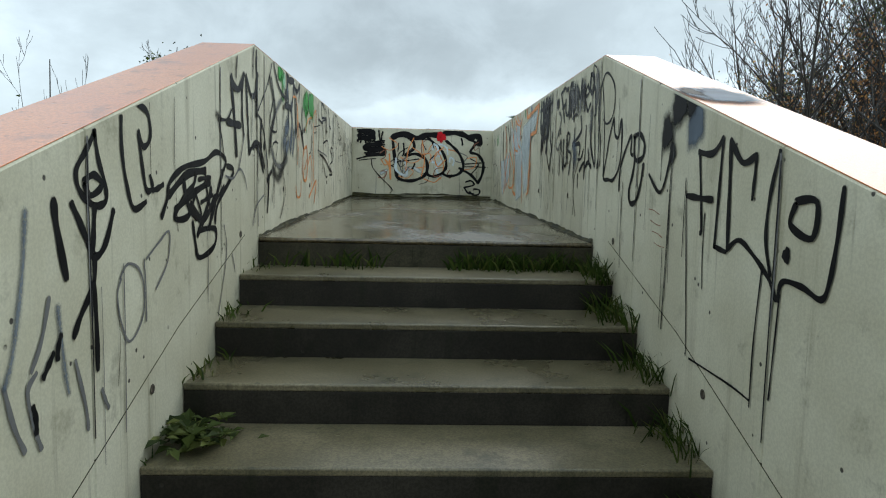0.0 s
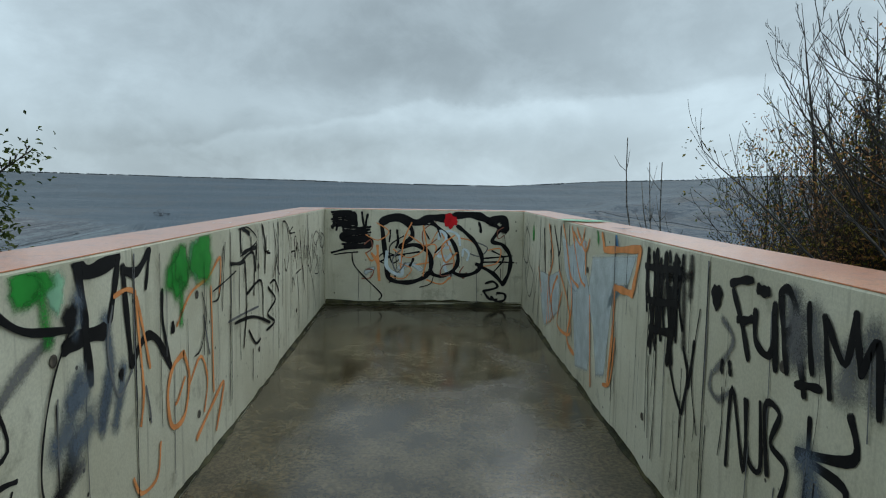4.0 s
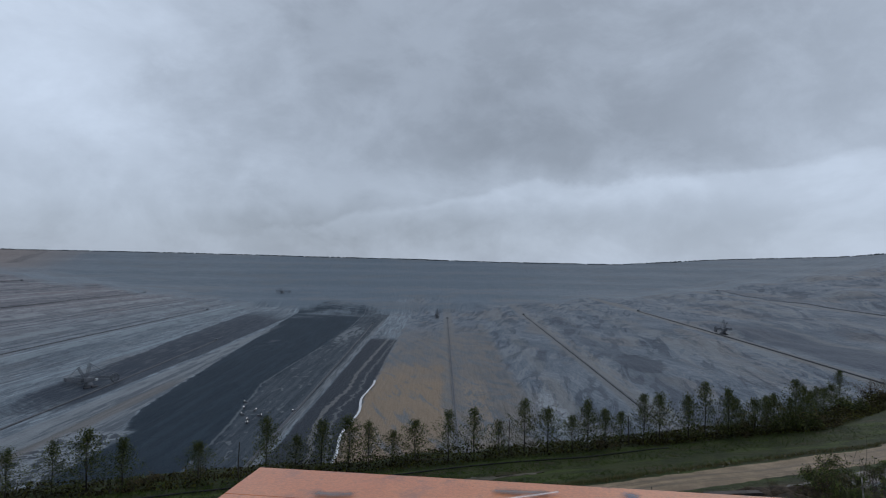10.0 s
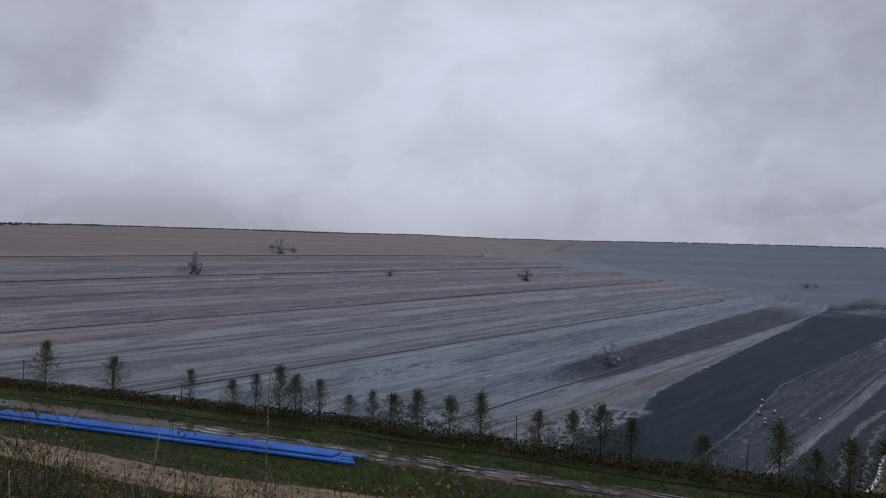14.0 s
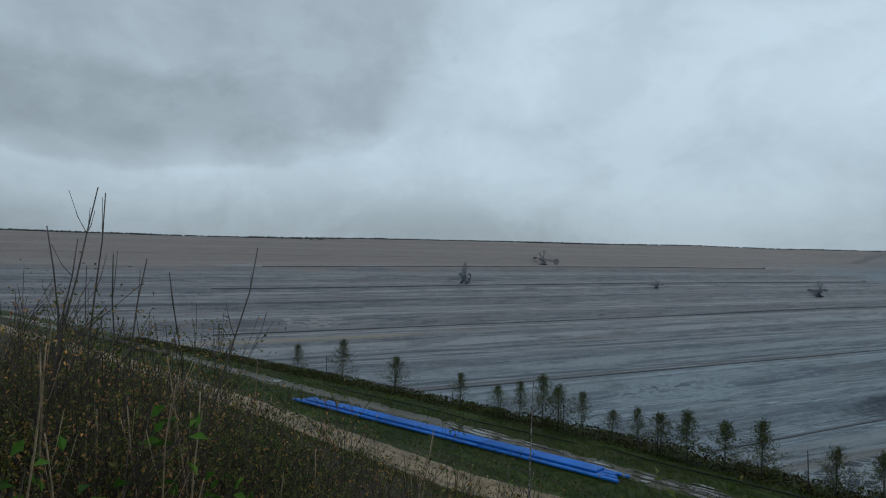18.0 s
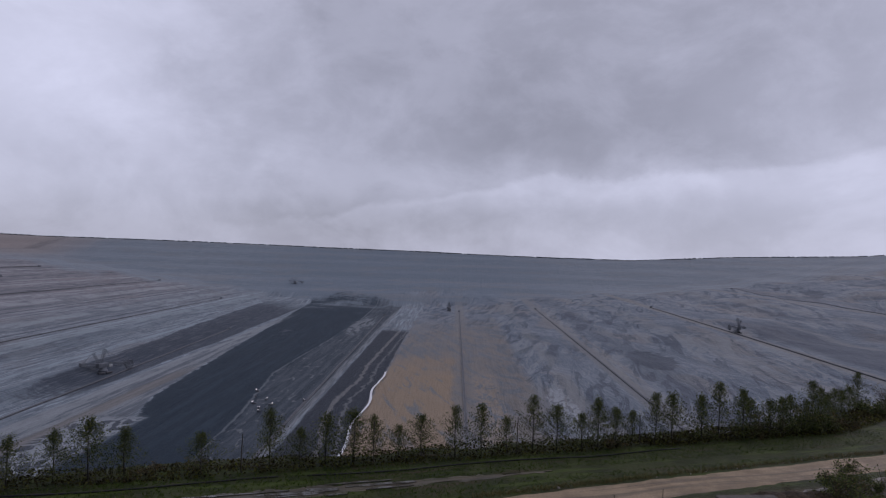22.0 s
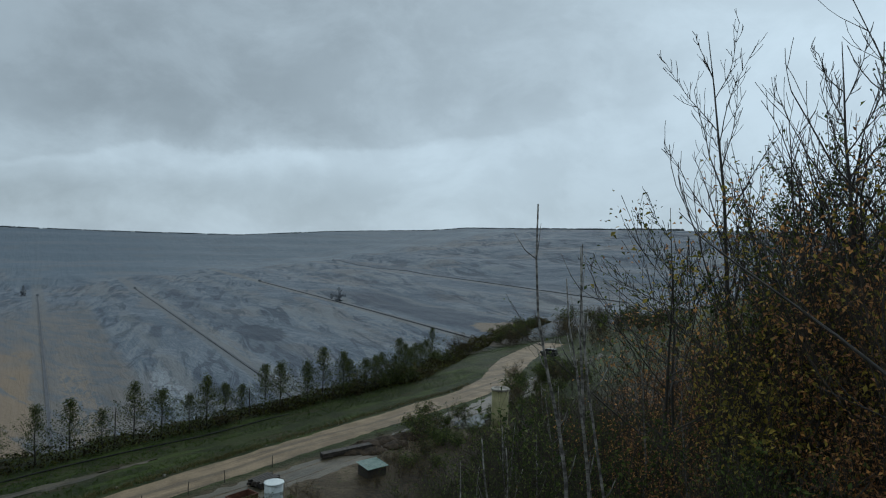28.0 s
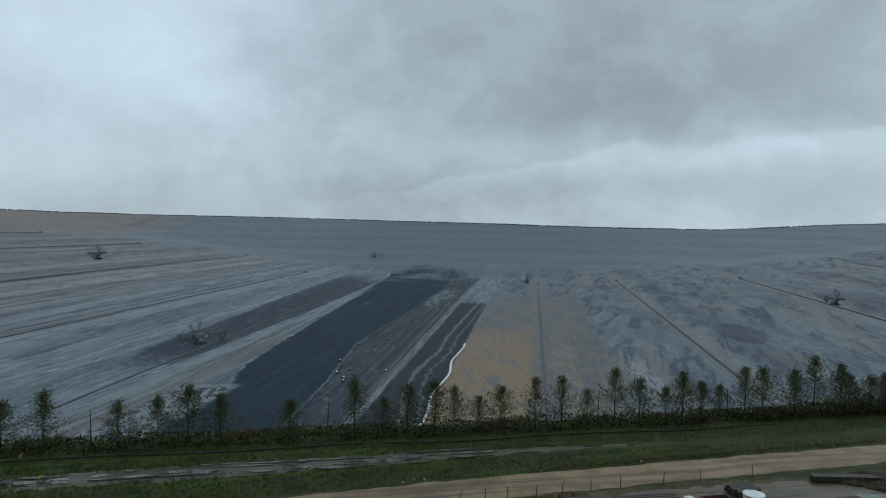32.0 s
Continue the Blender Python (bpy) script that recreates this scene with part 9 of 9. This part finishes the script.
def excavator(u, s, size, turn, label):
    """A bucket-wheel excavator: crawlers, turntable, wheel boom, mast, counterweight, bridge."""
    ob = tagged(empty("bucket_wheel_excavator", Matrix.Translation(mine(u, s)) @ pose(0, 0, 0, 0, 0, turn) @ Matrix.Diagonal((size, size, size, 1))), label, "excavator", group="machines in the mine")
    for x, y in ((-9, -7), (9, -7), (0, 9)):
        part("crawler", bevelled((x - 7, y - 2.5, 0), (x + 7, y + 2.5, 4), BELT, 1.0), ob)
    part("turntable", lathe("turntable", [(9, 4), (9, 8), (7, 9), (7, 13)], STEEL), ob)
    part("house", bevelled((-14, -6, 13), (10, 6, 22), STEEL, 0.6), ob)
    part("cabin", bevelled((10, -9, 14), (16, -4, 19), PALE_STEEL, 0.4), ob)
    part("wheel_boom", truss(Vector((8, 0, 20)), Vector((58, 0, 14)), 3.0, STEEL, 9), ob)
    geo = Geo()
    for y in (-1.6, 1.6):
        ring_ = [Vector((62 + 9 * math.cos(w), y, 13 + 9 * math.sin(w))) for w in np.linspace(0, 6.28319, 19)]
        geo.tube(ring_, [0.9] * len(ring_), 4, cap=False)
    for i in range(12):
        w = 6.28319 * i / 12
        c = Vector((62 + 9.5 * math.cos(w), 0, 13 + 9.5 * math.sin(w)))
        geo.box(c - Vector((1.2, 1.8, 1.2)), c + Vector((1.2, 1.8, 1.2)))
        geo.tube([Vector((62, 0, 13)), c], [0.5, 0.4], 4)
    part("bucket_wheel", geo.mesh("bucket_wheel", STEEL), ob)
    part("mast", truss(Vector((-4, 0, 22)), Vector((2, 0, 52)), 2.4, STEEL, 6), ob)
    part("back_mast", truss(Vector((-10, 0, 22)), Vector((-24, 0, 46)), 2.0, STEEL, 6), ob)
    part("counter_boom", truss(Vector((-12, 0, 20)), Vector((-46, 0, 26)), 2.6, STEEL, 7), ob)
    part("counterweight", bevelled((-52, -5, 20), (-42, 5, 28), STEEL, 0.5), ob)
    part("discharge_bridge", truss(Vector((-6, 6, 14)), Vector((-40, 34, 10)), 2.2, STEEL, 8), ob)
    for a, b in (((2, 0, 52), (56, 0, 16)), ((2, 0, 52), (-24, 0, 46)), ((-24, 0, 46), (-46, 0, 27)), ((2, 0, 52), (30, 0, 18))):
        geo = Geo()
        geo.tube([Vector(a), Vector(b)], [0.4, 0.4], 4)
        part("stay_cable", geo.mesh("stay_cable", STEEL), ob)


excavator(-573, 1162, 0.82, 70, "dark bucket-wheel excavator at the foot of the benches")
excavator(-1461, 783, 1.05, 150, "large grey bucket-wheel excavator on a middle bench")
excavator(-1780, 1285, 0.95, 20, "grey bucket-wheel excavator on the upper bench")
excavator(-1252, 1985, 0.95, 160, "grey bucket-wheel excavator far along the benches")
excavator(-1390, 1409, 0.5, 200, "small grey machine on a bench")
excavator(512, 1420, 0.62, 100, "spreader with two masts on the spoil side")
excavator(-13, 2729, 0.75, 90, "spreader at the head of the sand conveyor")
excavator(-669, 3340, 0.6, 30, "distant machine on the far slope")


def conveyor(u, s0, s1, wide=1.7, drift=0.0, label="long dark belt conveyor across the mine floor", gap=36.0):
    """A belt on low frames that follows the bench."""
    ob = tagged(empty("belt_conveyor", pose(0, 0, 0)), label, "conveyor", group="conveyors in the mine")
    pts, s = [], s0
    while s < s1:
        p = mine(u + drift * (s - s0), s)
        pts.append(p + Vector((0, 0, 1.3)))
        s += gap
    side = Vector((SIDE.x, SIDE.y, 0))
    geo, edge = Geo(), Geo()
    for a, b in zip(pts, pts[1:]):
        k = len(geo.v)
        for q in (a, b):
            geo.v += [q - side * wide, q + side * wide, q + side * wide + Vector((0, 0, -2.0)), q - side * wide + Vector((0, 0, -2.0))]
        geo.f += [(k, k + 1, k + 5, k + 4), (k + 1, k + 2, k + 6, k + 5), (k + 3, k, k + 4, k + 7)]
        for e in (-1, 1):
            edge.tube([a + side * wide * e, b + side * wide * e], [0.3, 0.3], 4)
    part("belt", geo.mesh("belt", BELT), ob)
    part("side_frame", edge.mesh("side_frame", STEEL), ob)
    head = pts[-1]
    part("drive_station", bevelled((-4, -4, -2), (4, 4, 4), STEEL, 0.4), ob).matrix_basis = Matrix.Translation(head)


conveyor(20, 560, 2700)
conveyor(233, 560, 2500, 1.3, label="long dark belt conveyor across the spoil heaps")
conveyor(505, 520, 2200, 1.3, label="long dark belt conveyor on the spoil side")
conveyor(812, 700, 2900, 1.5, 0.03, "distant belt conveyor on the upper spoil bench")
conveyor(-1103, 120, 3000, 1.7, -0.008, "long dark belt conveyor on a middle bench")
conveyor(-786, 200, 2600, 1.7, label="long dark belt conveyor on a lower bench")
conveyor(-535, 600, 1900, 1.6, -0.03, "dark belt conveyor beside the coal floor")
conveyor(-1424, 150, 2600, 1.4, label="distant belt conveyor on an upper bench")
conveyor(-200, 620, 2500, 1.5, -0.012, "belt conveyor along the edge of the coal floor")
conveyor(-1690, 300, 2400, 1.2, label="distant belt conveyor near the rim")

# white drainage channel at the foot of the sand ridge
PLASTIC = surf("white_drain_sheet", (0.60, 0.62, 0.63), (0.72, 0.73, 0.73), 0.2, 1.0, (0.4, 0.6), 0.05, 0.05)
geo = Geo()
pts = [mine(-117 + 4 * math.sin(s / 37), s) + Vector((0, 0, 1.4)) for s in np.linspace(560, 1260, 40)]
side = Vector((SIDE.x, SIDE.y, 0))
for i, p in enumerate(pts):
    geo.v += [p - side * 1.9, p + side * 1.9 + Vector((0, 0, 0.8))]
    if i:
        geo.f.append((2 * i - 2, 2 * i - 1, 2 * i + 1, 2 * i))
tagged(new("drain_sheet", geo.mesh("drain_sheet", PLASTIC)), "white plastic drain running along the sand ridge", "drain")

# work vehicles with their lamps lit on the coal floor
LAMP, lt, lb = material("lit_work_lamp")
lb.inputs["Emission Color"].default_value, lb.inputs["Emission Strength"].default_value = (1.0, 0.95, 0.85, 1), 3.0
rng = random.Random(6)
for u, s in ((-257, 944), (-282, 1021), (-272, 975), (-262, 1003), (-247, 968), (-206, 1001), (-290, 1060), (-252, 925)):
    ob = tagged(empty("work_vehicle", Matrix.Translation(mine(u, s)) @ pose(0, 0, 0, 0, 0, rng.uniform(0, 360))), "work vehicle with lit lamps on the coal floor", "vehicle", group="work vehicles on the coal")
    part("chassis", bevelled((-3.5, -1.5, 0.6), (3.5, 1.5, 1.6), BELT, 0.2), ob)
    part("cabin", bevelled((0.8, -1.3, 1.6), (3.2, 1.3, 3.6), STEEL, 0.2), ob)
    part("load_bed", bevelled((-3.4, -1.4, 1.6), (0.5, 1.4, 2.8), STEEL, 0.15), ob)
    for y in (-1.0, 1.0):
        part("work_lamp", lathe("work_lamp", [(0.3, 0), (0.36, 0.14), (0.3, 0.28)], LAMP, 10), ob, "lit lamp").matrix_basis = pose(2.6, y, 3.7)

# woods along the far rim
rng = random.Random(8)
geo = Geo()
bear = np.radians(np.random.RandomState(4).uniform(-44, 116, 4200))
reach = np.linspace(1500, 4800, 200)
gx, gy = -np.sin(bear)[:, None] * reach, np.cos(bear)[:, None] * reach
lift = (ground_height(gx, gy) - EYE) / reach
crest = np.argmax(lift > lift.max(1, keepdims=True) - 0.00008, 1)
back_ = reach[crest] + np.random.RandomState(5).uniform(-10, 60, len(bear))
wx, wy = -np.sin(bear) * back_, np.cos(bear) * back_
wz = ground_height(wx, wy)
for x, y, z in zip(wx.tolist(), wy.tolist(), wz.tolist()):
    p = Vector((x, y, z))
    if p.length > 4850:
        continue
    h = rng.uniform(4, 7.5)
    r = h * rng.uniform(0.6, 1.1)
    b = len(geo.v)
    n = 5
    for q, z in ((0.7, 0.0), (1.0, 0.45), (0.55, 0.8)):
        geo.v += [p + Vector((r * q * math.cos(6.283 * i / n + q) * rng.uniform(0.8, 1.2), r * q * math.sin(6.283 * i / n + q) * rng.uniform(0.8, 1.2), h * z - 1)) for i in range(n)]
    geo.v.append(p + Vector((0, 0, h)))
    for j in range(2):
        geo.f += [(b + j * n + i, b + j * n + (i + 1) % n, b + j * n + n + (i + 1) % n, b + j * n + n + i) for i in range(n)]
    geo.f += [(b + 2 * n + i, b + 2 * n + (i + 1) % n, b + 3 * n) for i in range(n)]
# woodland colours greyed and paled: distance haze put into the leaves
WOODS = leaf_material("hazed_woodland", (0.082, 0.094, 0.098), (0.100, 0.112, 0.114), (0.118, 0.126, 0.126))
tagged(new("far_woods", geo.mesh("far_woods", WOODS)), "strip of woodland along the far rim, colour paled for haze", "woods", kind="stuff")
